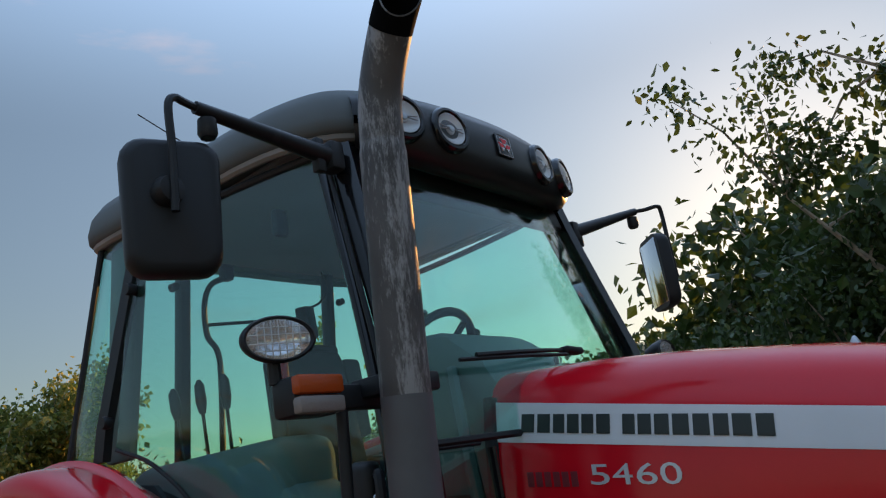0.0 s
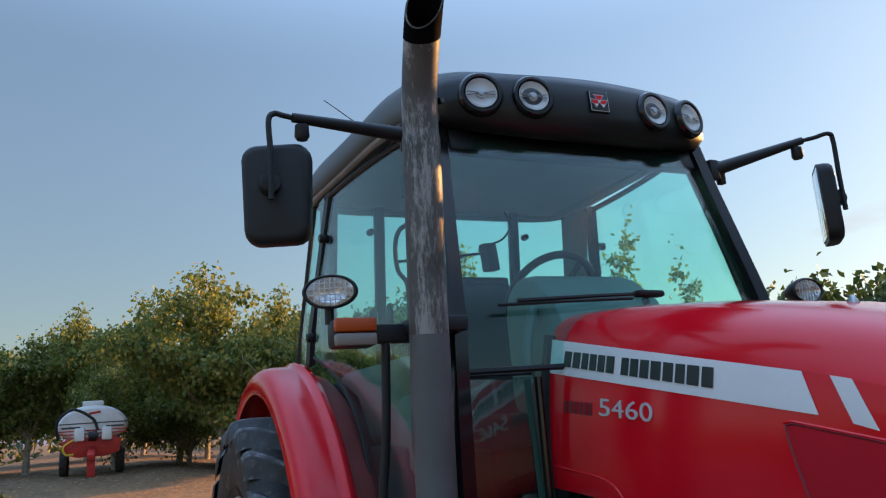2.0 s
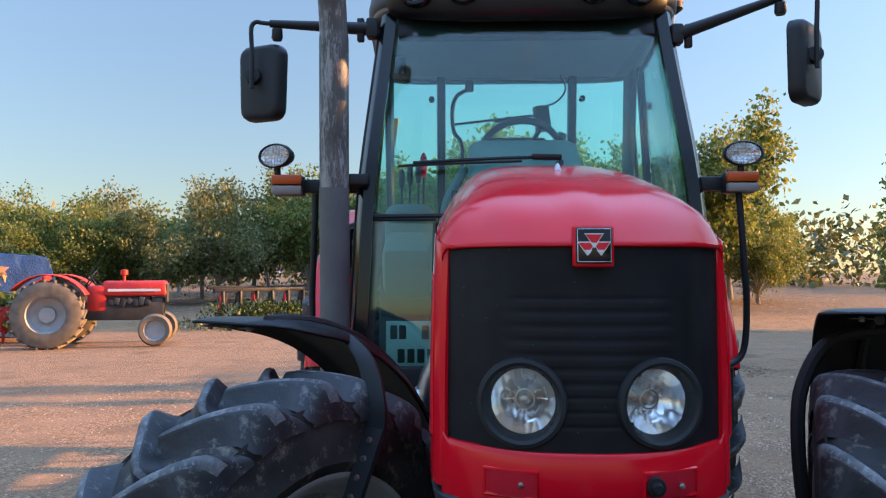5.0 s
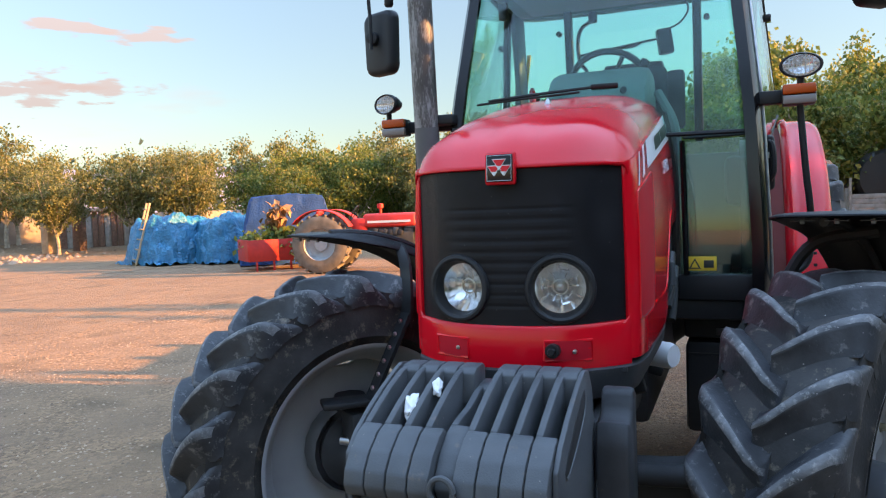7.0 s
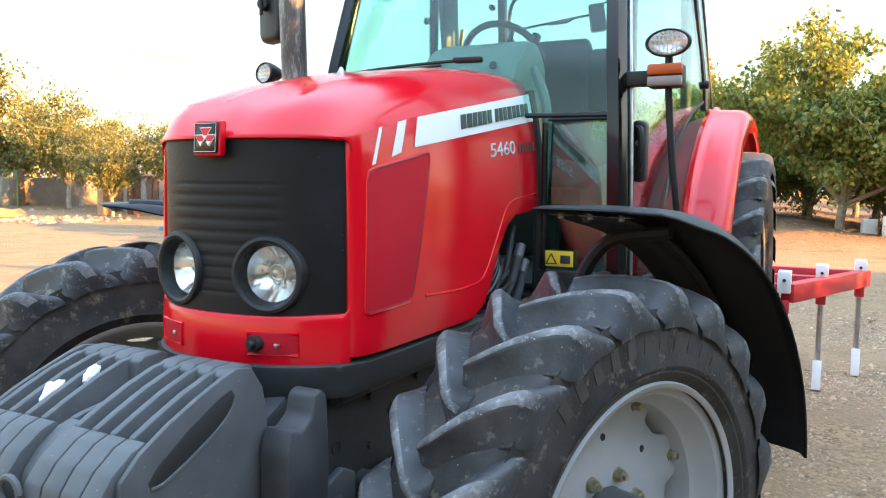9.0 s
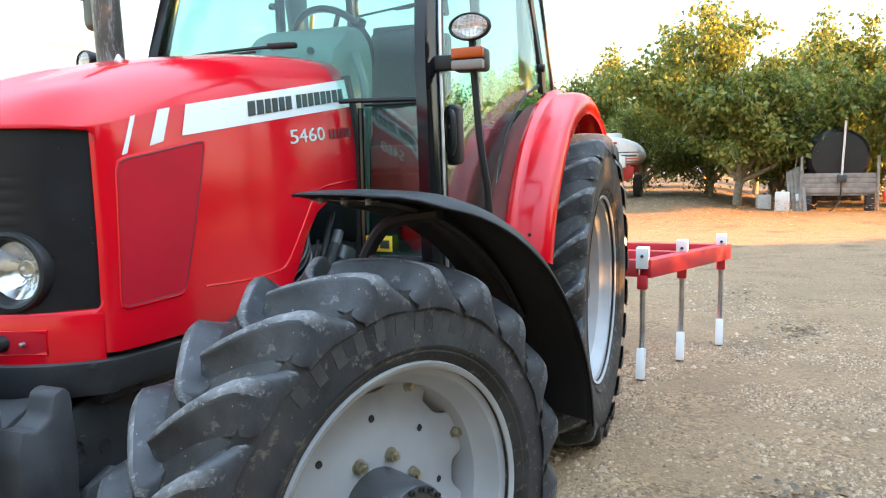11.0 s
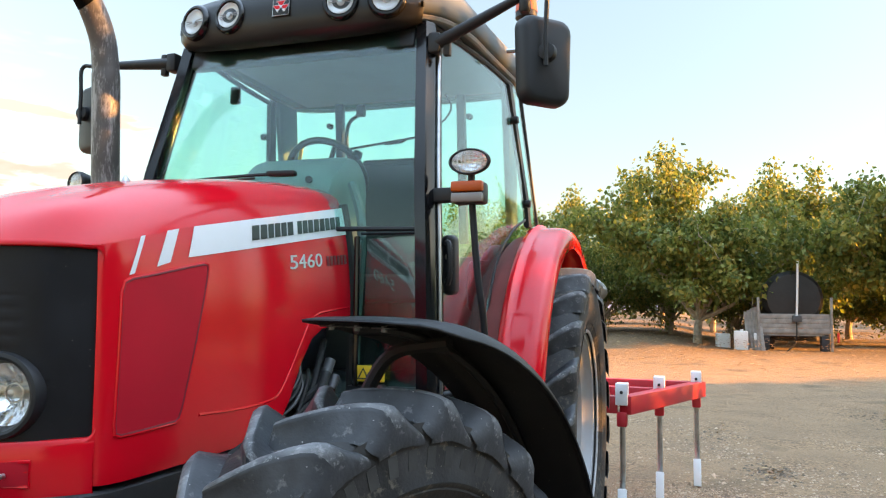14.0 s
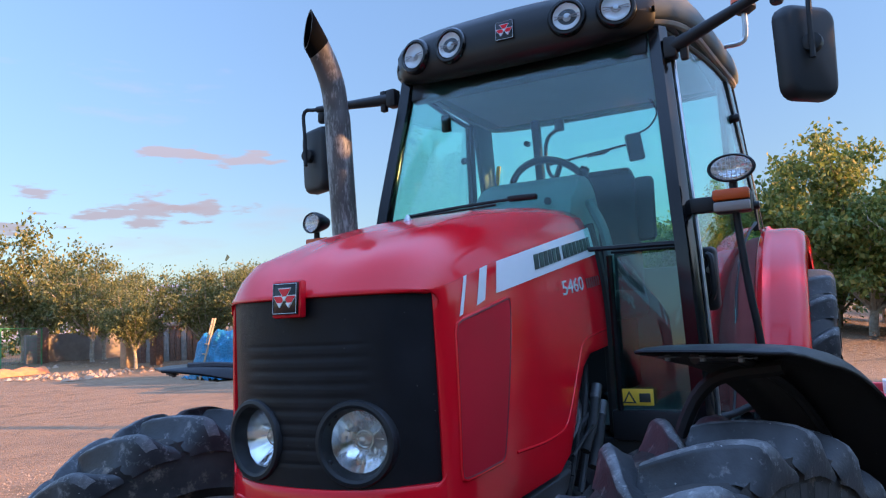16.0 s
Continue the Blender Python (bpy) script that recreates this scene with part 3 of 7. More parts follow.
# red frame rounds off the grille's corners
for s in (1, -1):
    for z0, up, r in ((1.152, 1, 0.050), (1.604, -1, 0.034)):
        rows = []
        for q in np.linspace(0, math.pi / 2, 9):
            ya, za = 0.3165 - r + r * math.sin(q), z0 + up * (r - r * math.cos(q))
            rows.append([Vector((nose_x(0.3165 + (ya - 0.3165) * t) - 0.002, s * (0.3165 + (ya - 0.3165) * t), z0 + (za - z0) * t)) for t in (0.02, 0.35, 0.7, 1.0)])
        part("grille_corner", grid(rows), RED, tractor, "red corner of the grille frame", solid=0.006, sharp=60)
rows = []
for z, o in ((1.036, -0.012), (1.044, 0.0), (1.10, 0.004), (1.150, 0.0), (1.160, -0.006), (1.162, -0.02)):
    rows.append([(nose_x(y) + o, y, z + 0.006 * (y / 0.3) ** 2) for y in np.linspace(-0.316, 0.316, 33)])
bumper = part("lower_strip", grid(rows), RED, tractor, "red strip under the grille", solid=0.008)
for y0, y1 in ((-0.225, -0.115), (0.105, 0.225)):
    # recess imitated by a raised plate, its shade put in as darker red
    rows = [[(nose_x(y) + 0.0075, y, z) for y in np.linspace(y0, y1, 7)] for z in (1.072, 1.125)]
    part("recess", grid(rows), RED_DULL, bumper, solid=0.002)
    rim = [(nose_x(y) + 0.008, y, z) for y, z in ((y0, 1.072), (y1, 1.072), (y1, 1.125), (y0, 1.125), (y0, 1.072))]
    part("recess_edge", tube(rim, 0.005, seg=6, caps=False), RED, bumper)
    part("stud", lathe([(0, 0.012), (0.006, 0.01), (0.006, 0)], 10, pose(nose_x(0.17) + 0.009, (y0 + y1) / 2 + 0.02, 1.098, 0, 0, -90)), STEEL, bumper)
part("lock", lathe([(0, 0.034), (0.009, 0.034), (0.011, 0.03), (0.012, 0.022), (0.019, 0.022), (0.02, 0.018), (0.02, -0.01)], 20, pose(nose_x(0.13) + 0.004, 0.128, 1.10, 0, 0, -90)), BLACK, bumper, "black and chrome bonnet lock")
for s in (1, -1):
    y = s * 0.146
    m = pose(nose_x(y) - 0.010, y, 1.266, 0, 0, -90 + s * 12)
    lamp = part("headlamp", lathe([(0.097, -0.03), (0.097, 0.004), (0.094, 0.010), (0.086, 0.012), (0.079, 0.008), (0.073, -0.010), (0.0705, -0.022), (0.069, -0.05)], 48, m), BLACK, tractor, "round headlamp sunk into a broad black collar")
    rows = []
    for i, rr in enumerate(np.linspace(0.004, 0.0695, 15)):
        ring = []
        for k in range(72):
            q = 2 * math.pi * k / 72
            px, pz = rr * math.cos(q), rr * math.sin(q)
            deep = -0.072 + 0.050 * (rr / 0.0695) ** 2
            # stepped facets: broad fans near the rim, plain bowl round the bulb
            if rr > 0.024:
                deep += 0.0014 * math.sin(k // 6 * 2.4 + i // 5 * 1.9) + 0.0005 * math.sin(px * 420)
            ring.append((px, deep, pz))
        rows.append(ring)
    part("reflector", moved(grid(rows, close=True), m), REFLECTOR, lamp, "chrome reflector with fanned facets", sharp=12)
    part("bulb_ring", moved(tube([(0.021 * math.cos(q), -0.052, 0.021 * math.sin(q)) for q in np.linspace(0, 2 * math.pi, 25)], 0.0022, seg=6, caps=False), m), STEEL, lamp)
    part("bulb", lathe([(0.0001, -0.036), (0.009, -0.038), (0.013, -0.044), (0.013, -0.070)], 16, m), STEEL, lamp, "bright bulb cap")
    part("lens", lathe([(0.0001, -0.006), (0.03, -0.008), (0.06, -0.016), (0.070, -0.021)], 40, m), LAMPGLASS, lamp, "clear glass lens")

# badge on the nose and on the roof visor: plain triangles in a black square
def badge(m, w, parent, red_edge):
    if red_edge:
        part("badge_surround", moved(box((w * 1.16, w * 1.18, 0.022), (0, -w * 0.01, -0.012), bevel=0.006), m), RED, parent)
    b = part("badge", moved(box((w, w, 0.008), (0, 0, 0.001), bevel=0.002), m), GLOSSBLACK, tractor, "black badge with red and silver triangles")
    part("badge_rim", moved(tube([(x * w * 0.46, y * w * 0.46, 0.006) for x, y in ((-1, -1), (1, -1), (1, 1), (-1, 1), (-1, -1))], w * 0.012, seg=5, caps=False), m), SILVER, b)
    for cx, cy, col in ((0.0, 0.16, RED), (-0.20, -0.07, RED), (0.20, -0.07, RED), (-0.17, -0.20, SILVER), (0.17, -0.20, SILVER), (0, 0.0, SILVER)):
        k = 0.235 if col is RED else 0.11
        if col is RED:
            part("triangle_edge", moved(slab([(cx * w - k * w * 1.16, cy * w + k * w * 0.74), (cx * w + k * w * 1.16, cy * w + k * w * 0.74), (cx * w, cy * w - k * w * 0.94)], "z", 0.003, 0.0055), m), WHITE, b)
        tri = [(cx * w - k * w, cy * w + k * w * 0.62), (cx * w + k * w, cy * w + k * w * 0.62), (cx * w, cy * w - k * w * 0.75)]
        part("triangle", moved(slab(tri, "z", 0.004, 0.0065 if col is RED else 0.0075), m), col, b)


FACE_AHEAD = Matrix(((0, 0, 1, 0), (1, 0, 0, 0), (0, 1, 0, 0), (0, 0, 0, 1)))
badge(Matrix.Translation((2.988, 0, 1.598)) @ FACE_AHEAD @ pose(0, 0, 0, -4), 0.074, bonnet, True)
part("washer_jet", box((0.03, 0.022, 0.022), (2.42, 0.0, 1.842), (0, 8, 0), 0.004, taper=(0.2, 0.3)), STEEL, bonnet, "small steel pointer on the bonnet")
part("paint_chip", box((0.06, 0.012, 0.002), (2.30, 0.06, 1.853), (0, 7, 24), 0.0008), INK, bonnet)

# dark belt and chassis under the bonnet
rows = []
for z, o in ((0.955, -0.05), (0.962, -0.02), (0.985, -0.008), (1.03, 0.004), (1.040, 0.006), (1.046, -0.01)):
    ring = [(2.05, (0.325 + o), z)] + [(x, 0.338 + o, z) for x in (2.2, 2.5, 2.7)] + [(2.80, 0.327 + o, z)]
    ring += [(nose_x(y) + o + 0.004, y, z) for y in np.linspace(0.312, -0.312, 25)]
    ring += [(2.80, -0.327 - o, z)] + [(x, -(0.338 + o), z) for x in (2.7, 2.5, 2.2)] + [(2.05, -(0.325 + o), z)]
    rows.append(ring)
part("belt", grid(rows), CHASSIS, tractor, "dark grey plastic belt under the bonnet", solid=0.01)
part("belt_top", box((0.9, 0.62, 0.01), (2.42, 0, 1.035)), CHASSIS, tractor)
part("front_frame", slab([(1.6, 0.62), (1.6, 0.98), (2.9, 0.98), (3.06, 0.90), (3.06, 0.66), (2.8, 0.60), (2.3, 0.60)], "y", -0.19, 0.19, bevel=0.012), CHASSIS, tractor, "dark cast front frame")
for s in (1, -1):
    part("frame_plate", slab([(2.2, 0.70), (2.2, 0.96), (2.75, 0.96), (2.92, 0.90), (2.92, 0.74), (2.7, 0.68)], "y", s * 0.215, s * 0.235, bevel=0.006), CHASSIS, tractor)
    for x, z in ((2.35, 0.9), (2.35, 0.76), (2.62, 0.9), (2.62, 0.76), (2.85, 0.84)):
        part("frame_bolt", lathe([(0.0001, 0.012), (0.012, 0.012), (0.013, 0.0)], 6, pose(x, s * 0.235, z, 0, 0, 0 if s > 0 else 180)), CHASSIS, tractor)
    br = slab([(2.965, 0.62), (2.955, 0.84), (2.965, 1.005), (2.985, 1.022), (3.012, 1.012), (3.025, 0.965), (3.06, 0.945), (3.095, 0.955), (3.11, 0.90), (3.11, 0.64)], "y", s * 0.262, s * 0.345, bevel=0.012)
    part("weight_bracket", br, CHASSIS, tractor)
    part("lift_lug", slab([(2.72, 0.55), (2.72, 0.72), (2.78, 0.75), (2.86, 0.72), (2.90, 0.60), (2.86, 0.52)], "y", s * 0.236, s * 0.262, bevel=0.008), HUB, tractor, "cast lug on the front frame")
    part("frame_flange", box((0.62, 0.035, 0.05), (2.50, s * 0.250, 0.945), (0, 0, 0), 0.010), HUB, tractor)
    for x in (2.26, 2.40, 2.54, 2.68, 2.79):
        part("frame_bolt", lathe([(0.0001, 0.016), (0.011, 0.016), (0.012, 0.004), (0.018, 0.004), (0.018, 0.0)], 6, pose(x, s * 0.268, 0.945, 0, 0, 0 if s > 0 else 180)), CAST, tractor)
    for x, z in ((2.78, 0.80), (2.86, 0.80), (2.50, 0.83)):
        # no real hole: a black disc gives the dark of one
        part("frame_hole", lathe([(0.0001, 0.0015), (0.015, 0.0015), (0.018, 0.0035), (0.020, 0.0)], 14, pose(x, s * 0.236, z, 0, 0, 0 if s > 0 else 180)), BLACKMATT, tractor)
    part("axle_pivot", lathe([(0.0001, 0.06), (0.05, 0.06), (0.062, 0.05), (0.066, 0.0), (0.075, -0.02), (0.075, -0.06)], 20, pose(2.85, s * 0.20, 0.64, 0, 0, -90)), HUB, tractor)
engine = part("engine_block", box((0.95, 0.34, 0.62), (1.72, 0, 0.86), bevel=0.03), CHASSIS, tractor, "dark engine block behind the bonnet opening")
rnd = random.Random(4)
for s in (1, -1):
    for k in range(14):
        x, z = rnd.uniform(1.62, 2.08), rnd.uniform(0.78, 1.34)
        d = rnd.uniform(0.04, 0.11)
        part("engine_part", box((d, 0.06, d * rnd.uniform(0.6, 1.5)), (x, s * rnd.uniform(0.20, 0.27), z), (rnd.uniform(-30, 30), rnd.uniform(-30, 30), 0), 0.01), rnd.choice([CHASSIS, BLACKMATT, HUB]), engine)
    for k in range(6):
        a = Vector((rnd.uniform(1.6, 1.75), s * rnd.uniform(0.24, 0.31), rnd.uniform(1.15, 1.36)))
        b = Vector((rnd.uniform(1.85, 2.1), s * rnd.uniform(0.24, 0.31), rnd.uniform(0.85, 1.12)))
        part("hose", tube(curve([a, (a + b) / 2 + Vector((0, s * 0.03, rnd.uniform(-0.1, 0.08))), b], 5), rnd.uniform(0.007, 0.014), seg=7), BLACKMATT if k else HUB, engine)
for s in (1, -1):
    part("pump_plate", box((0.10, 0.02, 0.14), (1.90, s * 0.285, 1.27), (0, 8, 0), 0.006), HUB, engine, "grey pump cover plate")
    for k, (p0, p1, p2) in enumerate((((1.72, 0.33, 1.24), (1.80, 0.34, 1.16), (1.88, 0.33, 1.07)), ((1.70, 0.34, 1.18), (1.76, 0.345, 1.10), (1.84, 0.34, 1.01)))):
        part("braided_hose", tube([(x, s * y, z) for x, y, z in curve([p0, p1, p2], 5)], 0.017, seg=10), BLACKMATT, engine)
        x, y, z = p0
        part("hose_collar", tube([(x - 0.02, s * y, z + 0.03), (x + 0.012, s * y, z - 0.015)], 0.020, seg=12), HUB, engine, "grey hose ferrule")
    part("fuel_line", tube([(x, s * y, z) for x, y, z in curve([(1.74, 0.33, 1.21), (1.80, 0.345, 1.155), (1.90, 0.345, 1.13), (2.02, 0.335, 1.08)], 5)], 0.006, seg=6), BLACK, engine)
    for k in range(4):
        z = 1.33 - 0.03 * k
        part("injector_line", tube([(x, s * y, zz) for x, y, zz in curve([(1.96, 0.27, z), (1.92 - 0.012 * k, 0.315, z - 0.03), (1.94, 0.32, z - 0.10), (2.00, 0.29, z - 0.15)], 5)], 0.005, seg=6), HUB if k % 2 else BLACK, engine)
part("filter", lathe([(0.0001, 0.14), (0.04, 0.14), (0.048, 0.12), (0.048, -0.02), (0.0001, -0.02)], 20, pose(2.06, 0.25, 0.925, 0, 0, -30)), WHITE, engine, "white round filter")
part("transmission", box((1.5, 0.42, 0.5), (0.75, 0, 0.72), bevel=0.04), CHASSIS, tractor)
part("rear_axle", lathe([(0.0001, -0.82), (0.16, -0.82), (0.18, -0.3), (0.26, -0.2), (0.26, 0.2), (0.18, 0.3), (0.16, 0.82), (0.0001, 0.82)], 24, pose(0.05, 0, 0.833)), CHASSIS, tractor)
axle = part("front_axle", tube(curve([(2.554, -0.70, 0.640), (2.554, -0.5, 0.62), (2.554, -0.2, 0.60), (2.554, 0.2, 0.60), (2.554, 0.5, 0.62), (2.554, 0.72, 0.655)], 4), [0.10] * 5 + [0.085] * 11 + [0.10] * 5, seg=14), CHASSIS, tractor, "dark front axle beam")
for s in (1, -1):
    part("steering_ram", tube([(2.66, s * 0.12, 0.66), (2.66, s * 0.50, 0.68)], 0.035, seg=12), CHASSIS, axle)
    part("ram_rod", tube([(2.66, s * 0.50, 0.68), (2.70, s * 0.70, 0.70)], 0.016, seg=10), STEEL, axle)
    part("rod_boot", tube(curve([(2.66, s * 0.50, 0.68), (2.67, s * 0.54, 0.684), (2.675, s * 0.57, 0.688)], 4), [0.03, 0.036] * 4 + [0.03], seg=12), BLACKMATT, axle)
    part("kingpin", lathe([(0.0001, 0.17), (0.055, 0.17), (0.075, 0.12), (0.085, 0.0), (0.075, -0.12), (0.055, -0.17), (0.0001, -0.17)], 18, pose(2.554, s * 0.74, 0.655, 90)), CHASSIS, axle)


LUG_PHASE = 0.35


# wheels, built about their own axle (y outwards) and set in place
def lug_mesh(r, w, sweep, s):
    """One tall curved tread bar from the middle line out over the shoulder, its worn top a dustier rubber."""
    h = w * 0.5
    path = ((-0.13, 0.030, 0.022), (-0.09, 0.006, 0.050), (0.10, 0.0, 0.056), (0.40, 0.0, 0.056), (0.65, 0.003, 0.058), (0.85, 0.009, 0.060), (0.96, 0.018, 0.062), (1.03, 0.036, 0.060), (1.055, 0.066, 0.042), (1.045, 0.112, 0.006))
    rr = []
    for t, sink, tall in path:
        a = sweep * (max(t, 0.0) ** 0.85) + (0.012 if sink > 0.04 else 0)
        top = r - sink
        base = top - tall
        flat = (0.016 + 0.007 * t) * (0.7 if t < 0 else 1.0)
        foot = (0.058 + 0.034 * max(0.0, t) ** 1.5) * (1.0 if t < 1.04 else 0.92)
        ring = []
        for q, rad in ((-foot, base), (-foot * 0.66, base + tall * 0.30), (-flat * 1.14, top - tall * 0.16), (-flat * 0.82, top - 0.002), (0.0, top + 0.001), (flat * 0.82, top - 0.002), (flat * 1.14, top - tall * 0.16), (foot * 0.66, base + tall * 0.30), (foot, base)):
            ring.append((rad * math.cos(a + q / r), s * t * h, rad * math.sin(a + q / r)))
        rr.append(ring)
    own = grid(rr)
    own.verts.ensure_lookup_table()
    own.faces.new([own.verts[j] for j in range(9)])
    me = finish(own, "lug", LUG, 60)
    me.materials.append(LUGTOP)
    for f in me.polygons:
        if f.index < 8 * 8 and f.index % 8 in (3, 4):
            f.material_index = 1
    return me


def wheel(name, m, r, w, rim_r, rim_off, count, front, label):
    """Rim as the wheel, with tyre, disc, hub and bolts."""
    h = w * 0.5
    f = rim_r
    rim = part(name, moved(lathe([(f - 0.012, rim_off + 0.000), (f, rim_off + 0.006), (f + 0.004, rim_off - 0.004), (f - 0.004, rim_off - 0.016), (f - 0.028, rim_off - 0.022), (f - 0.036, rim_off - 0.06), (f - 0.062, rim_off - 0.085), (f - 0.07, -0.02), (f - 0.062, -rim_off + 0.085), (f - 0.036, -rim_off + 0.06), (f - 0.028, -rim_off + 0.022), (f, -rim_off - 0.006), (f - 0.012, -rim_off)], 72), m), RIM, tractor, label, solid=0.007)
    # tyre body: sidewall bulging past the rim
    prof = []
    inner = f - 0.012
    side = [(inner, rim_off - 0.012), (f + 0.012, rim_off + 0.006), (f + 0.03, rim_off + 0.018), (f + (r - f) * 0.35, h * 0.99), (f + (r - f) * 0.55, h * 1.0), (f + (r - f) * 0.72, h * 0.955), (r - 0.085, h * 0.90), (r - 0.064, h * 0.78), (r - 0.054, h * 0.45), (r - 0.050, 0.0)]
    prof = side + [(a, -b) for a, b in side[-2::-1]]
    tyre = part("tyre", moved(lathe(prof, 96), m), TYRE, rim, "worn black tractor tyre with deep chevron lugs")
    sweep = 0.27 if front else 0.26
    pair = [lug_mesh(r, w, sweep, -1), lug_mesh(r, w, sweep, 1)]
    for k in range(count * 2):
        lug = new("lug", pair[k % 2])
        lug.parent = rim
        lug.matrix_world = m @ Matrix.Rotation(-2 * math.pi * (k + LUG_PHASE) / (count * 2), 4, "Y")
    # raised sidewall marks as plain blocks, and rings
    rad = f + (r - f) * 0.40
    for start, n in ((0.9, 11), (4.05, 11)) if front else ():
        for k in range(n):
            a = start + k * 0.125
            own = box((0.030, 0.004, 0.052), (0, 0, 0), bevel=0.001, seg=1)
            own.transform(Matrix.Rotation(-a, 4, "Y") @ Matrix.Translation((rad, h * 0.992, 0)) @ Matrix.Rotation(radians(90), 4, "Y"))
            part("sidewall_mark", moved(own, m), SIDE_MARK, tyre)
    part("sidewall_ring", moved(lathe([(f + 0.035, rim_off + 0.02), (f + 0.038, rim_off + 0.0235), (f + 0.045, rim_off + 0.027), (f + 0.048, rim_off + 0.0275)], 72), m), TYRE, tyre)
    # disc with eight lobes
    bolt_y = 0.04 if front else 0.0
    rows = []
    seg = 96
    for rad, o in ((0.085, 0.0), (0.16, 0.0), (0.20, -0.004), (0.25, -0.012), (1.0, 0.0), (1.01, 0.0)):
        ring = []
        for k in range(seg):
            a = 2 * math.pi * k / seg
            if rad >= 1.0:
                lobe = 0.5 + 0.5 * math.cos(8 * (a - radians(22)))
                lobe = max(0.0, min(1.0, (lobe - 0.10) * 1.6))
                lobe = lobe * lobe * (3 - 2 * lobe)
                q = (f - 0.100) + 0.042 * lobe
                oo = -0.018 + 0.02 * lobe
                if rad > 1.0:
                    oo -= 0.012
            else:
                q, oo = rad * (f / 0.385), o
            ring.append((q * math.cos(a), bolt_y + oo, q * math.sin(a)))
        rows.append(ring)
    disc = part("disc", moved(grid(rows, close=True), m), RIM, rim, "grey wheel disc with eight lobes", solid=0.008)
    for k in range(8):
        a = 2 * math.pi * (k + 0.0) / 8 + radians(22)
        q = f - 0.075
        part("rim_bolt", moved(lathe([(0.0001, 0.018), (0.011, 0.018), (0.013, 0.014), (0.013, 0.0), (0.018, 0.0), (0.018, -0.012)], 6, pose(q * math.cos(a), bolt_y + 0.004, q * math.sin(a))), m), BRASS, disc)
        a = 2 * math.pi * k / 8 + radians(111.6 - 90 + 90)
        q = 0.1388
        part("wheel_nut", moved(lathe([(0.0001, 0.034), (0.008, 0.034), (0.008, 0.024), (0.014, 0.024), (0.0155, 0.02), (0.0155, 0.006), (0.021, 0.005), (0.021, 0.0)], 12, pose(q * math.cos(a), bolt_y, q * math.sin(a))), m), BRASS, disc, "yellow zinc wheel nut")
        a += radians(22.5)
        if front:
            q = 0.235
            # hole imitated by a black disc on the uncut wheel disc
            part("disc_hole", moved(lathe([(0.0001, 0.001), (0.009, 0.001), (0.0105, -0.002)], 12, pose(q * math.cos(a), bolt_y - 0.004, q * math.sin(a))), m), BLACKMATT, disc)
    if front:
        kn = part("knuckle", moved(lathe([(0.0001, -0.02), (0.13, -0.02), (0.14, -0.06), (0.10, -0.10), (0.085, -0.20), (0.07, -0.26), (0.0001, -0.26)], 20), m), CHASSIS, rim, "dark steering knuckle")
        part("knuckle_arm", moved(box((0.10, 0.10, 0.34), (0.03, -0.15, 0.0), (0, 0, 0), 0.02), m), CHASSIS, kn)
        part("hub_back", moved(lathe([(0.16, -0.05), (0.17, -0.03), (0.17, 0.02), (0.0001, 0.02)], 20), m), RIM_IN, kn)
        hub = part("hub", moved(lathe([(0.108, -0.10), (0.108, 0.0), (0.105, 0.10), (0.103, 0.145), (0.100, 0.150), (0.085, 0.150), (0.08, 0.146), (0.0001, 0.146)], 48, pose(0, bolt_y, 0)), m), HUB, rim, "dark grey round reduction hub")
        for k in range(18):
            a = 2 * math.pi * k / 18
            part("hub_bolt", moved(lathe([(0.0001, 0.006), (0.004, 0.006), (0.004, 0.010), (0.0075, 0.010), (0.008, 0.0)], 8, pose(0.092 * math.cos(a), bolt_y + 0.15, 0.092 * math.sin(a))), m), BLACK, hub)
        for k in range(3):
            arc = [(0.06 * math.cos(b), bolt_y + 0.147, 0.06 * math.sin(b)) for b in np.linspace(2.1 * k, 2.1 * k + 1.2, 9)]
            part("cast_mark", moved(tube(arc, 0.0035, seg=5), m), CAST, hub)
    else:
        part("hub", moved(lathe([(0.13, -0.1), (0.13, 0.02), (0.11, 0.06), (0.06, 0.07), (0.055, 0.12), (0.0001, 0.12)], 36, pose(0, bolt_y, 0)), m), HUB, rim)
    return rim


STEER = -23.0
left_front = pose(2.532, 0.852, 0.632, 0, 0, STEER)
right_front = pose(2.545, -0.755, 0.632, 0, 0, -35.0 + 180)
wheel("front_wheel", left_front, 0.647, 0.343, 0.396, 0.166, 20, True, "front wheel with silver-grey rim, steered to the right")
wheel("front_wheel", right_front @ pose(0, 0, 0, 0, 0, 0) @ Matrix.Diagonal((-1, 1, 1, 1)), 0.647, 0.343, 0.396, 0.166, 20, True, "front wheel with silver-grey rim, steered to the right")
wheel("rear_wheel", pose(0.05, 0.868, 0.833), 0.865, 0.46, 0.52, 0.19, 22, False, "tall rear wheel with silver-grey rim")
wheel("rear_wheel", pose(0.05, -0.868, 0.833) @ Matrix.Diagonal((1, -1, 1, 1)), 0.865, 0.46, 0.52, 0.19, 22, False, "tall rear wheel with silver-grey rim")


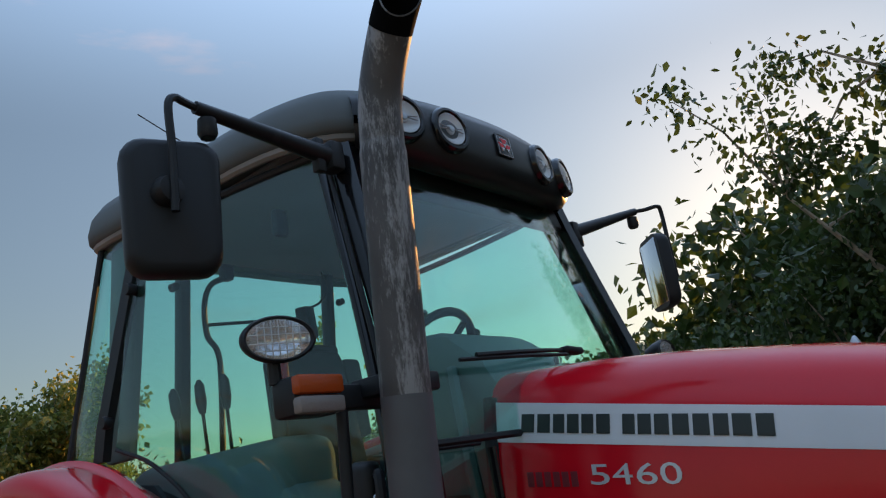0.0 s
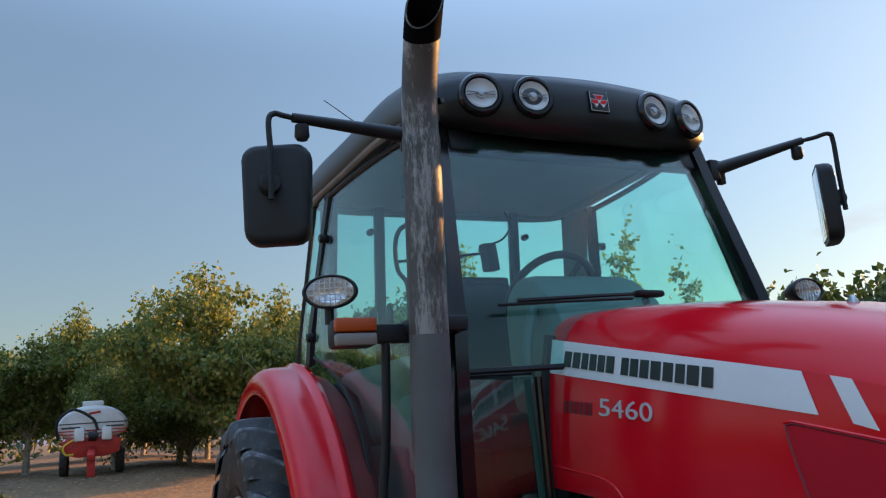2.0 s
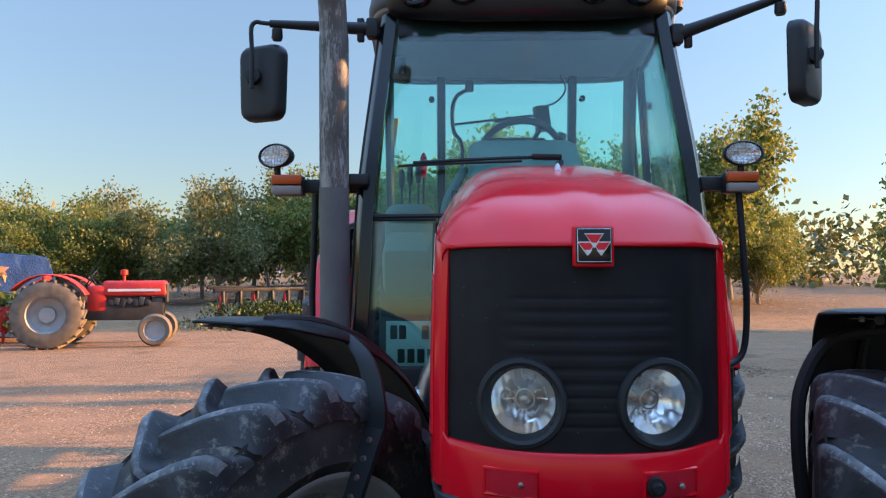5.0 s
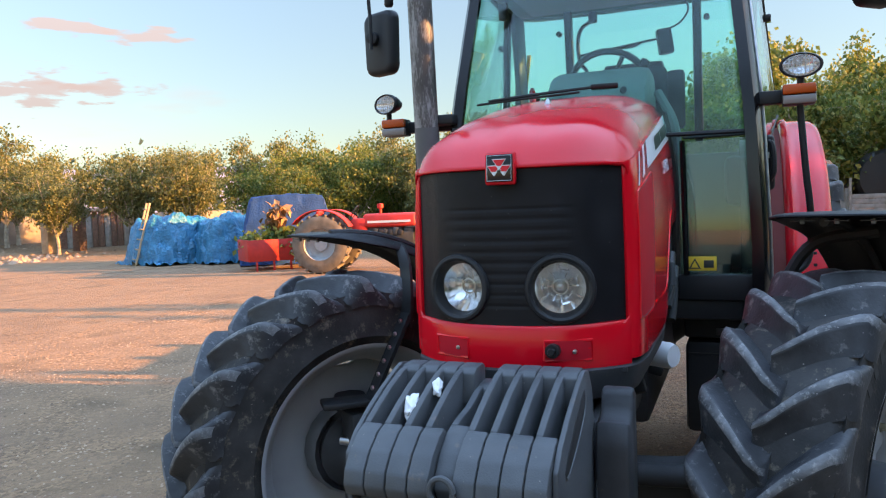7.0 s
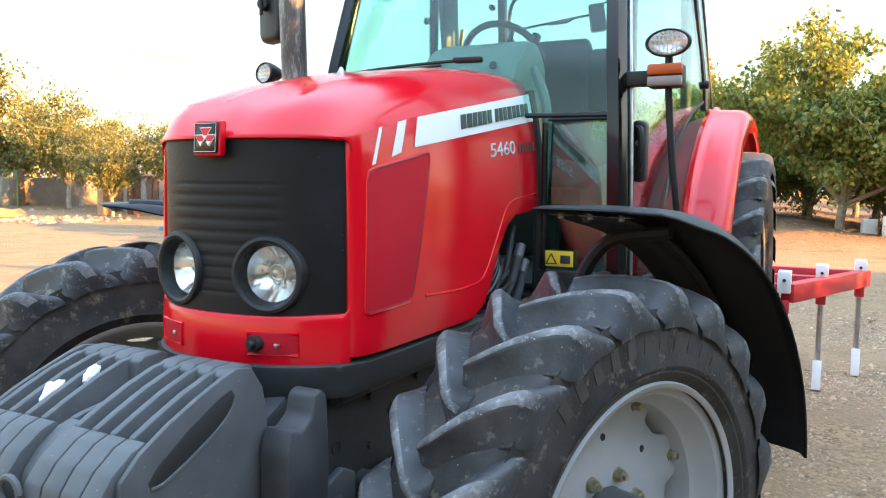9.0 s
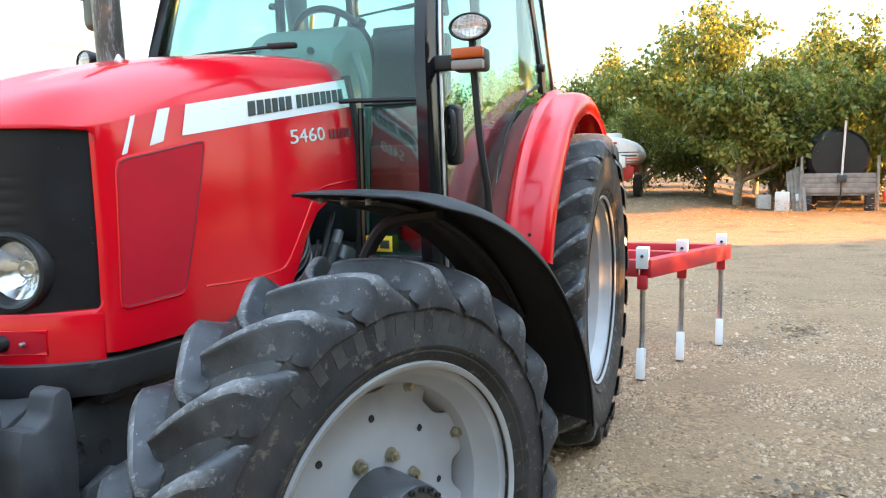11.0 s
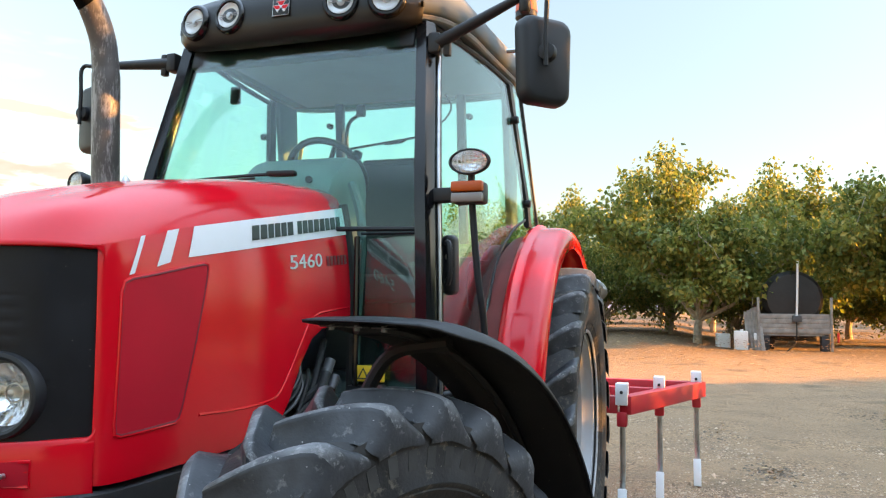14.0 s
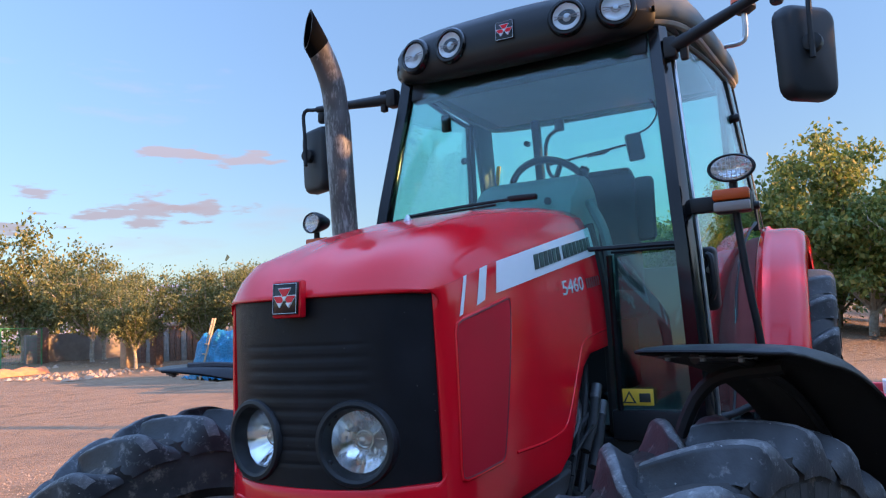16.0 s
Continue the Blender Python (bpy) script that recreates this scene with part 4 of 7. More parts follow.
# front mudguards follow the steered wheels
def front_fender(m, s, half=0.20, shift=0.0, low=0.0):
    rows = []
    for a in np.linspace(82, 175, 24):
        r = lerp(a, [82, 95, 130, 175], [0.812, 0.802, 0.795, 0.770]) - low
        row = []
        narrow = 1.0 - (0.22 if s > 0 else 0.38) * max(0, (86 - a) / 4 if s > 0 else (92 - a) / 10) ** 2
        for t in np.linspace(-1, 1, 15):
            y = shift + t * half * narrow
            taper = min(1.0, (a - 81) / 16)
            lip = 0.030 * taper * max(0, (abs(t) - 0.80) / 0.20) ** 1.6
            rad = r - lip + 0.010 * taper * (1 - t * t)
            row.append((rad * math.cos(radians(a)), y, rad * math.sin(radians(a))))
        rows.append(row)
    f = part("front_fender", moved(grid(rows), m), FENDER, tractor, "black plastic front mudguard, scuffed", solid=0.008, sharp=60)
    if s > 0:
        line = curve([(-0.12, -0.20, 0.20), (-0.14, -0.215, 0.42), (-0.17, -0.20, 0.58), (-0.20, -0.12, 0.71), (-0.24, 0.05, 0.745)], 5)
        part("fender_stay", moved(tube(line, 0.020, seg=8), m), BLACKMATT, f)
    else:
        line = curve([(2.545, -0.505, 1.08), (2.525, -0.505, 1.20), (2.44, -0.55, 1.31), (2.28, -0.66, 1.375), (2.20, -0.72, 1.38)], 5)
        wide, deep = Vector((0.55, 0.83, 0)) * 0.034, Vector((0.75, -0.5, 0.45)) * 0.006
        part("fender_stay", grid([[q + wide + deep, q - wide + deep, q - wide - deep, q + wide - deep] for q in line], close=True), BLACK, f, "flat bent steel mudguard stay")
        a0, a1 = Vector((2.68, -0.59, 0.84)), Vector((2.54, -0.50, 1.13))
        side = Vector((0.6, 0.8, 0)) * 0.030
        deep = Vector((0.8, -0.6, 0)) * 0.008
        bar = grid([[q + side + deep, q - side + deep, q - side - deep, q + side - deep] for q in (a0, a0.lerp(a1, 0.5), a1)], close=True)
        part("drilled_plate", bar, BLACK, f, "black drilled mudguard bracket")
        part("bracket_foot", box((0.20, 0.10, 0.022), (2.69, -0.66, 0.835), (0, 0, -52), 0.006), BLACK, f)
        for t in (0.15, 0.3, 0.45, 0.6, 0.75, 0.9):
            part("bracket_bolt", lathe([(0.0001, 0.008), (0.008, 0.008), (0.009, 0.0)], 6, pose(*(a0.lerp(a1, t) + deep * 1.1), 0, 0, -127)), STEEL, f)
    part("fender_rib", moved(tube([(0.785 * math.cos(radians(a)), -0.02, 0.785 * math.sin(radians(a))) for a in np.linspace(88, 150, 12)], 0.014, seg=8), m), BLACK, f)
    for y in (shift - half * 0.48, shift, shift + half * 0.48):
        part("fender_bolt", moved(lathe([(0.0001, -0.014), (0.007, -0.014), (0.007, 0)], 8, pose(0.067, y, 0.795 - low, 90)), m), RIM_IN, f)
        part("bolt_strip", moved(box((0.025, 0.06, 0.003), (0.067, y, 0.790 - low), (0, 0, 0), 0.001), m), HUB, f)


front_fender(left_front, 1, 0.190, 0.026)
front_fender(right_front @ Matrix.Diagonal((-1, 1, 1, 1)) @ Matrix.Translation((0, 0.05, 0)), -1, 0.172, 0.085, 0.028)

# rear mudguards
for s in (1, -1):
    AXLE = Vector((0.09, 0, 0.833))
    prof = [(AXLE.x + 1.075 * math.cos(radians(q)), AXLE.z + 1.075 * math.sin(radians(q))) for q in np.arange(15, 148, 3.5)]
    rows = []
    for x, z in prof:
        d = (Vector((x, 0, z)) - AXLE).normalized()
        rows.append([Vector((x, s * y, z)) + d * o for y, o in ((0.800, -0.05), (0.803, -0.012), (0.815, 0.016), (0.832, 0.020), (0.846, 0.004), (0.87, 0.002), (0.92, 0.002), (0.962, -0.004), (0.988, -0.020), (1.002, -0.048), (1.006, -0.085), (1.0, -0.11))])
    fen = part("rear_fender", grid(rows), RED, tractor, "glossy red rear mudguard with a raised inner ridge", solid=0.008, sharp=60)
    rows = []
    for x, z in prof:
        d = (Vector((x, 0, z)) - AXLE).normalized()
        rows.append([Vector((x, s * y, z)) + d * o for y, o in ((0.690, -0.075), (0.715, -0.050), (0.75, -0.036), (0.78, -0.030), (0.801, -0.026))])
    part("inner_arch", grid(rows), SHADED_RED, fen, "strip along the cab side of the mudguard, its red darkened for shade", solid=0.006, sharp=60)
    part("fender_foot", box((0.10, 0.19, 0.26), (1.06, s * 0.875, 0.985), bevel=0.02), BLACK, fen)
    inner = [(x, z) for x, z in prof] + [(-0.6, 1.0), (0.9, 1.0)]
    part("inner_panel", slab([(AXLE.x + (x - AXLE.x) * 0.965, AXLE.z + (z - AXLE.z) * 0.965) for x, z in inner], "y", s * 0.786, s * 0.798), SHADED_RED, fen, "inner mudguard wall, its red darkened for shade")
    for q in (18, 21):
        part("fender_stud", lathe([(0.0001, 0.006), (0.008, 0.005), (0.008, 0)], 8, pose(AXLE.x + 1.078 * math.cos(radians(q)), s * 0.92, AXLE.z + 1.078 * math.sin(radians(q)), 0, 0, -90)), BLACK, fen)

# ---- cab ----
def a_pillar(z):
    """The windscreen pillar's line: x and half width by height."""
    return lerp(z, [1.0, 1.30, 1.75, 1.94, 2.62], [1.60, 1.615, 1.590, 1.572, 1.392]), lerp(z, [1.0, 1.30, 1.75, 1.94, 2.62], [0.690, 0.688, 0.668, 0.655, 0.590])


def b_pillar(z):
    return lerp(z, [1.92, 2.66], [0.31, 0.47]), lerp(z, [1.0, 1.40, 1.65, 1.80, 1.92, 2.66], [0.69, 0.702, 0.728, 0.760, 0.795, 0.712])


cab = part("cab", box((1.45, 1.24, 0.10), (0.85, 0, 1.02), bevel=0.02), BLACK, tractor, "glazed cab with black frame and grey roof")
for s in (1, -1):
    zs = np.linspace(1.0, 2.64, 12)
    bm = bmesh.new()
    grid([[(a_pillar(z)[0] + dx, s * (a_pillar(z)[1] + dy), z) for dx, dy in ((0.025, -0.045), (0.032, 0.0), (0.0, 0.022), (-0.035, 0.022), (-0.04, -0.02), (-0.005, -0.045))] for z in zs], bm, close=True)
    part("windscreen_pillar", bm, GLOSSBLACK, cab)
    part("door_frame", tube(curve([(a_pillar(z)[0] - 0.075, s * (a_pillar(z)[1] + 0.012), z) for z in (2.60, 2.2, 1.8, 1.4, 1.06)], 4), 0.020, seg=10), GLOSSBLACK, cab)
    part("door_strip", tube([(a_pillar(z)[0] - 0.04, s * (a_pillar(z)[1] + 0.03), z) for z in np.linspace(1.05, 2.58, 10)], 0.008, seg=8), STEEL if s > 0 else BLACK, cab)
    zb = np.linspace(1.90, 2.66, 8)
    part("rear_door_pillar", grid([[(b_pillar(z)[0] + dx, s * (b_pillar(z)[1] + dy), z) for dx, dy in ((0.03, -0.02), (0.03, 0.008), (-0.03, 0.010), (-0.03, -0.02))] for z in zb], close=True), BLACK, cab)
    part("corner_pillar", tube([(0.085, s * 0.795, 1.88), (0.20, s * 0.712, 2.68)], 0.012, seg=8), BLACK, cab)
    for z in (2.02, 2.45):
        part("hinge", lathe([(0.0001, 0.03), (0.018, 0.03), (0.022, 0.02), (0.018, 0.0)], 12, pose(b_pillar(z)[0] + 0.045, s * (b_pillar(z)[1] + 0.0), z, 0, 0, 0 if s > 0 else 180)), BLACK, cab)
    # door glass: curved, ends below along the mudguard
    rows = []
    for t in np.linspace(0, 1, 15):
        row = []
        for q in np.linspace(0, 1, 13):
            top = 2.645
            x0 = a_pillar(1.8)[0] - 0.05
            x = x0 + (0.43 - x0) * q
            bot = lerp(x, [0.42, 0.60, 0.76, 0.90, 0.99, 1.12, 1.6], [1.93, 1.86, 1.72, 1.50, 1.25, 1.08, 1.06])
            z = top + (bot - top) * t
            xa, ya = a_pillar(z)
            xb, yb = b_pillar(z)
            xx = (xa - 0.05) + (x - x0) / (0.43 - x0) * (0.43 - (xa - 0.05))
            row.append((xx, s * (ya + (yb - ya) * q + 0.022 * math.sin(math.pi * q)), z))
        rows.append(row)
    g = part("door_glass", grid(rows), TEAL, cab, "teal-tinted curved door glass", solid=0.005, sharp=60)
    g.visible_shadow = False
    part("door_seal", tube(curve([rows[-1][k] for k in range(0, 13, 2)], 4), 0.007, seg=8), BLACK, cab)
    part("door_top_seal", tube([rows[0][k] for k in range(13)], 0.014, seg=8), BLACK, cab)
    # rear side window
    rows = [[(b_pillar(z)[0] + (lerp(z, [1.9, 2.66], [0.088, 0.20]) - b_pillar(z)[0]) * q, s * (b_pillar(z)[1] + 0.012 * math.sin(math.pi * q) - 0.005 * q), z) for q in np.linspace(0, 1, 7)] for z in np.linspace(1.90, 2.66, 7)]
    g = part("side_window", grid(rows), TEAL, cab, "teal-tinted rear side window", solid=0.005, sharp=60)
    g.visible_shadow = False
    # lower front glass beside the bonnet, waist bar
    zw = 1.755
    rows = []
    for z in np.linspace(1.06, zw - 0.012, 6):
        xa, ya = a_pillar(z)
        rows.append([(xa - 0.04 + 0.0 * q, s * (ya - 0.03 + (0.36 - ya + 0.03) * q), z) for q in np.linspace(0, 1, 5)])
    g = part("lower_window", grid(rows), SHADED_GLASS, cab, "teal-tinted lower front window, tint darkened for the dim cab behind", solid=0.005)
    g.visible_shadow = False
    part("waist_bar", tube([(1.553, s * 0.64, zw), (1.548, s * 0.375, zw)], 0.006, seg=8), BLACK, cab)
    part("bonnet_seal", tube([(1.545, s * side_y(1.56, z) + s * 0.004, z) for z in np.linspace(1.08, 1.87, 14)], 0.020, seg=8), BLACKMATT, cab)
    # inner trim beside the bonnet
    part("inner_trim", tube(curve([(1.50, s * 0.33, 1.10), (1.50, s * 0.345, 1.5), (1.47, s * 0.34, 1.80), (1.40, s * 0.26, 1.98)], 5), 0.020, seg=8), TRIM_IN, cab)
    part("sill", box((0.72, 0.12, 0.12), (1.22, s * 0.66, 0.98), bevel=0.02), BLACK, cab)
    step = part("step_box", box((0.42, 0.36, 0.42), (1.25, s * 0.545, 0.650), bevel=0.03), BLACK, cab, "black box under the cab floor")
    part("step_ledge", box((0.46, 0.40, 0.150), (1.24, s * 0.560, 0.948), bevel=0.018), BLACK, cab)
    part("box_seam", box((0.006, 0.34, 0.012), (1.461, s * 0.545, 0.800), (0, 0, 0), 0.002), BLACKMATT, step)
    part("box_latch", box((0.012, 0.05, 0.030), (1.472, s * 0.520, 0.905), (0, 0, 0), 0.004), HUB, step)

# windscreen above the bonnet, bowed
rows = []
for z in np.linspace(1.765, 2.625, 12):
    xa, ya = a_pillar(z)
    rows.append([(xa - 0.005 + 0.075 * (1 - v * v), v * (ya - 0.02), z) for v in np.linspace(-1, 1, 21)])
g = part("windscreen", grid(rows), TEAL, cab, "teal-tinted bowed windscreen", solid=0.005, sharp=70)
g.visible_shadow = False
part("windscreen_edge", tube(rows[0], 0.010, seg=6), BLACK, cab)
g = part("rear_window", grid([[(0.115 + 0.11 * (z - 1.9), y, z) for y in np.linspace(-0.79 + 0.10 * (z - 1.9), 0.79 - 0.10 * (z - 1.9), 5)] for z in np.linspace(1.50, 2.68, 5)]), TEAL, cab, "teal-tinted rear window", solid=0.005)
g.visible_shadow = False
part("rear_wall", box((0.06, 1.36, 0.78), (0.10, 0, 1.37), bevel=0.01), TRIM_IN, cab)
for s in (1, -1):
    # dark panels added to imitate the shade in the lower cab
    part("cab_shade_panel", slab([(0.12, 1.0), (0.12, 1.84), (0.46, 1.80), (0.62, 1.66), (0.74, 1.48), (0.80, 1.2), (0.80, 1.0)], "y", s * 0.672, s * 0.69), SEAT, cab)

# roof: rounded slab, black visor in front with four lamps
def roof_plan(u, grow=0.0):
    """Outline of the roof, u from 0 to 1 all round, seen from above."""
    pts = [(1.545, 0.0), (1.53, 0.25), (1.50, 0.45), (1.44, 0.58), (1.34, 0.655), (1.1, 0.70), (0.6, 0.735), (0.24, 0.752), (0.14, 0.72), (0.08, 0.60), (0.06, 0.3), (0.06, 0.0)]
    pts = pts + [(x, -y) for x, y in pts[-2:0:-1]]
    k = u * len(pts)
    i = int(k) % len(pts)
    f = k - int(k)
    p0, p1, p2, p3 = (Vector(pts[(i + d) % len(pts)]) for d in (-1, 0, 1, 2))
    q = 0.5 * (2 * p1 + (p2 - p0) * f + (2 * p0 - 5 * p1 + 4 * p2 - p3) * f * f + (3 * p1 - p0 - 3 * p2 + p3) * f ** 3)
    c = Vector((0.72, 0))
    d = q - c
    return c + d * (1 + grow / d.length)


def roof_rows(levels, seg=96):
    rows = []
    for grow, z in levels:
        rows.append([(*roof_plan(k / seg, grow), z - 0.035 * max(0, (roof_plan(k / seg, grow).x - 1.1) / 0.45)) for k in range(seg)])
    return rows


roof_bm = grid(roof_rows([(-0.10, 2.700), (-0.02, 2.692), (0.0, 2.705), (0.004, 2.74), (-0.01, 2.800), (-0.05, 2.852), (-0.13, 2.888), (-0.30, 2.910), (-0.55, 2.920)]), close=True)
roof_bm.verts.ensure_lookup_table()
n = len(roof_bm.verts)
roof_bm.faces.new([roof_bm.verts[n - 96 + k] for k in range(96)])
roof_bm.faces.new([roof_bm.verts[k] for k in range(96)])
roof = part("roof", roof_bm, ROOF, tractor, "grey moulded cab roof", sharp=60)
part("headliner", box((1.20, 1.24, 0.012), (0.80, 0, 2.690), bevel=0.004), ROOF_IN, cab)
part("roof_lip", tube([(*roof_plan((k % 64) / 64, -0.03), 2.690 - 0.035 * max(0, (roof_plan((k % 64) / 64).x - 1.1) / 0.45)) for k in range(8, 57)], 0.016, seg=8), WOOD, roof, "beige seam under the roof edge")
# visor
rows = []
us = [k / 96 for k in range(-13, 14)]
for grow, z in ((-0.06, 2.585), (-0.015, 2.590), (0.006, 2.615), (0.016, 2.66), (0.016, 2.71), (0.010, 2.765), (-0.010, 2.802), (-0.05, 2.818)):
    rows.append([(*roof_plan(u % 1.0, grow), z + (0.02 if z > 2.7 else 0.045) * (abs(u) / 0.135) ** 2 * (1 if z < 2.7 else -1)) for u in us])
visor = part("visor", grid(rows), SATIN, tractor, "gloss black visor with four round lamps", solid=0.012, sharp=60)
for y in (-0.455, -0.263, 0.263, 0.455):
    x = lerp(abs(y), [0.263, 0.455], [1.538, 1.514])
    turn = -90 + math.degrees(math.atan2(y, 2.6 - 1.2 * abs(y)))
    m = pose(x + 0.014, y, 2.708, 0, 0, turn) @ pose(0, 0, 0, 4)
    lamp = part("roof_lamp", lathe([(0.080, -0.02), (0.079, 0.002), (0.072, 0.011), (0.063, 0.012), (0.057, 0.004), (0.056, -0.01)], 36, m), GLOSSBLACK, tractor, "round work lamp set into the visor")
    part("reflector", lathe([(0.056, 0.007), (0.049, 0.0), (0.03, -0.004), (0.018, -0.003), (0.016, 0.003), (0.0001, 0.004)], 36, m), CLEAR, lamp)
    part("bulb_shield", lathe([(0.0001, 0.010), (0.010, 0.009), (0.012, 0.0)], 18, m), STEEL, lamp)
    for a in (8, 172):
        part("reflector_rib", moved(box((0.10, 0.004, 0.003), (0, 0.006, 0), (0, a, 0), 0.001), m), CLEAR_DULL, lamp)
    part("lens", lathe([(0.0001, 0.015), (0.03, 0.0135), (0.057, 0.008)], 36, m), LAMPGLASS, lamp)
badge(Matrix.Translation((1.568, 0, 2.708)) @ FACE_AHEAD @ pose(0, 0, 0, -4), 0.082, visor, False)
part("sun_blind", box((0.05, 1.08, 0.09), (1.40, 0, 2.575), (0, -14, 0), 0.01), BLACK, cab, "black rolled sun blind")

# wiper
wip = part("wiper", tube(curve([(1.625, 0.02, 1.995), (1.66, -0.12, 1.985), (1.675, -0.30, 1.975), (1.65, -0.46, 1.97)], 4), 0.007, seg=6), BLACK, tractor, "black windscreen wiper")
part("wiper_blade", tube([(1.668, -0.04, 1.972), (1.68, -0.30, 1.962), (1.64, -0.52, 1.958)], 0.006, seg=5), BLACKMATT, wip)
part("wiper_motor", box((0.04, 0.12, 0.022), (1.63, 0.06, 1.994), (0, 0, 8), 0.008), BLACK, wip)

# interior
dash = part("dashboard", slab([(1.15, 1.62), (1.14, 2.02), (1.20, 2.10), (1.28, 2.125), (1.38, 2.10), (1.50, 2.00), (1.56, 1.90), (1.56, 1.60)], "y", -0.245, 0.230, bevel=0.05), DASH, tractor, "grey-green dashboard hood")
part("dash_knob", lathe([(0.0001, 0.012), (0.014, 0.012), (0.016, 0)], 14, pose(1.525, 0.125, 1.985, 0, 0, -70)), BLACK, dash)
part("column", tube([(1.30, 0.0, 1.65), (1.16, 0.0, 2.04)], 0.05, seg=12), BLACK, cab)
mw = Matrix.Translation((1.12, 0.0, 2.070)) @ Matrix.Rotation(radians(-52), 4, "Y")
wheel_ring = [mw @ Vector((0.188 * math.cos(a), 0.188 * math.sin(a), 0)) for a in np.linspace(0, 2 * math.pi, 33)]
sw = part("steering_wheel", tube(wheel_ring, 0.016, seg=10, caps=False), BLACK, tractor, "black steering wheel")
for a in (0.5, 2.6, 4.7):
    part("spoke", tube([mw @ Vector((0, 0, -0.03)), mw @ Vector((0.185 * math.cos(a), 0.185 * math.sin(a), 0))], 0.012, seg=6), BLACK, sw)
part("wheel_knob", lathe([(0.0001, 0.05), (0.02, 0.045), (0.025, 0.02), (0.012, 0.0)], 14, pose(1.18, 0.165, 2.13, 60)), BLACK, sw)
seat = part("seat", box((0.46, 0.48, 0.14), (0.66, 0.02, 1.56), bevel=0.05, seg=3), SEAT, tractor, "dark cloth driver's seat")
part("seat_back", box((0.13, 0.44, 0.74), (0.44, 0.03, 1.905), (0, -8, 0), 0.055, seg=3, taper=(0.9, 0.86)), SEAT, seat)
part("back_cap", box((0.10, 0.34, 0.05), (0.388, 0.03, 2.262), (0, -8, 0), 0.02, seg=2), BLACK, seat, "black moulded top of the seat back")
part("armrest", box((0.34, 0.07, 0.07), (0.62, -0.28, 1.80), bevel=0.025), SEAT, seat)
part("seat_base", box((0.34, 0.36, 0.35), (0.64, 0.02, 1.32), bevel=0.03), BLACK, seat)
part("speaker_box", box((0.07, 0.10, 0.34), (0.42, 0.265, 2.06), (0, -4, 0), 0.025), SEAT, cab)
cons = part("console", box((0.85, 0.24, 0.34), (0.62, -0.52, 1.70), bevel=0.06, seg=3), TRIM_IN, tractor, "grey side console with control levers")
part("console_front", box((0.36, 0.23, 0.26), (1.02, -0.52, 1.60), (0, 24, 0), 0.05), TRIM_IN, cons)
part("console_base", box((0.9, 0.25, 0.44), (0.66, -0.53, 1.33), bevel=0.03), SEAT, cons)
for k, (x, y, tilt) in enumerate(((0.62, -0.50, 8), (0.56, -0.55, 14), (0.50, -0.60, 24), (0.86, -0.46, -6))):
    d = Vector((-math.sin(radians(tilt)) * 0.5, 0, math.cos(radians(tilt))))
    p0 = Vector((x, y, 1.865))
    lever = part("lever", tube([p0, p0 + d * 0.16], 0.006, seg=6), BLACK, cons)
    part("lever_knob", tube([p0 + d * 0.15, p0 + d * 0.19, p0 + d * 0.25, p0 + d * 0.27], [0.011, 0.019, 0.017, 0.006], seg=10), RED_DULL if k == 3 else BLACK, lever)
part("left_console", box((0.5, 0.16, 0.28), (0.35, 0.60, 1.58), bevel=0.05), SEAT, cab)
part("floor_mat", box((1.2, 1.1, 0.02), (0.9, 0, 1.09), bevel=0.004), BLACKMATT, cab)
part("grab_rail", tube(curve([(0.24, -0.28, 1.9), (0.24, -0.265, 2.20), (0.24, -0.275, 2.30), (0.24, -0.315, 2.36), (0.25, -0.325, 2.48), (0.26, -0.30, 2.56), (0.27, -0.235, 2.60)], 5), 0.012, seg=8), BLACK, cab)
part("rail_boss", box((0.05, 0.05, 0.07), (0.27, -0.225, 2.62), bevel=0.012), BLACK, cab)
bar = part("rear_wiper", tube([(0.24, -0.33, 2.40), (0.24, 0.18, 2.455)], 0.008, seg=6), BLACK, cab, "black rear wiper arm")
part("wiper_knuckle", tube([(0.245, -0.08, 2.42), (0.245, 0.02, 2.425), (0.245, 0.05, 2.44)], 0.011, seg=6), BLACK, bar)
part("radio_mount", box((0.06, 0.085, 0.15), (0.25, 0.195, 2.43), (8, 0, 20), 0.012), BLACK, cab)
for y in (-0.39, 0.375):
    post = part("rear_post", box((0.05, 0.050, 0.86), (0.175, y, 2.26), (0, 6, 0), 0.012), BLACK, cab, "dark rear window post")
    part("catch", lathe([(0.0001, 0.03), (0.016, 0.03), (0.018, 0.0)], 12, pose(0.22, y - 0.055 if y < 0 else y + 0.055, 2.55, 0, 0, -90)), BLACK, post)
part("radio_bracket", tube(curve([(0.24, 0.20, 2.50), (0.25, 0.28, 2.53), (0.26, 0.33, 2.60), (0.27, 0.30, 2.68)], 5), 0.006, seg=5), BLACK, cab)
part("yellow_strap", box((0.012, 0.026, 0.34), (0.20, -0.675, 2.28), (-8, 0, 0), 0.005), YELLOW, cab)
part("mirror_inside", box((0.03, 0.05, 0.09), (1.05, -0.56, 2.52), (0, 0, 0), 0.01), BLACK, cab)
part("aerial", tube([(0.75, -0.60, 2.86), (0.55, -0.74, 3.08)], 0.0025, seg=5), BLACK, roof)
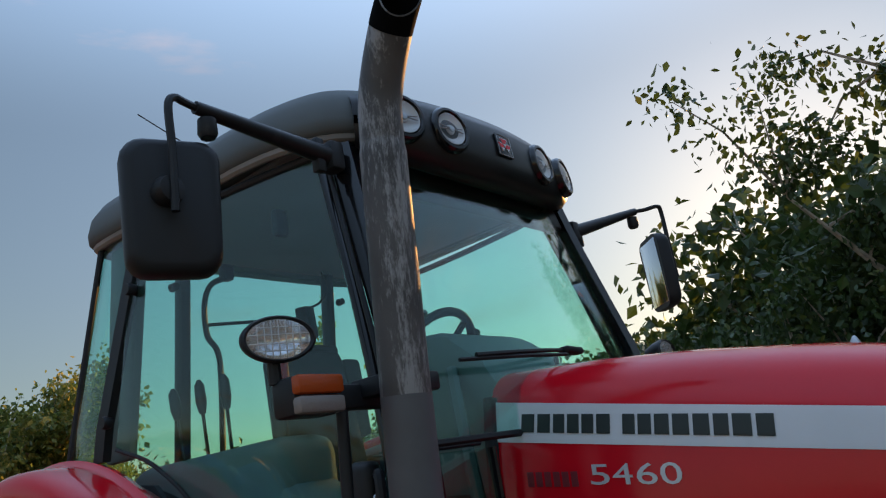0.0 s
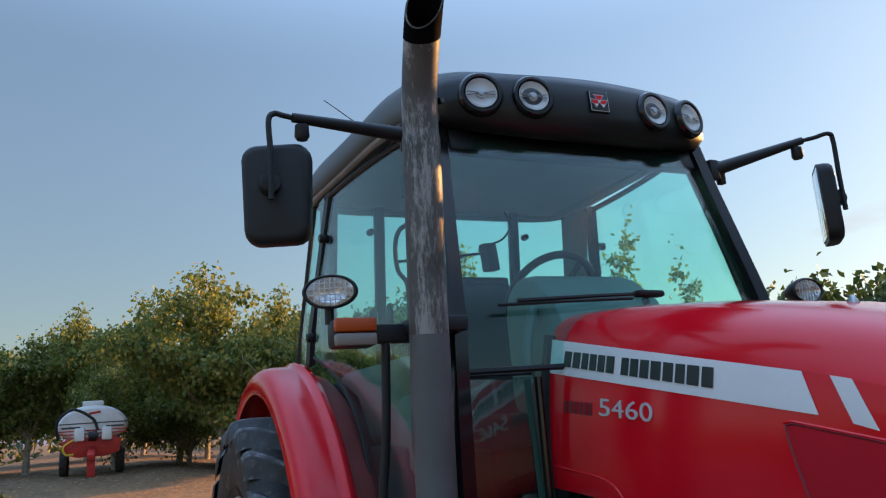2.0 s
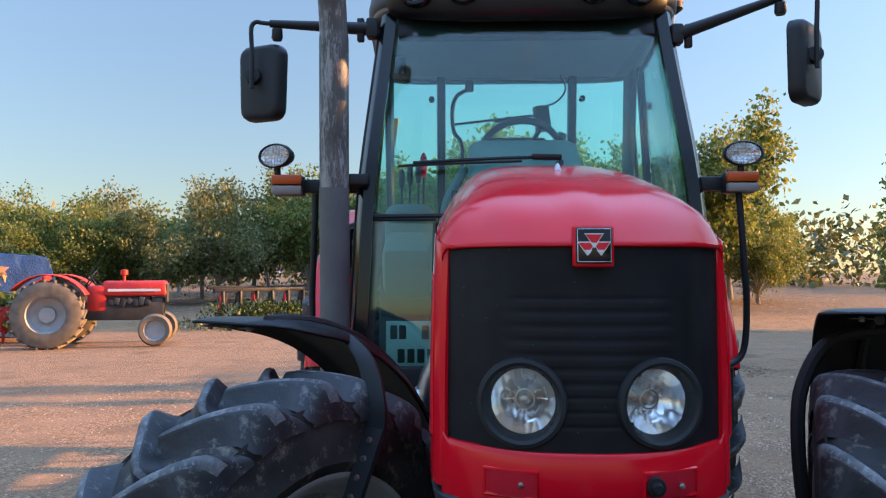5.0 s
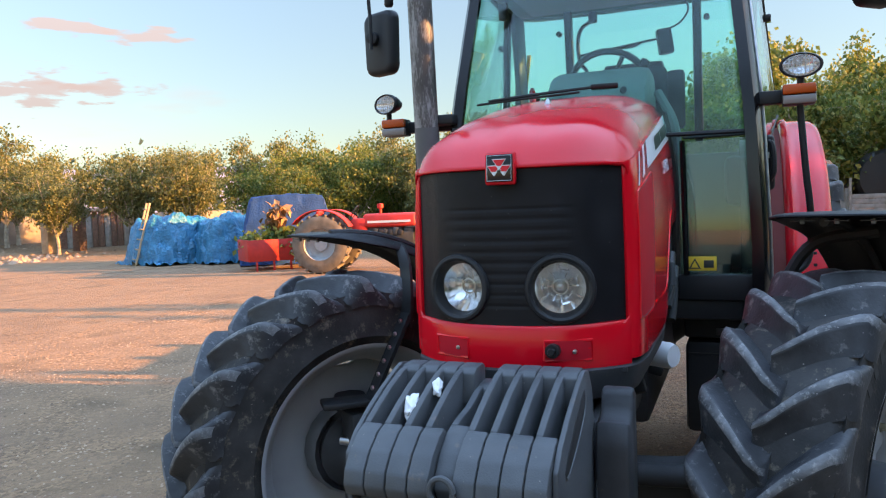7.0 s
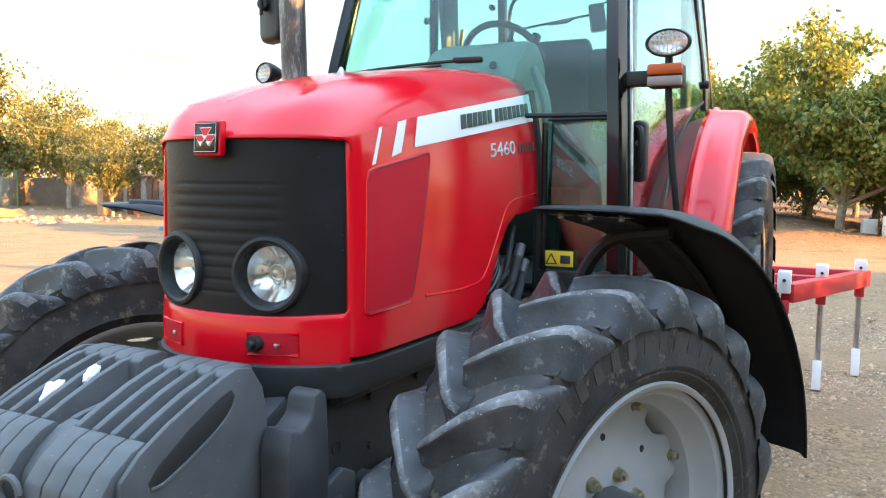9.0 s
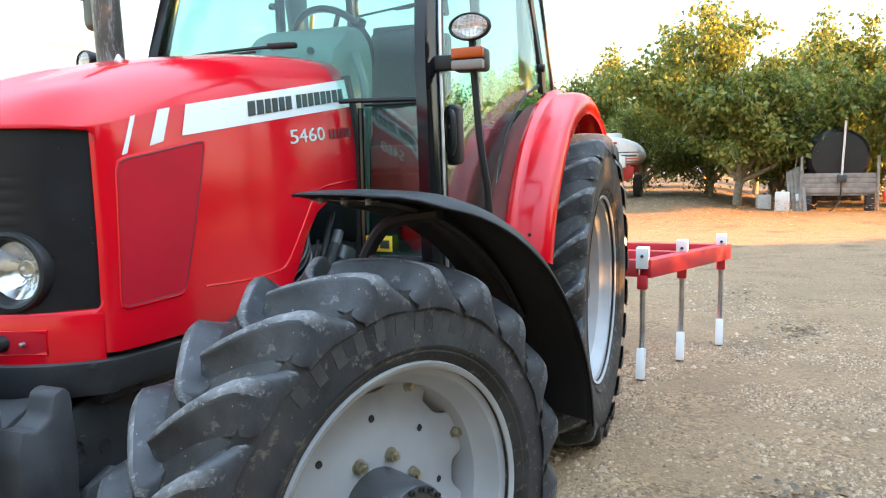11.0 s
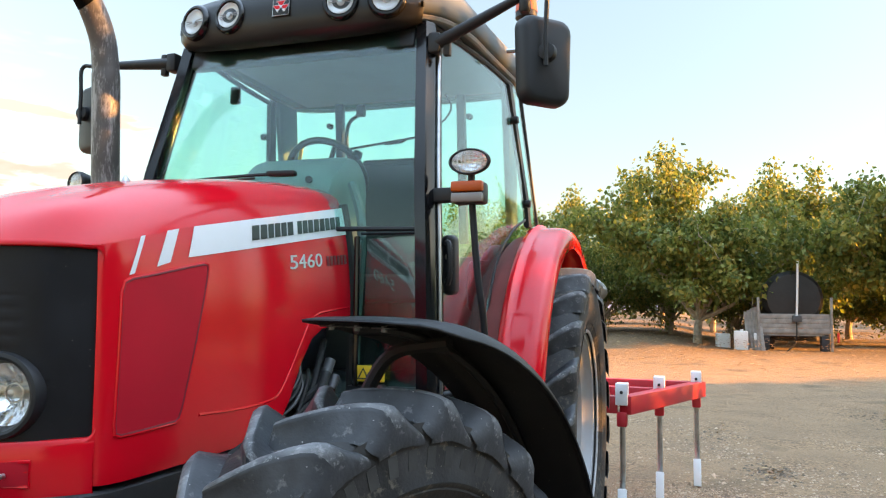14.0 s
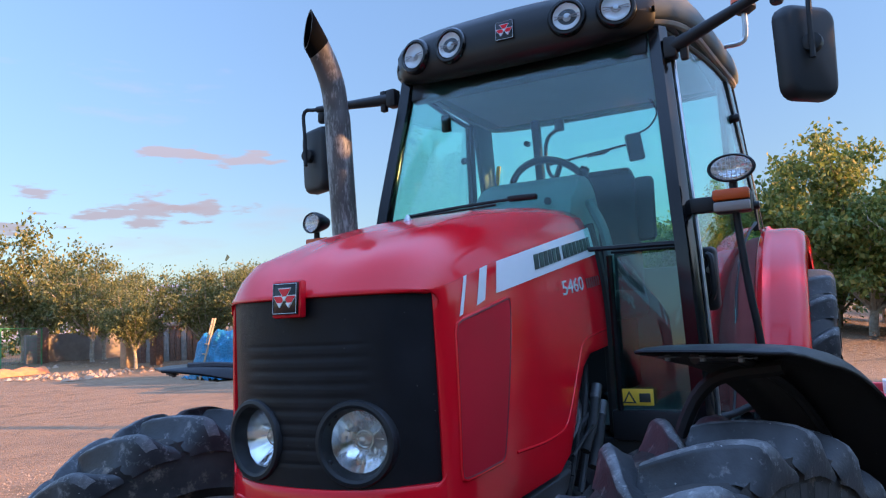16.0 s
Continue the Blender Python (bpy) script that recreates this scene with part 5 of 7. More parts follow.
# plates and stickers behind the lower glass
pl = part("registration_plate", box((0.008, 0.235, 0.20), (1.515, -0.462, 1.245), (0, 0, 0), 0.003), PLATE, tractor, "white registration plate with dark bars")
for z, spans in ((1.300, ((-0.10, -0.072), (-0.064, -0.036), (0.028, 0.056), (0.066, 0.094))), (1.205, ((-0.07, -0.042), (-0.03, -0.002), (0.01, 0.038), (0.05, 0.078)))):
    for a, b in spans:
        part("plate_bar", box((0.004, b - a, 0.055), (1.521, -0.462 + (a + b) / 2, z)), INK, pl)
st = part("warning_sticker", box((0.003, 0.118, 0.060), (1.60, 0.447, 1.217), (0, 0, 0), 0.001), YELLOW, tractor, "yellow warning sticker")
part("warning_triangle", slab([(0.394, 1.195), (0.444, 1.195), (0.419, 1.240)], "x", 1.6015, 1.6025), INK, st)
part("warning_triangle_inner", slab([(0.404, 1.200), (0.434, 1.200), (0.419, 1.229)], "x", 1.6023, 1.6032), YELLOW, st)
part("warning_sign", box((0.003, 0.040, 0.032), (1.6015, 0.475, 1.215), (0, 0, 0), 0.0008), INK, st)
for s in (1, -1):
    # dark bulkhead edge under the lower window
    part("window_foot", box((0.05, 0.34, 0.11), (1.58, s * 0.52, 1.115), bevel=0.01), BLACK, cab)
    part("window_edge", tube([(1.60, s * 0.385, 1.17), (1.585, s * 0.375, 1.74)], 0.012, seg=8), GLOSSBLACK, cab)
    # grey lining of the rear corner posts
    part("post_lining", slab([(0.16, 1.90), (0.24, 2.66), (0.46, 2.66), (0.32, 1.90)], "y", s * 0.665, s * 0.70, bevel=0.012), TRIM_IN, cab)
    part("fender_lining", grid([[(x, s * y, z) for y in (0.69, 0.62, 0.60)] for x, z in ((0.80, 1.10), (0.78, 1.34), (0.68, 1.58), (0.54, 1.74), (0.36, 1.80), (0.15, 1.82))]), BLACK, cab, solid=0.01)

# exhaust stack on the right
AX = [(1.628, -0.766, 1.05), (1.645, -0.766, 1.40), (1.665, -0.766, 1.80), (1.669, -0.766, 1.87)]
stack = part("exhaust", tube(AX, 0.058, seg=24), PIPE, tractor, "tall grey exhaust stack with scraped steel upper pipe")
up = curve([(1.668, -0.766, 1.86), (1.686, -0.765, 2.15), (1.702, -0.764, 2.42), (1.710, -0.766, 2.50), (1.722, -0.768, 2.575), (1.752, -0.772, 2.65), (1.800, -0.780, 2.730), (1.858, -0.790, 2.802)], 6)
way = (Vector(up[-1]) - Vector(up[-3])).normalized()
out = Vector((0.78, -0.62, -0.10))


def slashed(line, radius):
    """A pipe end whose mouth is cut upright: the upper side reaches on like a hood."""
    bm = tube(line, radius, seg=24, caps=False)
    bm.verts.index_update()
    rows = len(line)
    for v in bm.verts:
        k = v.index // 24
        fade = max(0.0, 1 - (rows - 1 - k) / 8.0)
        d = v.co - Vector(line[k])
        v.co += way * d.dot(out) * -fade * 0.65 / way.dot(out)
    return bm


pipe = part("upper_pipe", slashed(up, [0.055] * 14 + [0.052] * (len(up) - 14)), SHIELD, stack, "scraped bare steel pipe with slanted mouth", solid=0.004, sharp=60)
part("pipe_lining", slashed(up[-22:], 0.048), SOOT, pipe, "sooty inside of the pipe")
part("sooty_end", slashed(up[-7:], 0.0552), SOOT, pipe, "soot-blackened end of the pipe")
part("mouth", tube([Vector(up[-22]), Vector(up[-21])], 0.0475, seg=20), SOOT, pipe)
part("stack_clamp", box((0.13, 0.17, 0.045), (1.60, -0.72, 1.905), bevel=0.008), BLACK, stack)
sleeve_line = curve([(1.70, -0.40, 1.05), (1.72, -0.375, 1.14), (1.755, -0.335, 1.22), (1.79, -0.295, 1.31), (1.80, -0.27, 1.40)], 8)
rows, upw = [], Vector((0, 1, 0))
for k, q in enumerate(sleeve_line):
    d = (sleeve_line[min(k + 1, len(sleeve_line) - 1)] - sleeve_line[max(k - 1, 0)]).normalized()
    upw = (upw - d * upw.dot(d)).normalized()
    rows.append([q + (0.054 + 0.0035 * (-1) ** (k + j)) * (math.cos(a) * upw + math.sin(a) * d.cross(upw)) for j, a in enumerate(np.linspace(0, 2 * math.pi, 41)[:-1])])
part("heat_sleeve", grid(rows, close=True), FOIL, tractor, "silver embossed heat sleeve", sharp=20)
part("exhaust_elbow", tube(curve([(1.665, -0.755, 1.08), (1.67, -0.70, 0.98), (1.68, -0.55, 0.98), (1.70, -0.40, 1.08)], 5), 0.052, seg=16), FOIL, tractor)


# mirrors, indicators and work lamps on their arms
def mirror_shell():
    """A mirror housing: an upright shell with well rounded corners, narrower below."""
    ring = []
    for cy, cz, a0 in ((1, 1, 0), (-1, 1, 90), (-1, -1, 180), (1, -1, 270)):
        half = 0.110 if cz > 0 else 0.103
        for a in (0, 22, 45, 68, 90):
            q = radians(a0 + a)
            ring.append((cy * (half - 0.048) + 0.048 * math.cos(q), cz * 0.1145 + 0.048 * math.sin(q)))
    levels = ((-0.030, 0.99), (-0.027, 1.0), (0.0, 1.0), (0.018, 0.97), (0.028, 0.90), (0.032, 0.78))
    bm = grid([[(x, y * k, z * (1 - (1 - k) * 0.7)) for y, z in ring] for x, k in levels], close=True)
    bm.verts.ensure_lookup_table()
    n = len(ring)
    bm.faces.new([bm.verts[k] for k in range(n)])
    bm.faces.new([bm.verts[len(bm.verts) - n + k] for k in range(n)])
    return bm


def mirror(s, arm0, arm1, drop, centre, turn):
    m = part("mirror", moved(mirror_shell(), pose(*centre, 0, 0, turn)), BLACK, tractor, "black rear-view mirror on a long arm")
    part("mirror_glass", moved(box((0.004, 0.172, 0.285), (-0.0315, 0, 0), bevel=0.0015), pose(*centre, 0, 0, turn)), MIRROR, m)
    a0, a1 = Vector(arm0), Vector(arm1)
    part("mirror_arm", tube([a0, a0.lerp(a1, 0.12), a0.lerp(a1, 0.5), a1], [0.030, 0.027, 0.022, 0.016], seg=10), BLACK, m)
    part("arm_hinge", box((0.06, 0.05, 0.085), arm0, (0, 0, 0), 0.01), BLACK, m)
    part("arm_clamp", box((0.03, 0.03, 0.10), Vector(arm0) + Vector((0, s * 0.05, -0.005)), (0, 0, 0), 0.006), BLACK, m)
    part("arm_knob", lathe([(0.0001, 0.022), (0.022, 0.022), (0.024, -0.015), (0.018, -0.026), (0.0001, -0.026)], 14, pose(*(a0.lerp(a1, 0.93) + Vector((0, 0, -0.045))), 90)), BLACK, m)
    c = Vector(centre)
    hang = c + Vector((0.060, s * drop, 0.0))
    elbow = Vector((hang.x, hang.y, a1.z + 0.004))
    rod = curve([a1, a1.lerp(elbow, 0.45), elbow + Vector((-0.004, -s * 0.014, 0.0)), elbow + Vector((0, s * 0.004, -0.028)), Vector((hang.x, hang.y, c.z + 0.12)), Vector((hang.x, hang.y, c.z + 0.03)), Vector((hang.x, hang.y, c.z - 0.035))], 5)
    part("mirror_rod", tube(rod, 0.0095, seg=8), BLACK, m)
    part("mirror_ball", lathe([(0.0001, 0.03), (0.03, 0.025), (0.036, 0.0), (0.03, -0.02)], 16, pose(*(c + Vector((0.03, s * drop, 0.022))), 0, 0, -90)), BLACK, m)
    return m


mirror(1, (1.42, 0.630, 2.538), (1.53, 1.050, 2.664), 0.018, (1.560, 1.100, 2.375), 45)
mirror(-1, (1.41, -0.650, 2.578), (1.425, -1.085, 2.600), 0.030, (1.378, -1.128, 2.356), -22)


def lamp_arm(s, y_lamp, z):
    arm = part("lamp_arm", box((0.05, y_lamp - 0.66, 0.055), (1.545, s * (0.66 + y_lamp) / 2, z), (0, 0, 0), 0.008), BLACK, tractor, "black lamp bracket beside the cab pillar")
    ind = part("indicator", box((0.075, 0.125, 0.082), (1.572, s * (y_lamp + 0.05), z), (0, 0, 0), 0.012), BLACK, tractor, "amber and clear indicator lamp")
    part("amber_lens", box((0.03, 0.122, 0.040), (1.612, s * (y_lamp + 0.05), z + 0.020), (0, 0, 0), 0.008), AMBER, ind)
    part("clear_lens", box((0.03, 0.122, 0.036), (1.611, s * (y_lamp + 0.05), z - 0.021), (0, 0, 0), 0.008), CLEAR_DULL, ind)
    return arm


def oval_lamp(at, turn, arm):
    sq = pose(*at, 0, 0, turn) @ Matrix.Diagonal((1.0, 1.0, 0.62, 1))
    w = part("work_lamp", lathe([(0.0001, -0.07), (0.045, -0.062), (0.068, -0.03), (0.080, 0.0), (0.080, 0.012), (0.074, 0.018), (0.068, 0.012)], 36, sq), BLACK, tractor, "oval work lamp with a ribbed clear lens")
    part("reflector", lathe([(0.068, 0.010), (0.05, -0.01), (0.0001, -0.02)], 36, sq), REFLECTOR, w)
    for a in (-0.045, -0.03, -0.015, 0.0, 0.015, 0.03, 0.045):
        part("lens_rib", moved(box((0.002, 0.004, 2 * math.sqrt(0.066 ** 2 - a * a)), (a, 0.012, 0), (0, 0, 0), 0.0006), sq), CLEAR, w)
    for a in (-0.04, -0.015, 0.015, 0.04):
        part("lens_rib", moved(box((2 * math.sqrt(0.066 ** 2 - a * a), 0.004, 0.003), (0, 0.012, a), (0, 0, 0), 0.0006), sq), CLEAR, w)
    part("lens", lathe([(0.0001, 0.019), (0.04, 0.017), (0.068, 0.011)], 36, sq), LAMPGLASS, w)
    part("lamp_foot", tube([Vector(at) + Vector((-0.02, 0, -0.04)), Vector(at) + Vector((-0.02, 0, -0.09))], 0.014, seg=8), BLACK, w)


arm = lamp_arm(1, 0.775, 1.895)
oval_lamp((1.600, 0.832, 2.008), -90, arm)
part("hand_rail", tube(curve([(1.56, 0.83, 1.86), (1.55, 0.85, 1.60), (1.52, 0.87, 1.40), (1.50, 0.86, 1.22), (1.52, 0.78, 1.16), (1.56, 0.70, 1.14)], 5), 0.0135, seg=10), BLACK, arm)
arm = lamp_arm(-1, 0.915, 1.89)
oval_lamp((1.565, -1.020, 2.012), -112, arm)
part("hand_rail", tube(curve([(1.56, -0.86, 1.86), (1.55, -0.87, 1.60), (1.52, -0.88, 1.40), (1.50, -0.87, 1.22), (1.52, -0.78, 1.16), (1.56, -0.70, 1.14)], 5), 0.0135, seg=10), BLACK, arm)
for s in (1, -1):
    h = part("door_handle", box((0.085, 0.055, 0.235), (1.445, s * 0.712, 1.635), (0, 4, 0), 0.022, seg=3), BLACK, tractor, "black moulded door handle housing")
    part("handle_pull", tube(curve([(1.495, s * 0.712, 1.72), (1.515, s * 0.728, 1.70), (1.515, s * 0.732, 1.60), (1.495, s * 0.716, 1.56)], 5), 0.013, seg=8), BLACK, h)
    part("lock_button", lathe([(0.0001, 0.008), (0.012, 0.006), (0.014, 0.0)], 12, pose(1.485, s * 0.715, 1.665, 0, 0, -90)), STEEL, h)
# amber beacon
bc = part("beacon", lathe([(0.0001, 0.100), (0.038, 0.098), (0.048, 0.085), (0.056, 0.0)], 24, pose(0.63, 0.84, 2.955, 90) @ Matrix.Identity(4)), BEACON, tractor, "amber flashing beacon on a bent tube")
part("beacon_base", lathe([(0.054, 0.0), (0.056, -0.03), (0.03, -0.05), (0.0001, -0.05)], 24, pose(0.63, 0.84, 2.955, 90)), BLACK, bc)
part("beacon_tube", tube(curve([(0.63, 0.84, 2.92), (0.63, 0.84, 2.82), (0.63, 0.82, 2.77), (0.63, 0.74, 2.765)], 5), 0.013, seg=8), STEEL, bc)

# front weights: slotted plates
def weight_stack():
    """Hooked cast plates side by side: thick heads behind, thin sloping webs with gaps, a rounded lip in front."""
    n, y0 = 9, -0.226
    pitch = 0.466 / n
    for k in range(n):
        y = y0 + k * pitch
        low = 0.040 if k == 4 else 0.0
        back = 0.03 if k == 4 else 0.0
        lip = [(3.375 - back, 0.985), (3.395 - back, 1.004), (3.425 - back, 0.994), (3.470 - back, 0.962), (3.500 - back, 0.925), (3.508 - back, 0.893), (3.497 - back, 0.868), (3.465, 0.855), (3.10, 0.85), (3.10, 0.90), (3.30, 0.93)]
        w = part("weight", slab(lip, "y", y + 0.001, y + pitch - 0.001, bevel=0.006), CAST, tractor, "grey cast-iron front weight plate")
        # the web bows slightly upwards between head and lip
        web = [(3.10, 0.88), (3.10, 1.085 - low), (3.15, 1.090 - low), (3.20, 1.083 - low), (3.27, 1.060 - low), (3.34, 1.030 - low * 0.5), (3.395 - back, 1.004), (3.395 - back, 0.90)]
        part("weight_web", slab(web, "y", y + 0.001, y + 0.019, bevel=0.005), CAST, w)
        head = [(3.10, 1.00 - low), (3.10, 1.085 - low), (3.115, 1.093 - low), (3.165, 1.091 - low), (3.185, 1.080 - low), (3.19, 1.00 - low)]
        part("weight_top", slab(head, "y", y + 0.001, y + pitch - 0.001, bevel=0.005), CAST, w)
        foot = [(3.10, 0.50), (3.10, 0.855), (3.43, 0.855), (3.44, 0.82), (3.40, 0.76), (3.41, 0.70), (3.47, 0.65), (3.46, 0.60), (3.36, 0.54), (3.28, 0.50)]
        part("weight_foot", slab(foot, "y", y + 0.003, y + pitch - 0.003, bevel=0.008), CAST, w)
    end = [(3.07, 0.50), (3.07, 0.98), (3.085, 1.04), (3.12, 1.088), (3.165, 1.096), (3.21, 1.084), (3.28, 1.058), (3.35, 1.028), (3.42, 0.990), (3.465, 0.950), (3.47, 0.88), (3.44, 0.74), (3.40, 0.60), (3.28, 0.50)]
    for y in (-0.240, 0.2405):
        plate = part("weight", slab(end, "y", y, y + 0.0135, bevel=0.005), CAST, tractor, "grey cast-iron end weight plate")
    # long slot in the outer face: its shade is drawn as a thin black plate
    slot = [(3.185, 1.055), (3.175, 1.040), (3.185, 1.015), (3.22, 0.985), (3.30, 0.945), (3.37, 0.918), (3.40, 0.917), (3.405, 0.930), (3.38, 0.955), (3.30, 1.005), (3.22, 1.045)]
    part("weight_slot", slab(slot, "y", 0.253, 0.2555, bevel=0.001), BLACKMATT, plate, "slot drawn as a thin black plate, its shade in the colour")
    part("slot_lip", tube(curve([(x, 0.2545, z) for x, z in slot[1:7]], 4), 0.0045, seg=6), CAST, plate)
    part("weight_bolt", lathe([(0.0001, 0.03), (0.014, 0.03), (0.014, 0.012), (0.03, 0.012), (0.032, 0.0)], 12, pose(3.36, 0.252, 0.72)), CAST, plate)
    pin = part("hitch_pin", tube([(3.505, 0.0, 0.56), (3.505, 0.0, 0.84)], 0.016, seg=12), RUST, tractor, "hitch pin with a ring through the weight block")
    collar = part("pin_collar", lathe([(0.045, 0.02), (0.05, 0.0), (0.05, -0.035), (0.04, -0.05), (0.0001, -0.05), (0.0001, 0.02)], 8, pose(3.50, 0.015, 0.855, 90)), CAST, pin)
    ring = [(3.515, 0.015 + 0.027 * math.cos(a), 0.905 + 0.03 * math.sin(a)) for a in np.linspace(0, 2 * math.pi, 17)]
    part("pin_ring", tube(ring, 0.007, seg=8, caps=False), CAST, pin)


weight_stack()
for at, k, seed in (((3.32, -0.135, 1.025), 0.78, 3), ((3.25, -0.095, 1.058), 0.58, 9)):
    rag = bmesh.new()
    bmesh.ops.create_icosphere(rag, subdivisions=4, radius=0.040)
    for v in rag.verts:
        d = v.co.copy()
        v.co *= 0.9 + 0.35 * noise.noise(d * 38 + Vector((seed, 0, 0))) + 0.16 * noise.noise(d * 110)
        v.co = Vector((v.co.x * 1.35, v.co.y * 0.6, v.co.z * 0.7)) * k
    rag.transform(pose(*at, 0, 30, 15))
    tagged(part("crumpled_wipe", rag, WHITE, None, sharp=30), "crumpled white wipe stuck between the weights", "litter")

# rear cultivator hung on the lift arms
cult = thing("cultivator", "red chisel cultivator with silver clamps behind the tractor", "plough")
for s in (1, -1):
    for y0, y1 in ((1.17, 1.70), (0.40, 0.62)):
        beam = box((1.48, 0.09, 0.13), (0, 0, 0), bevel=0.008)
        part("side_beam", moved(beam, pose(-1.88, s * (y0 + y1) / 2, 0.80, 0, 0, -s * math.degrees(math.atan2(y1 - y0, 1.4)))), RED_DEEP, cult)
for x, y in ((-1.22, 1.12), (-1.88, 1.36), (-2.56, 1.66)):
    part("cross_beam", box((0.09, 2 * y, 0.12), (x, 0, 0.80), bevel=0.008), RED_DEEP, cult)
part("hitch_mast", slab([(-0.25, 0.5), (0.25, 0.5), (0.12, 1.25), (-0.12, 1.25)], "x", -1.18, -1.12), RED_DEEP, cult)
for x, ys in ((-1.22, (-1.12, -0.45, 0.45, 1.15)), (-1.88, (-1.38, 0.0, 0.9, 1.38)), (-2.52, (-1.66, -0.3, 0.6, 1.66))):
    for y in ys:
        t = part("tine", tube(curve([(x, y, 0.78), (x - 0.01, y, 0.55), (x - 0.02, y, 0.35), (x + 0.02, y, 0.20), (x + 0.06, y, 0.08)], 4), 0.020, seg=8), STEEL, cult, "bare steel tine with a bright point")
        part("point", box((0.05, 0.06, 0.22), (x + 0.052, y, 0.115), (0, -14, 0), 0.004), WHITE, t)
        cl = part("clamp", box((0.13, 0.085, 0.15), (x, y, 0.875), (0, 0, 0), 0.006), WHITE, t, "light grey clamp")
        part("clamp_bolt", lathe([(0.0001, 0.012), (0.012, 0.012), (0.013, 0)], 6, pose(x + 0.065, y, 0.89, 0, 0, -90)), CHASSIS, cl)
        part("tine_holder", box((0.10, 0.07, 0.10), (x, y, 0.70), (0, 0, 0), 0.008), RED_DEEP, t)
for s in (1, -1):
    part("lift_arm", tube([(-0.1, s * 0.35, 0.6), (-1.2, s * 0.42, 0.62)], 0.035, seg=8), CHASSIS, tractor)

# ---- ground: one sheet to the horizon, a low bank where the orchard begins ----
def bank(x, y):
    """Height of the ground: flat yard, gentle rise behind it."""
    h = 0.22 * max(0.0, min(1.0, (-15.0 - x) / 6.0))
    # a mound lifts the sprayer to the height that fits the camera's view
    side = max(0.0, 1.0 - (max(0.0, abs(y + 3.6) - 3.0) / 3.0) ** 2)
    return h + 0.36 * side * max(0.0, min(1.0, (-18.0 - x) / 3.5))


def ground_material():
    m = mat("gravel_and_dirt", (0.295, 0.174, 0.096), 0.95, var=0.22, scale=0.9, fine=60, bump=1.0, dist=0.03)
    n, l = m.node_tree.nodes, m.node_tree.links
    p = n["Principled BSDF"]
    base = p.inputs["Base Color"].links[0].from_socket
    co = n.new("ShaderNodeTexCoord")
    vor = n.new("ShaderNodeTexVoronoi")
    vor.inputs["Scale"].default_value = 42.0
    l.new(co.outputs["Object"], vor.inputs["Vector"])
    peb = n.new("ShaderNodeMix")
    peb.data_type, peb.blend_type = "RGBA", "MULTIPLY"
    patch, patchr = n.new("ShaderNodeTexNoise"), n.new("ShaderNodeMapRange")
    patch.inputs["Scale"].default_value, patch.inputs["Detail"].default_value = 1.7, 7.0
    l.new(co.outputs["Object"], patch.inputs["Vector"])
    patchr.inputs[1].default_value, patchr.inputs[2].default_value = 0.38, 0.62
    patchr.inputs[3].default_value, patchr.inputs[4].default_value = 0.12, 0.95
    l.new(patch.outputs[0], patchr.inputs[0])
    l.new(patchr.outputs[0], peb.inputs[0])
    bw = n.new("ShaderNodeValToRGB")
    bw.color_ramp.elements[0].color, bw.color_ramp.elements[1].color = (0.45, 0.42, 0.39, 1), (1.40, 1.38, 1.34, 1)
    sep = n.new("ShaderNodeSeparateColor")
    l.new(vor.outputs["Color"], sep.inputs[0])
    l.new(sep.outputs[0], bw.inputs[0])
    l.new(base, peb.inputs[6])
    l.new(bw.outputs[0], peb.inputs[7])
    # bare brown earth towards the orchard
    pos = n.new("ShaderNodeSeparateXYZ")
    l.new(co.outputs["Object"], pos.inputs[0])
    edge = n.new("ShaderNodeTexNoise")
    edge.inputs["Scale"].default_value = 0.45
    edge.inputs["Detail"].default_value = 5.0
    l.new(co.outputs["Object"], edge.inputs["Vector"])
    add = n.new("ShaderNodeMath")
    add.operation = "MULTIPLY_ADD"
    add.inputs[1].default_value = 5.0
    l.new(edge.outputs[0], add.inputs[0])
    l.new(pos.outputs[0], add.inputs[2])
    mr = n.new("ShaderNodeMapRange")
    mr.inputs[1].default_value, mr.inputs[2].default_value = -9.0, -14.0
    l.new(add.outputs[0], mr.inputs[0])
    earth = n.new("ShaderNodeValToRGB")
    earth.color_ramp.elements[0].color, earth.color_ramp.elements[1].color = (0.17, 0.090, 0.041, 1), (0.38, 0.222, 0.108, 1)
    en = n.new("ShaderNodeTexNoise")
    en.inputs["Scale"].default_value, en.inputs["Detail"].default_value = 6.0, 8.0
    l.new(co.outputs["Object"], en.inputs["Vector"])
    l.new(en.outputs[0], earth.inputs[0])
    mx = n.new("ShaderNodeMix")
    mx.data_type = "RGBA"
    l.new(mr.outputs[0], mx.inputs[0])
    l.new(peb.outputs[2], mx.inputs[6])
    l.new(earth.outputs[0], mx.inputs[7])
    # brown leaf litter under the trees
    lit = n.new("ShaderNodeMapRange")
    lit.inputs[1].default_value, lit.inputs[2].default_value, lit.inputs[4].default_value = -15.5, -18.5, 0.85
    l.new(add.outputs[0], lit.inputs[0])
    litter = n.new("ShaderNodeValToRGB")
    litter.color_ramp.elements[0].color, litter.color_ramp.elements[1].color = (0.045, 0.03, 0.018, 1), (0.26, 0.15, 0.075, 1)
    litter.color_ramp.elements[0].position, litter.color_ramp.elements[1].position = 0.36, 0.66
    ln = n.new("ShaderNodeTexNoise")
    ln.inputs["Scale"].default_value, ln.inputs["Detail"].default_value = 11.0, 8.0
    l.new(co.outputs["Object"], ln.inputs["Vector"])
    l.new(ln.outputs[0], litter.inputs[0])
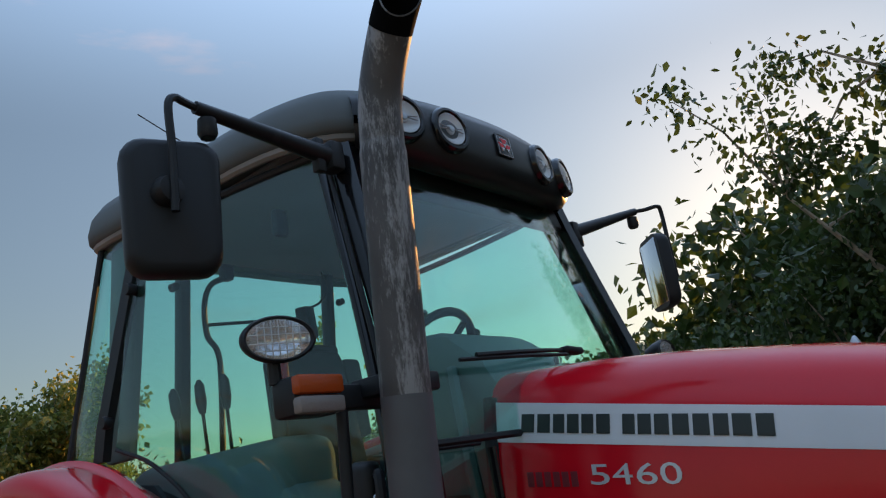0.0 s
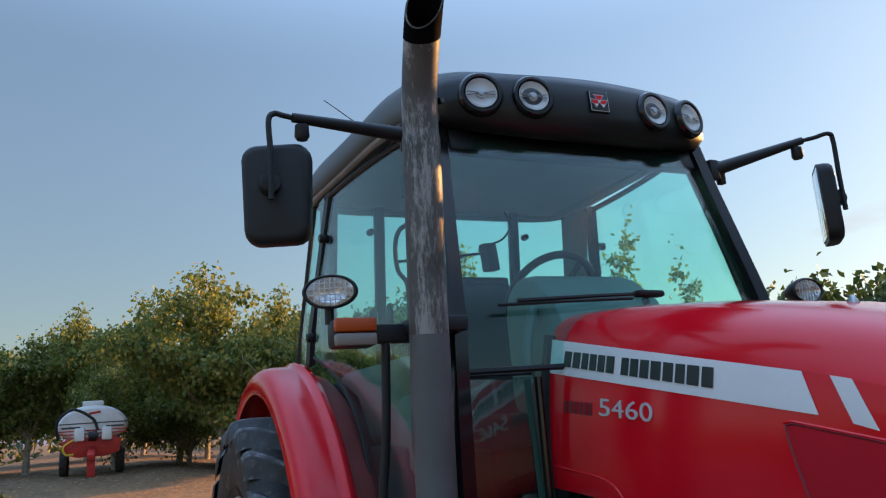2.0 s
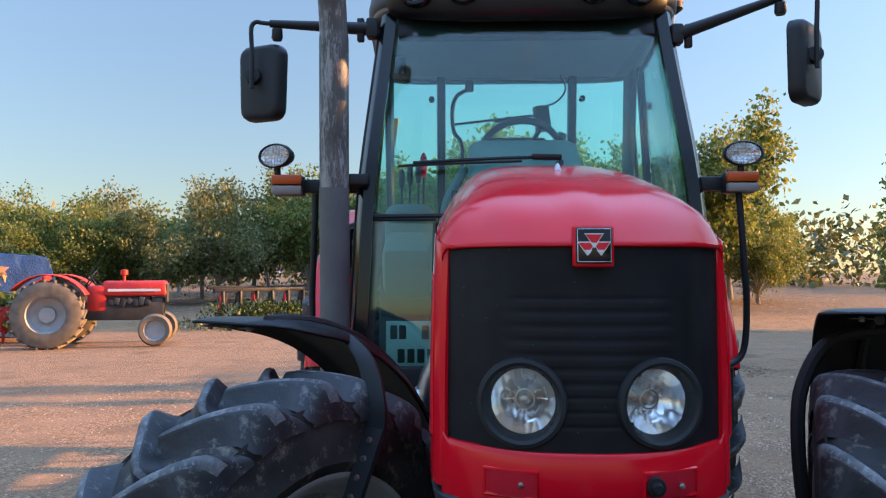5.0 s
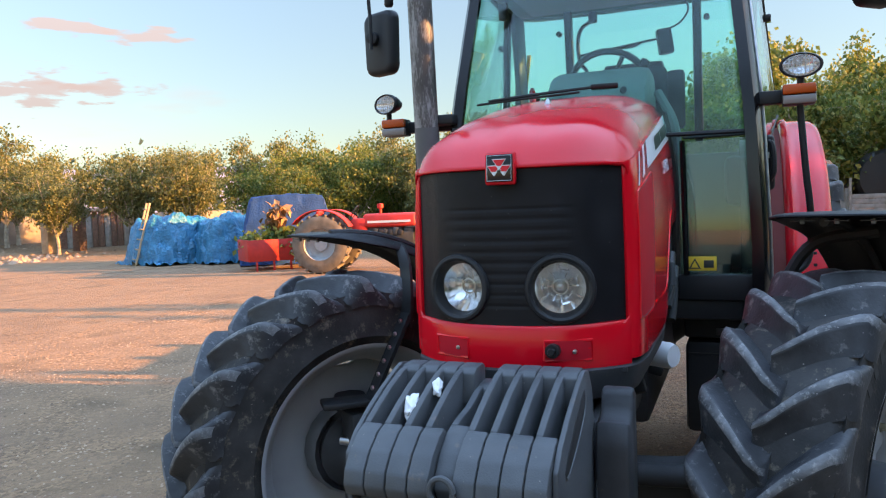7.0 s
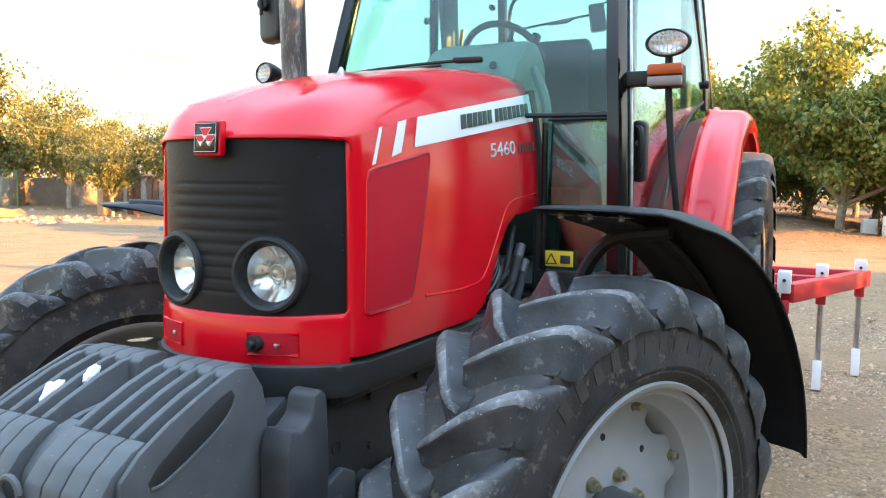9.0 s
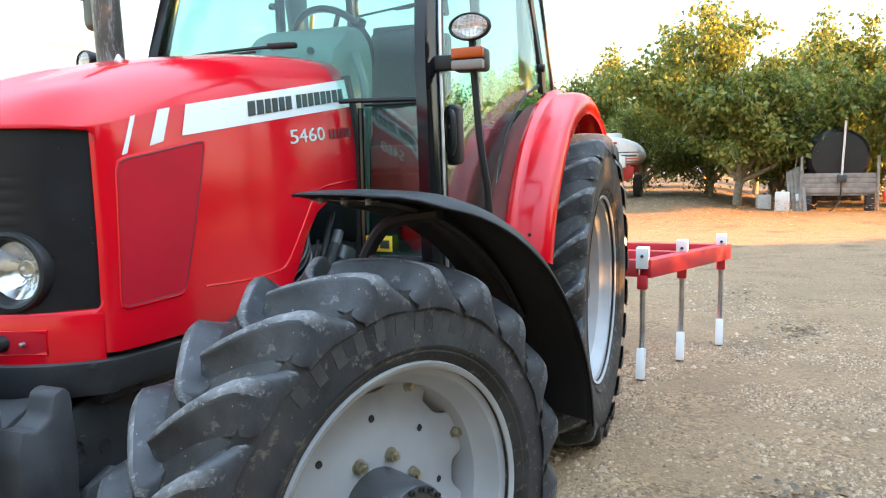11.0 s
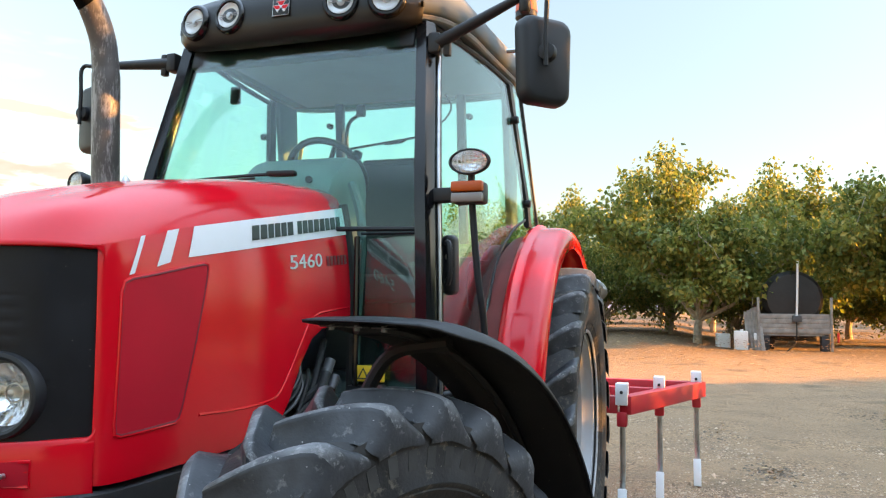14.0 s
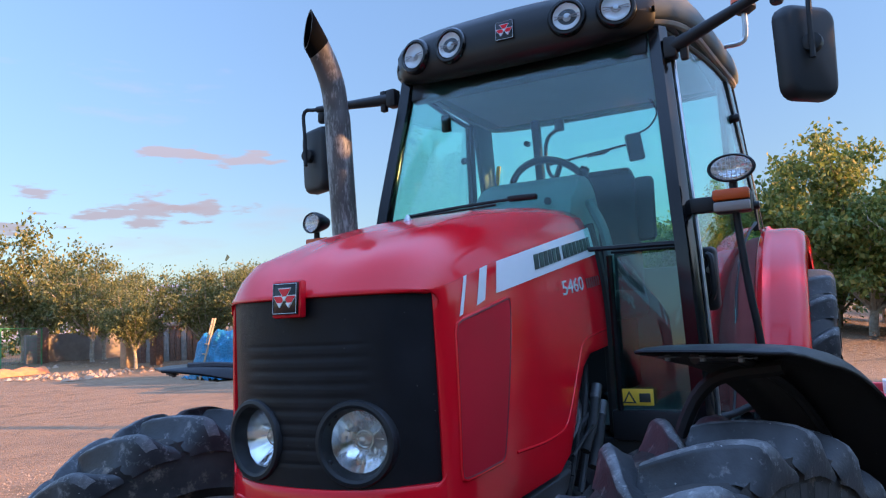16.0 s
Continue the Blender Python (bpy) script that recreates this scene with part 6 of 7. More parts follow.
    under = n.new("ShaderNodeMix")
    under.data_type = "RGBA"
    l.new(lit.outputs[0], under.inputs[0])
    l.new(mx.outputs[2], under.inputs[6])
    l.new(litter.outputs[0], under.inputs[7])
    # darker dried mud patches
    mud, mudr, mm = n.new("ShaderNodeTexNoise"), n.new("ShaderNodeValToRGB"), n.new("ShaderNodeMix")
    mud.inputs["Scale"].default_value, mud.inputs["Detail"].default_value = 0.9, 9.0
    l.new(co.outputs["Object"], mud.inputs["Vector"])
    mudr.color_ramp.elements[0].position, mudr.color_ramp.elements[1].position = 0.56, 0.70
    l.new(mud.outputs[0], mudr.inputs[0])
    mm.data_type = "RGBA"
    mm.inputs[7].default_value = (0.165, 0.100, 0.054, 1)
    l.new(mudr.outputs[0], mm.inputs[0])
    l.new(under.outputs[2], mm.inputs[6])
    l.new(mm.outputs[2], p.inputs["Base Color"])
    return m


near = list(np.arange(-36, 20.1, 1.0))
xs = [-900, -400, -200, -120, -80, -60, -48, -42] + near + [26, 36, 50, 80, 160, 400, 900]
ysg = [-900, -400, -200, -120, -80, -60, -48] + list(np.arange(-40, 20.1, 1.0)) + [26, 36, 60, 120, 300, 900]
rows = [[(x, y, bank(x, y) + (0.02 * noise.noise(Vector((x * 0.4, y * 0.4, 0))) if -36 < x < -3 else 0.0)) for y in ysg] for x in xs]
ground = part("ground", grid(rows), ground_material(), None, sharp=80)
tagged(ground, "pale gravel yard turning to bare brown earth under the trees", "ground", kind="structure")


def pebbles(name, spots, material, label):
    """Loose stones, each a bent lump of its own, joined as one."""
    verts, faces = [], []
    for x, y, z, r, a, q in spots:
        b = len(verts)
        ca, sa = math.cos(a), math.sin(a)
        for px, py, pz in ((1, 0, 0.1), (0.2, 0.9, 0), (-0.8, 0.45, 0.15), (-0.7, -0.6, 0), (0.3, -0.85, 0.1), (0.1, 0.05, q), (-0.25, -0.1, q * 0.95)):
            verts.append((x + r * (px * ca - py * sa), y + r * (px * sa + py * ca), z + r * pz))
        faces += [(b, b + 1, b + 5), (b + 1, b + 2, b + 6, b + 5), (b + 2, b + 3, b + 6), (b + 3, b + 4, b + 5, b + 6), (b + 4, b, b + 5)]
    me = bpy.data.meshes.new(name)
    me.from_pydata(verts, [], faces)
    me.materials.append(material)
    return tagged(new(name, me), label, "gravel", kind="stuff")


rs = np.random.RandomState(7)
spots = []
for k in range(40000):
    x, y = rs.uniform(-6.5, 3.2), rs.uniform(0.6, 6.4)
    if noise.noise(Vector((x * 0.9, y * 0.9, 3))) + rs.uniform(-0.3, 0.3) < 0.0:
        continue
    spots.append((x, y, -0.003, rs.uniform(0.005, 0.018) * (1 + (rs.rand() < 0.05)), rs.uniform(0, 6.3), rs.uniform(0.4, 0.9)))
for k in range(34000):
    # the patch beside the wheels that the walk passes nearest
    x, y = rs.uniform(-2.5, 2.4), rs.uniform(1.0, 3.4)
    if noise.noise(Vector((x * 1.6, y * 1.6, 8))) + rs.uniform(-0.25, 0.25) < 0.02:
        continue
    spots.append((x, y, -0.003, rs.uniform(0.005, 0.015), rs.uniform(0, 6.3), rs.uniform(0.6, 1.1)))
for k in range(26000):
    x, y = rs.uniform(-6, 4.5), rs.uniform(-7.5, 0.6)
    spots.append((x, y, -0.003, rs.uniform(0.005, 0.016), rs.uniform(0, 6.3), rs.uniform(0.4, 0.9)))
pebbles("gravel", spots, STONE, "loose pale limestone gravel on the yard")


# ---- trees ----
def leaf_cloud(name, centres, count, size, spread, rs, hang=0.5, fine=False):
    """Leaves as small folded blades, strewn round the twig ends."""
    c = np.array(centres)
    pick = c[rs.randint(0, len(c), count)]
    at = pick + rs.normal(0, 1, (count, 3)) * spread * np.array([1, 1, 0.75])
    d = rs.normal(0, 1, (count, 3))
    d[:, 2] -= hang * 2
    d /= np.linalg.norm(d, axis=1)[:, None]
    side = np.cross(d, rs.normal(0, 1, (count, 3)))
    side /= np.linalg.norm(side, axis=1)[:, None]
    up = np.cross(side, d)
    ln = size * rs.uniform(0.65, 1.35, (count, 1))
    w = ln * 0.30
    if not fine:
        # far leaves: two folded halves
        v = np.stack([at, at + d * ln * 0.45 + side * w * 1.1 + up * ln * 0.1, at + d * ln, at + d * ln * 0.45 - side * w * 1.1 + up * ln * 0.1], axis=1)
        b = (np.arange(count) * 4)[:, None]
        f = np.concatenate([b + np.array([[0, 1, 2]]), b + np.array([[0, 2, 3]])])
        me = bpy.data.meshes.new(name)
        me.from_pydata(v.reshape(-1, 3).tolist(), [], f.tolist())
        return me
    v = np.empty((count, 6, 3))
    v[:, 0] = at
    v[:, 1] = at + d * ln * 0.40 + side * w + up * ln * 0.08
    v[:, 2] = at + d * ln
    v[:, 3] = at + d * ln * 0.40 - side * w + up * ln * 0.08
    v[:, 4] = at + d * ln * 0.75 + side * w * 0.6
    v[:, 5] = at + d * ln * 0.75 - side * w * 0.6
    b = (np.arange(count) * 6)[:, None]
    f = np.concatenate([b + np.array([[0, 1, 4, 2]]), b + np.array([[0, 2, 5, 3]])])
    me = bpy.data.meshes.new(name)
    me.from_pydata(v.reshape(-1, 3).tolist(), [], f.tolist())
    return me


def tree(name, label, height, spread, stem, seed, leaves, leaf, material, limbs=7, low=0.28, clump=0.28, at=(0, 0, 0), lean=0.0, shoots=0, fine=False, clear=0.0):
    """A tapered trunk that forks into limbs and twigs, and a ragged crown of single leaves."""
    rs = np.random.RandomState(seed)
    ob = thing(name, label, "tree", at)
    wood = bmesh.new()
    fork = height * low
    tube(curve([(0, 0, -0.1), (stem * 0.5, 0, fork * 0.5), (stem * 0.3 + lean, stem * 0.4, fork)], 3), [stem * 1.25] + [stem] * 2 + [stem * 0.9] * 3 + [stem * 0.8], wood, 9)
    ends = []
    for k in range(limbs):
        a = 2 * math.pi * (k + rs.uniform(-0.3, 0.3)) / limbs
        out = spread * rs.uniform(0.35, 0.95)
        top = height * rs.uniform(0.45, 1.0) - 0.25 * out
        p0 = Vector((stem * 0.3 + lean, stem * 0.4, fork))
        p2 = Vector((lean + out * math.cos(a), out * math.sin(a), top))
        p1 = p0.lerp(p2, 0.5) + Vector((0, 0, -0.10 * height * rs.rand() + 0.06 * height))
        line = curve([p0, p1, p2], 4)
        tube(line, [stem * 0.62 * (1 - 0.85 * i / (len(line) - 1)) for i in range(len(line))], wood, 6)
        for t in range(9):
            s = line[rs.randint(3, len(line))]
            d = Vector((rs.normal(), rs.normal(), rs.normal() * 0.6 + 0.2)).normalized() * spread * rs.uniform(0.18, 0.50)
            e = s + d
            tube([s, s.lerp(e, 0.5) + Vector((0, 0, 0.06 * spread)), e], [stem * 0.14, stem * 0.09, stem * 0.03], wood, 4, caps=False)
            for q in (0.35, 0.6, 0.8, 1.0, 1.08):
                ends.append(s.lerp(e, q))
        ends += line[-5:]
        # upright young shoots above the limb
        for t in range(shoots):
            s = line[rs.randint(len(line) - 5, len(line))]
            e = s + Vector((rs.normal() * 0.05, rs.normal() * 0.05, 1)) * height * rs.uniform(0.08, 0.26)
            tube([s, s.lerp(e, 0.5), e], [stem * 0.12, stem * 0.08, stem * 0.03], wood, 4, caps=False)
            for q in np.linspace(0.1, 1.0, 7):
                ends.append(s.lerp(e, q))
    part("trunk", wood, BARK, ob)
    ends = [e for e in ends if e.z > clear]
    me = leaf_cloud("crown", [tuple(e) for e in ends], leaves, leaf, clump, rs, fine=fine)
    me.materials.append(material)
    cr = new("crown", me)
    cr.parent = ob
    tagged(cr, kind="stuff")
    return ob


WALNUT = "green orchard tree with yellowing leaves and a forked grey trunk"
AUTUMN = "slim orchard tree with thinning yellow-green autumn leaves"
t1 = tree("orchard_tree", WALNUT, 7.0, 3.5, 0.15, 3, 26000, 0.185, LEAF_FAR, limbs=11, low=0.13, clump=0.27, at=(-22.9, 1.95, 0.2), shoots=2, clear=1.75)
t2 = tree("orchard_tree", WALNUT, 6.4, 3.4, 0.15, 11, 25000, 0.18, LEAF_FAR, limbs=10, low=0.24, clump=0.26, at=(-22.3, 8.3, 0.22), shoots=2, clear=1.6)
t3 = tree("orchard_tree", AUTUMN, 3.7, 1.6, 0.08, 21, 9500, 0.10, LEAF_AUTUMN, limbs=9, low=0.22, clump=0.17, at=(-19, -20, 0.2), shoots=3)
t4 = tree("orchard_tree", WALNUT, 4.0, 2.1, 0.10, 31, 15000, 0.115, LEAF_FAR, limbs=10, low=0.12, clump=0.22, at=(-26.5, -14, 0.2), shoots=3)
t5 = tree("orchard_tree", AUTUMN, 5.3, 2.5, 0.11, 51, 8500, 0.17, LEAF_AUTUMN, limbs=9, low=0.2, clump=0.28, at=(-30, -10, 0.2), shoots=2)
rt = random.Random(9)


def plant(src, x, y, scale=1.0, turn=None):
    m = pose(x, y, bank(x, y), 0, 0, rt.uniform(0, 360) if turn is None else turn)
    c = copy_thing(src, m)
    c.scale = (scale, scale, scale * rt.uniform(0.92, 1.08))
    return c


for x, y, src, sc in (
    (-27.5, 5.5, t1, 0.95), (-29.5, 0.8, t1, 0.9), (-32, 3.5, t2, 1.05), (-33, 8.5, t1, 1.0), (-31, 12.5, t2, 0.9), 
    (-28.6, -4.6, t2, 0.85), (-33, -7.5, t2, 0.9), (-29.5, -7.2, t4, 1.3), (-35.5, -12.5, t5, 1.0), (-31.5, -13.0, t5, 0.95), (-39, -17.0, t5, 1.1), (-41, -3.0, t1, 0.95), (-40, 3.0, t2, 1.0), (-43, -10, t5, 1.1),
    (-26.5, -10.5, t5, 0.85), (-25.0, -12.4, t5, 0.75), (-24.0, -15.5, t4, 0.95), (-24.5, -18.5, t4, 1.05), (-21.8, -17.6, t4, 0.9), (-20.5, -21.5, t3, 1.0), (-18.5, -22.5, t3, 1.05), (-22.5, -23.5, t3, 1.15), (-17.0, -25.0, t3, 0.95),
    (-26, -22, t3, 1.2), (-29, -19, t4, 1.2), (-20.6, -32.6, t3, 1.4), (-19.5, -28.5, t3, 1.15), (-21.0, -39.0, t5, 1.25), (-25.5, -39.5, t5, 1.2), (-22.8, -34.6, t3, 1.35), (-24.5, -28, t3, 1.2),
    (-26.5, -1.6, t4, 0.9), (-27.2, 1.0, t4, 1.0), (-27.6, 3.6, t4, 0.95), (-26.6, 6.4, t4, 0.85), (-27.4, 9.3, t4, 1.0), (-26.4, 12.0, t4, 0.9), (-45, -22, t5, 1.2), (-36, -26, t5, 1.0), (-30, -30, t3, 1.3), (-46, 10, t1, 1.1), (-48, 0, t2, 1.1), (-28, -16, t4, 1.15),
):
    plant(src, x, y, sc)

# the dark tree on the sunny side of the yard; its neighbours are added, mostly unseen, to shade the tractor
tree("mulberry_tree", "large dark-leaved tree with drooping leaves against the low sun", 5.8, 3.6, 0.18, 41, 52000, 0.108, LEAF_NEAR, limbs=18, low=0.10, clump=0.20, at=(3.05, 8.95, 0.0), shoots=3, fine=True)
m2 = tree("mulberry_tree", "dark-leaved tree added along the sunny side, mostly out of view, for its shade", 5.0, 3.2, 0.16, 43, 11500, 0.22, LEAF_NEAR, limbs=13, low=0.10, clump=0.32, at=(5.6, 9.2, 0.0))
for x, y, sc in ((9.0, 8.6, 1.05), (12.5, 9.4, 1.05), (6.5, 13.5, 1.1), (1.0, 13.5, 1.3), (16.5, 10, 1.1), (-1.2, 12.8, 0.9), (3.2, 12.2, 1.25), (-3.6, 14.2, 0.75)):
    c = copy_thing(m2, pose(x, y, 0, 0, 0, rt.uniform(0, 360)))
    c.scale = (sc, sc, sc)
s1 = tree("poplar_sapling", "slender upright young tree behind the cab", 4.9, 0.34, 0.035, 61, 1150, 0.11, LEAF_FAR, limbs=4, low=0.2, clump=0.10, at=(-7.4, 7.0, 0.0), shoots=1)
for x, y, sc in ((-6.6, 7.57, 0.84), (-7.8, 6.85, 0.8), (-5.2, 9.3, 0.62), (-4.4, 10.2, 0.55)):
    copy_thing(s1, pose(x, y, 0, 0, 0, 40 * x)).scale = (sc, sc, sc)
# dense bushes under the sunny-side trees; the left ones and both hedge rows are added to block the sun
for x, y, sc in ((0.2, 8.6, 0.6), (1.2, 7.6, 0.54), (2.6, 8.0, 0.6), (4.0, 8.2, 0.66), (5.4, 8.0, 0.6), (-1.2, 9.8, 0.56), (-2.4, 9.6, 0.60), (-4.2, 10.2, 0.58), (-6.2, 11.5, 0.6), (-8.0, 12.8, 0.62)):
    copy_thing(m2, pose(x, y, -0.3, 0, 0, rt.uniform(0, 360))).scale = (sc * 1.2, sc * 1.2, sc)
for k in range(9):
    copy_thing(m2, pose(-13.6 + 1.7 * k, 15.0 + rt.uniform(-0.7, 0.7), -0.3, 0, 0, rt.uniform(0, 360))).scale = (0.8, 0.8, 0.8)
for k in range(9):
    copy_thing(m2, pose(-11.5 + 2.6 * k, 18.0 + rt.uniform(-0.8, 0.8), -0.2, 0, 0, rt.uniform(0, 360))).scale = (1.1, 1.1, 1.08)
# far woods that close the horizon
rs = np.random.RandomState(77)
far = []
for k in range(900):
    az = rs.uniform(radians(75), radians(285))
    d = rs.uniform(62, 95)
    far.append((d * math.cos(az), d * math.sin(az), rs.uniform(0.2, 5.6)))
wm = leaf_cloud("far_woods", far, 26000, 0.75, 1.5, rs, 0.2)
wm.materials.append(LEAF_WOOD)
tagged(new("far_woods", wm), "distant orchard woods closing the horizon", "woods", kind="stuff")

# low hills on the horizon, the haze before them put into their colour
ridge = []
for a in np.linspace(radians(170), radians(275), 90):
    h = 62 + 16 * noise.noise(Vector((a * 9, 3, 0))) + 7 * noise.noise(Vector((a * 31, 5, 0)))
    fall = min(1.0, (a - radians(170)) / 0.15, (radians(275) - a) / 0.15)
    ridge.append([(900 * math.cos(a), 900 * math.sin(a), -2), (960 * math.cos(a), 960 * math.sin(a), h * 0.6 * fall), (1020 * math.cos(a), 1020 * math.sin(a), h * fall), (1150 * math.cos(a), 1150 * math.sin(a), -2)])
hills = part("backdrop", grid(ridge), mat("hazy_hill", (0.30, 0.28, 0.33), 1.0, var=0.08, scale=0.01, fine=0.05, bump=0.0), None, sharp=80)
tagged(hills, "low hills far off behind the trees, mauve haze put into their colour", "hills", kind="structure")

# ---- things about the yard ----
# sprayer with a white and red tank
spr = thing("orchard_sprayer", "trailed orchard sprayer with white tank and red frame under the trees", "sprayer", (-22.6, -2.25, 0.56))
rows = []
for x in (-2.3, -2.2, -1.9, -0.2, 0.05, 0.12):
    k = {-2.3: 0.7, -2.2: 0.9, 0.05: 0.93, 0.12: 0.8}.get(x, 1.0)
    rows.append([(x, 1.02 * k * math.cos(a), 1.52 + 0.66 * k * math.sin(a) * (1.0 if math.sin(a) > 0 else 0.7)) for a in np.linspace(0, 2 * math.pi, 41)[:-1]])
bm = grid(rows, close=True)
bm.faces.new([v for v in list(bm.verts)[-40:]])
part("tank", bm, TANKWHITE, spr, "white plastic tank")
part("tank_lid", box((0.5, 0.62, 0.18), (-0.4, 0, 2.22), bevel=0.04), TANKWHITE, spr)
for z in (1.30, 1.40, 1.62):
    part("tank_band", box((0.015, 1.96 if z < 1.5 else 1.98, 0.035), (0.125, 0, z)), RED_FAR if z < 1.5 else HUB, spr)
part("emblem_bar", box((0.012, 0.34, 0.07), (0.13, 0.06, 1.93), (8, 0, 0)), RED_FAR, spr)
for y in (-0.6, 0.65):
    part("lettering_bar", box((0.012, 0.52, 0.06), (0.128, y, 1.50)), HUB, spr)
part("frame", box((2.4, 1.5, 0.28), (-1.0, 0, 1.05), bevel=0.05), RED_FAR, spr)
part("front_apron", slab([(-0.85, 1.12), (0.85, 1.12), (0.78, 0.72), (0.4, 0.60), (-0.4, 0.60), (-0.78, 0.72)], "x", 0.14, 0.22, bevel=0.02), RED_FAR, spr)
part("drawbar", box((0.9, 0.22, 0.2), (0.5, 0.0, 0.72), (0, 18, 0), 0.03), RED_FAR, spr)
part("stand", box((0.14, 0.24, 0.6), (0.6, 0.0, 0.32), (0, 0, 0), 0.02), RED_FAR, spr)
for y in (-0.35, 0.42):
    part("side_canister", box((0.24, 0.30, 0.40), (0.32, y, 1.28), bevel=0.05), TANKWHITE, spr)
part("pump", lathe([(0.0001, -0.14), (0.14, -0.14), (0.15, 0.1), (0.0001, 0.14)], 16, pose(0.34, 0.04, 1.22)), BLACK, spr)
part("hose", tube(curve([(0.1, -0.95, 1.15), (0.22, -0.98, 1.7), (0.25, -0.55, 2.05), (0.3, 0.0, 1.75), (0.36, 0.16, 1.4)], 6), 0.045, seg=8), BLACKMATT, spr)
part("yellow_hose", tube(curve([(0.2, -0.5, 1.15), (0.3, -0.78, 0.95), (0.3, -0.72, 0.72), (0.3, -0.5, 0.7)], 5), 0.03, seg=6), YELLOW, spr)
for y in (-0.82, 0.82):
    w = part("wheel", lathe([(0.2, -0.12), (0.36, -0.13), (0.42, -0.09), (0.43, 0.0), (0.42, 0.09), (0.36, 0.13), (0.2, 0.12)], 28, pose(-1.1, y, 0.42)), TYRE, spr)
    part("wheel_rim", lathe([(0.2, 0.08), (0.19, -0.08), (0.1, -0.02), (0.0001, 0.0)], 20, pose(-1.1, y, 0.42)), RIM_IN, w)

# black water tank in a plank trailer
tt = thing("tank_trailer", "black round water tank in a grey plank trailer", "trailer", (-21.6, 4.82, 0.2), 4)
part("tank", moved(lathe([(0.0001, 1.32), (0.78, 1.30), (0.88, 1.2), (0.92, 1.0), (0.92, -1.2), (0.78, -1.32), (0.0001, -1.34)], 40), pose(-1.2, 0, 1.66, 0, 0, -90) @ Matrix.Diagonal((1, 1, 0.98, 1))), TANKBLACK, tt, "black plastic tank")
for k in range(4):
    part("plank", box((0.04, 2.08, 0.148), (0.12, 0, 0.64 + 0.154 * k), (0, 0, 0), 0.006), WOOD, tt)
for y in (-1.06, 1.06):
    for k in range(4):
        part("plank", box((2.5, 0.04, 0.148), (-1.15, y, 0.64 + 0.154 * k), (0, 0, 0), 0.006), WOOD, tt)
    part("stake", box((0.08, 0.07, 1.7), (0.17, y, 0.85), (0, 0, 0), 0.01), WOOD, tt)
for y in (-0.85, 0.9):
    part("prop", box((0.3, 0.24, 0.62), (-0.05, y, 0.25), (0, 0, 0), 0.02), CHASSIS, tt)
part("floor", box((2.5, 2.0, 0.08), (-1.15, 0, 0.53)), WOOD, tt)
part("axle", box((0.3, 1.7, 0.2), (-1.0, 0, 0.40), bevel=0.02), CHASSIS, tt)
part("pole", tube([(0.2, 0.06, 1.05), (0.22, 0.12, 2.85)], 0.035, seg=8), WHITE, tt, "white upright pipe")
part("switch_box", box((0.12, 0.26, 0.20), (0.22, 0.06, 1.02), (0, 0, 0), 0.02), HUB, tt)
part("hose", tube(curve([(0.24, 0.04, 0.95), (0.3, 0.02, 0.5), (0.36, -0.12, 0.15), (0.45, -0.6, -0.13), (0.4, -1.3, -0.14)], 6), 0.022, seg=6), BLACKMATT, tt)
part("wheel", lathe([(0.15, -0.1), (0.33, -0.1), (0.36, 0.0), (0.33, 0.1), (0.15, 0.1)], 24, pose(-0.7, -0.6, 0.30)), TYRE, tt)
part("tail_lamp", box((0.05, 0.06, 0.3), (0.16, 1.24, 0.45), (0, 0, 0), 0.01), RED_FAR, tt)


def canister(name, label, at, size, lid):
    c = thing(name, label, "canister", at, rt.uniform(-20, 20))
    part("body", box(size, (0, 0, size[2] / 2), bevel=0.04, seg=3), TANKWHITE, c)
    part("cap", lathe([(0.0001, 0.05), (0.05, 0.05), (0.055, 0.0)], 14, pose(0.04, 0.02, size[2], 90)), lid, c)


canister("bucket", "white plastic bucket with a dark lid on the ground", (-22.3, 2.75, 0.2), (0.36, 0.42, 0.50), HUB)
canister("jerrycan", "white plastic jerrycan on the ground", (-21.3, 3.25, 0.2), (0.34, 0.42, 0.62), TANKWHITE)
canister("jerrycan", "white plastic jerrycan beside the trailer", (-21.5, 3.75, 0.2), (0.30, 0.30, 0.55), TANKWHITE)
for k in range(5):
    b = thing("plank", "old board leaning on the trailer", "plank", (-21.3, 3.45 + 0.1 * k, 0.2), 0)
    part("board", box((0.05, 0.10, 1.25 + 0.12 * k), (0.05 * k - 0.25, 0, 0.62), (4, -14 - 2 * k, 0), 0.008), WOOD, b)


# cultivator frame standing under the orchard edge
har = thing("row_cultivator", "black row cultivator with red spring units on the grass edge", "cultivator", (-16.5, -5.7, 0.1), 138)
part("beam", box((3.6, 0.12, 0.12), (0, 0, 0.95), bevel=0.01), BLACK, har)
part("beam", box((3.6, 0.08, 0.08), (0, 0.35, 1.02), bevel=0.01), BLACK, har)
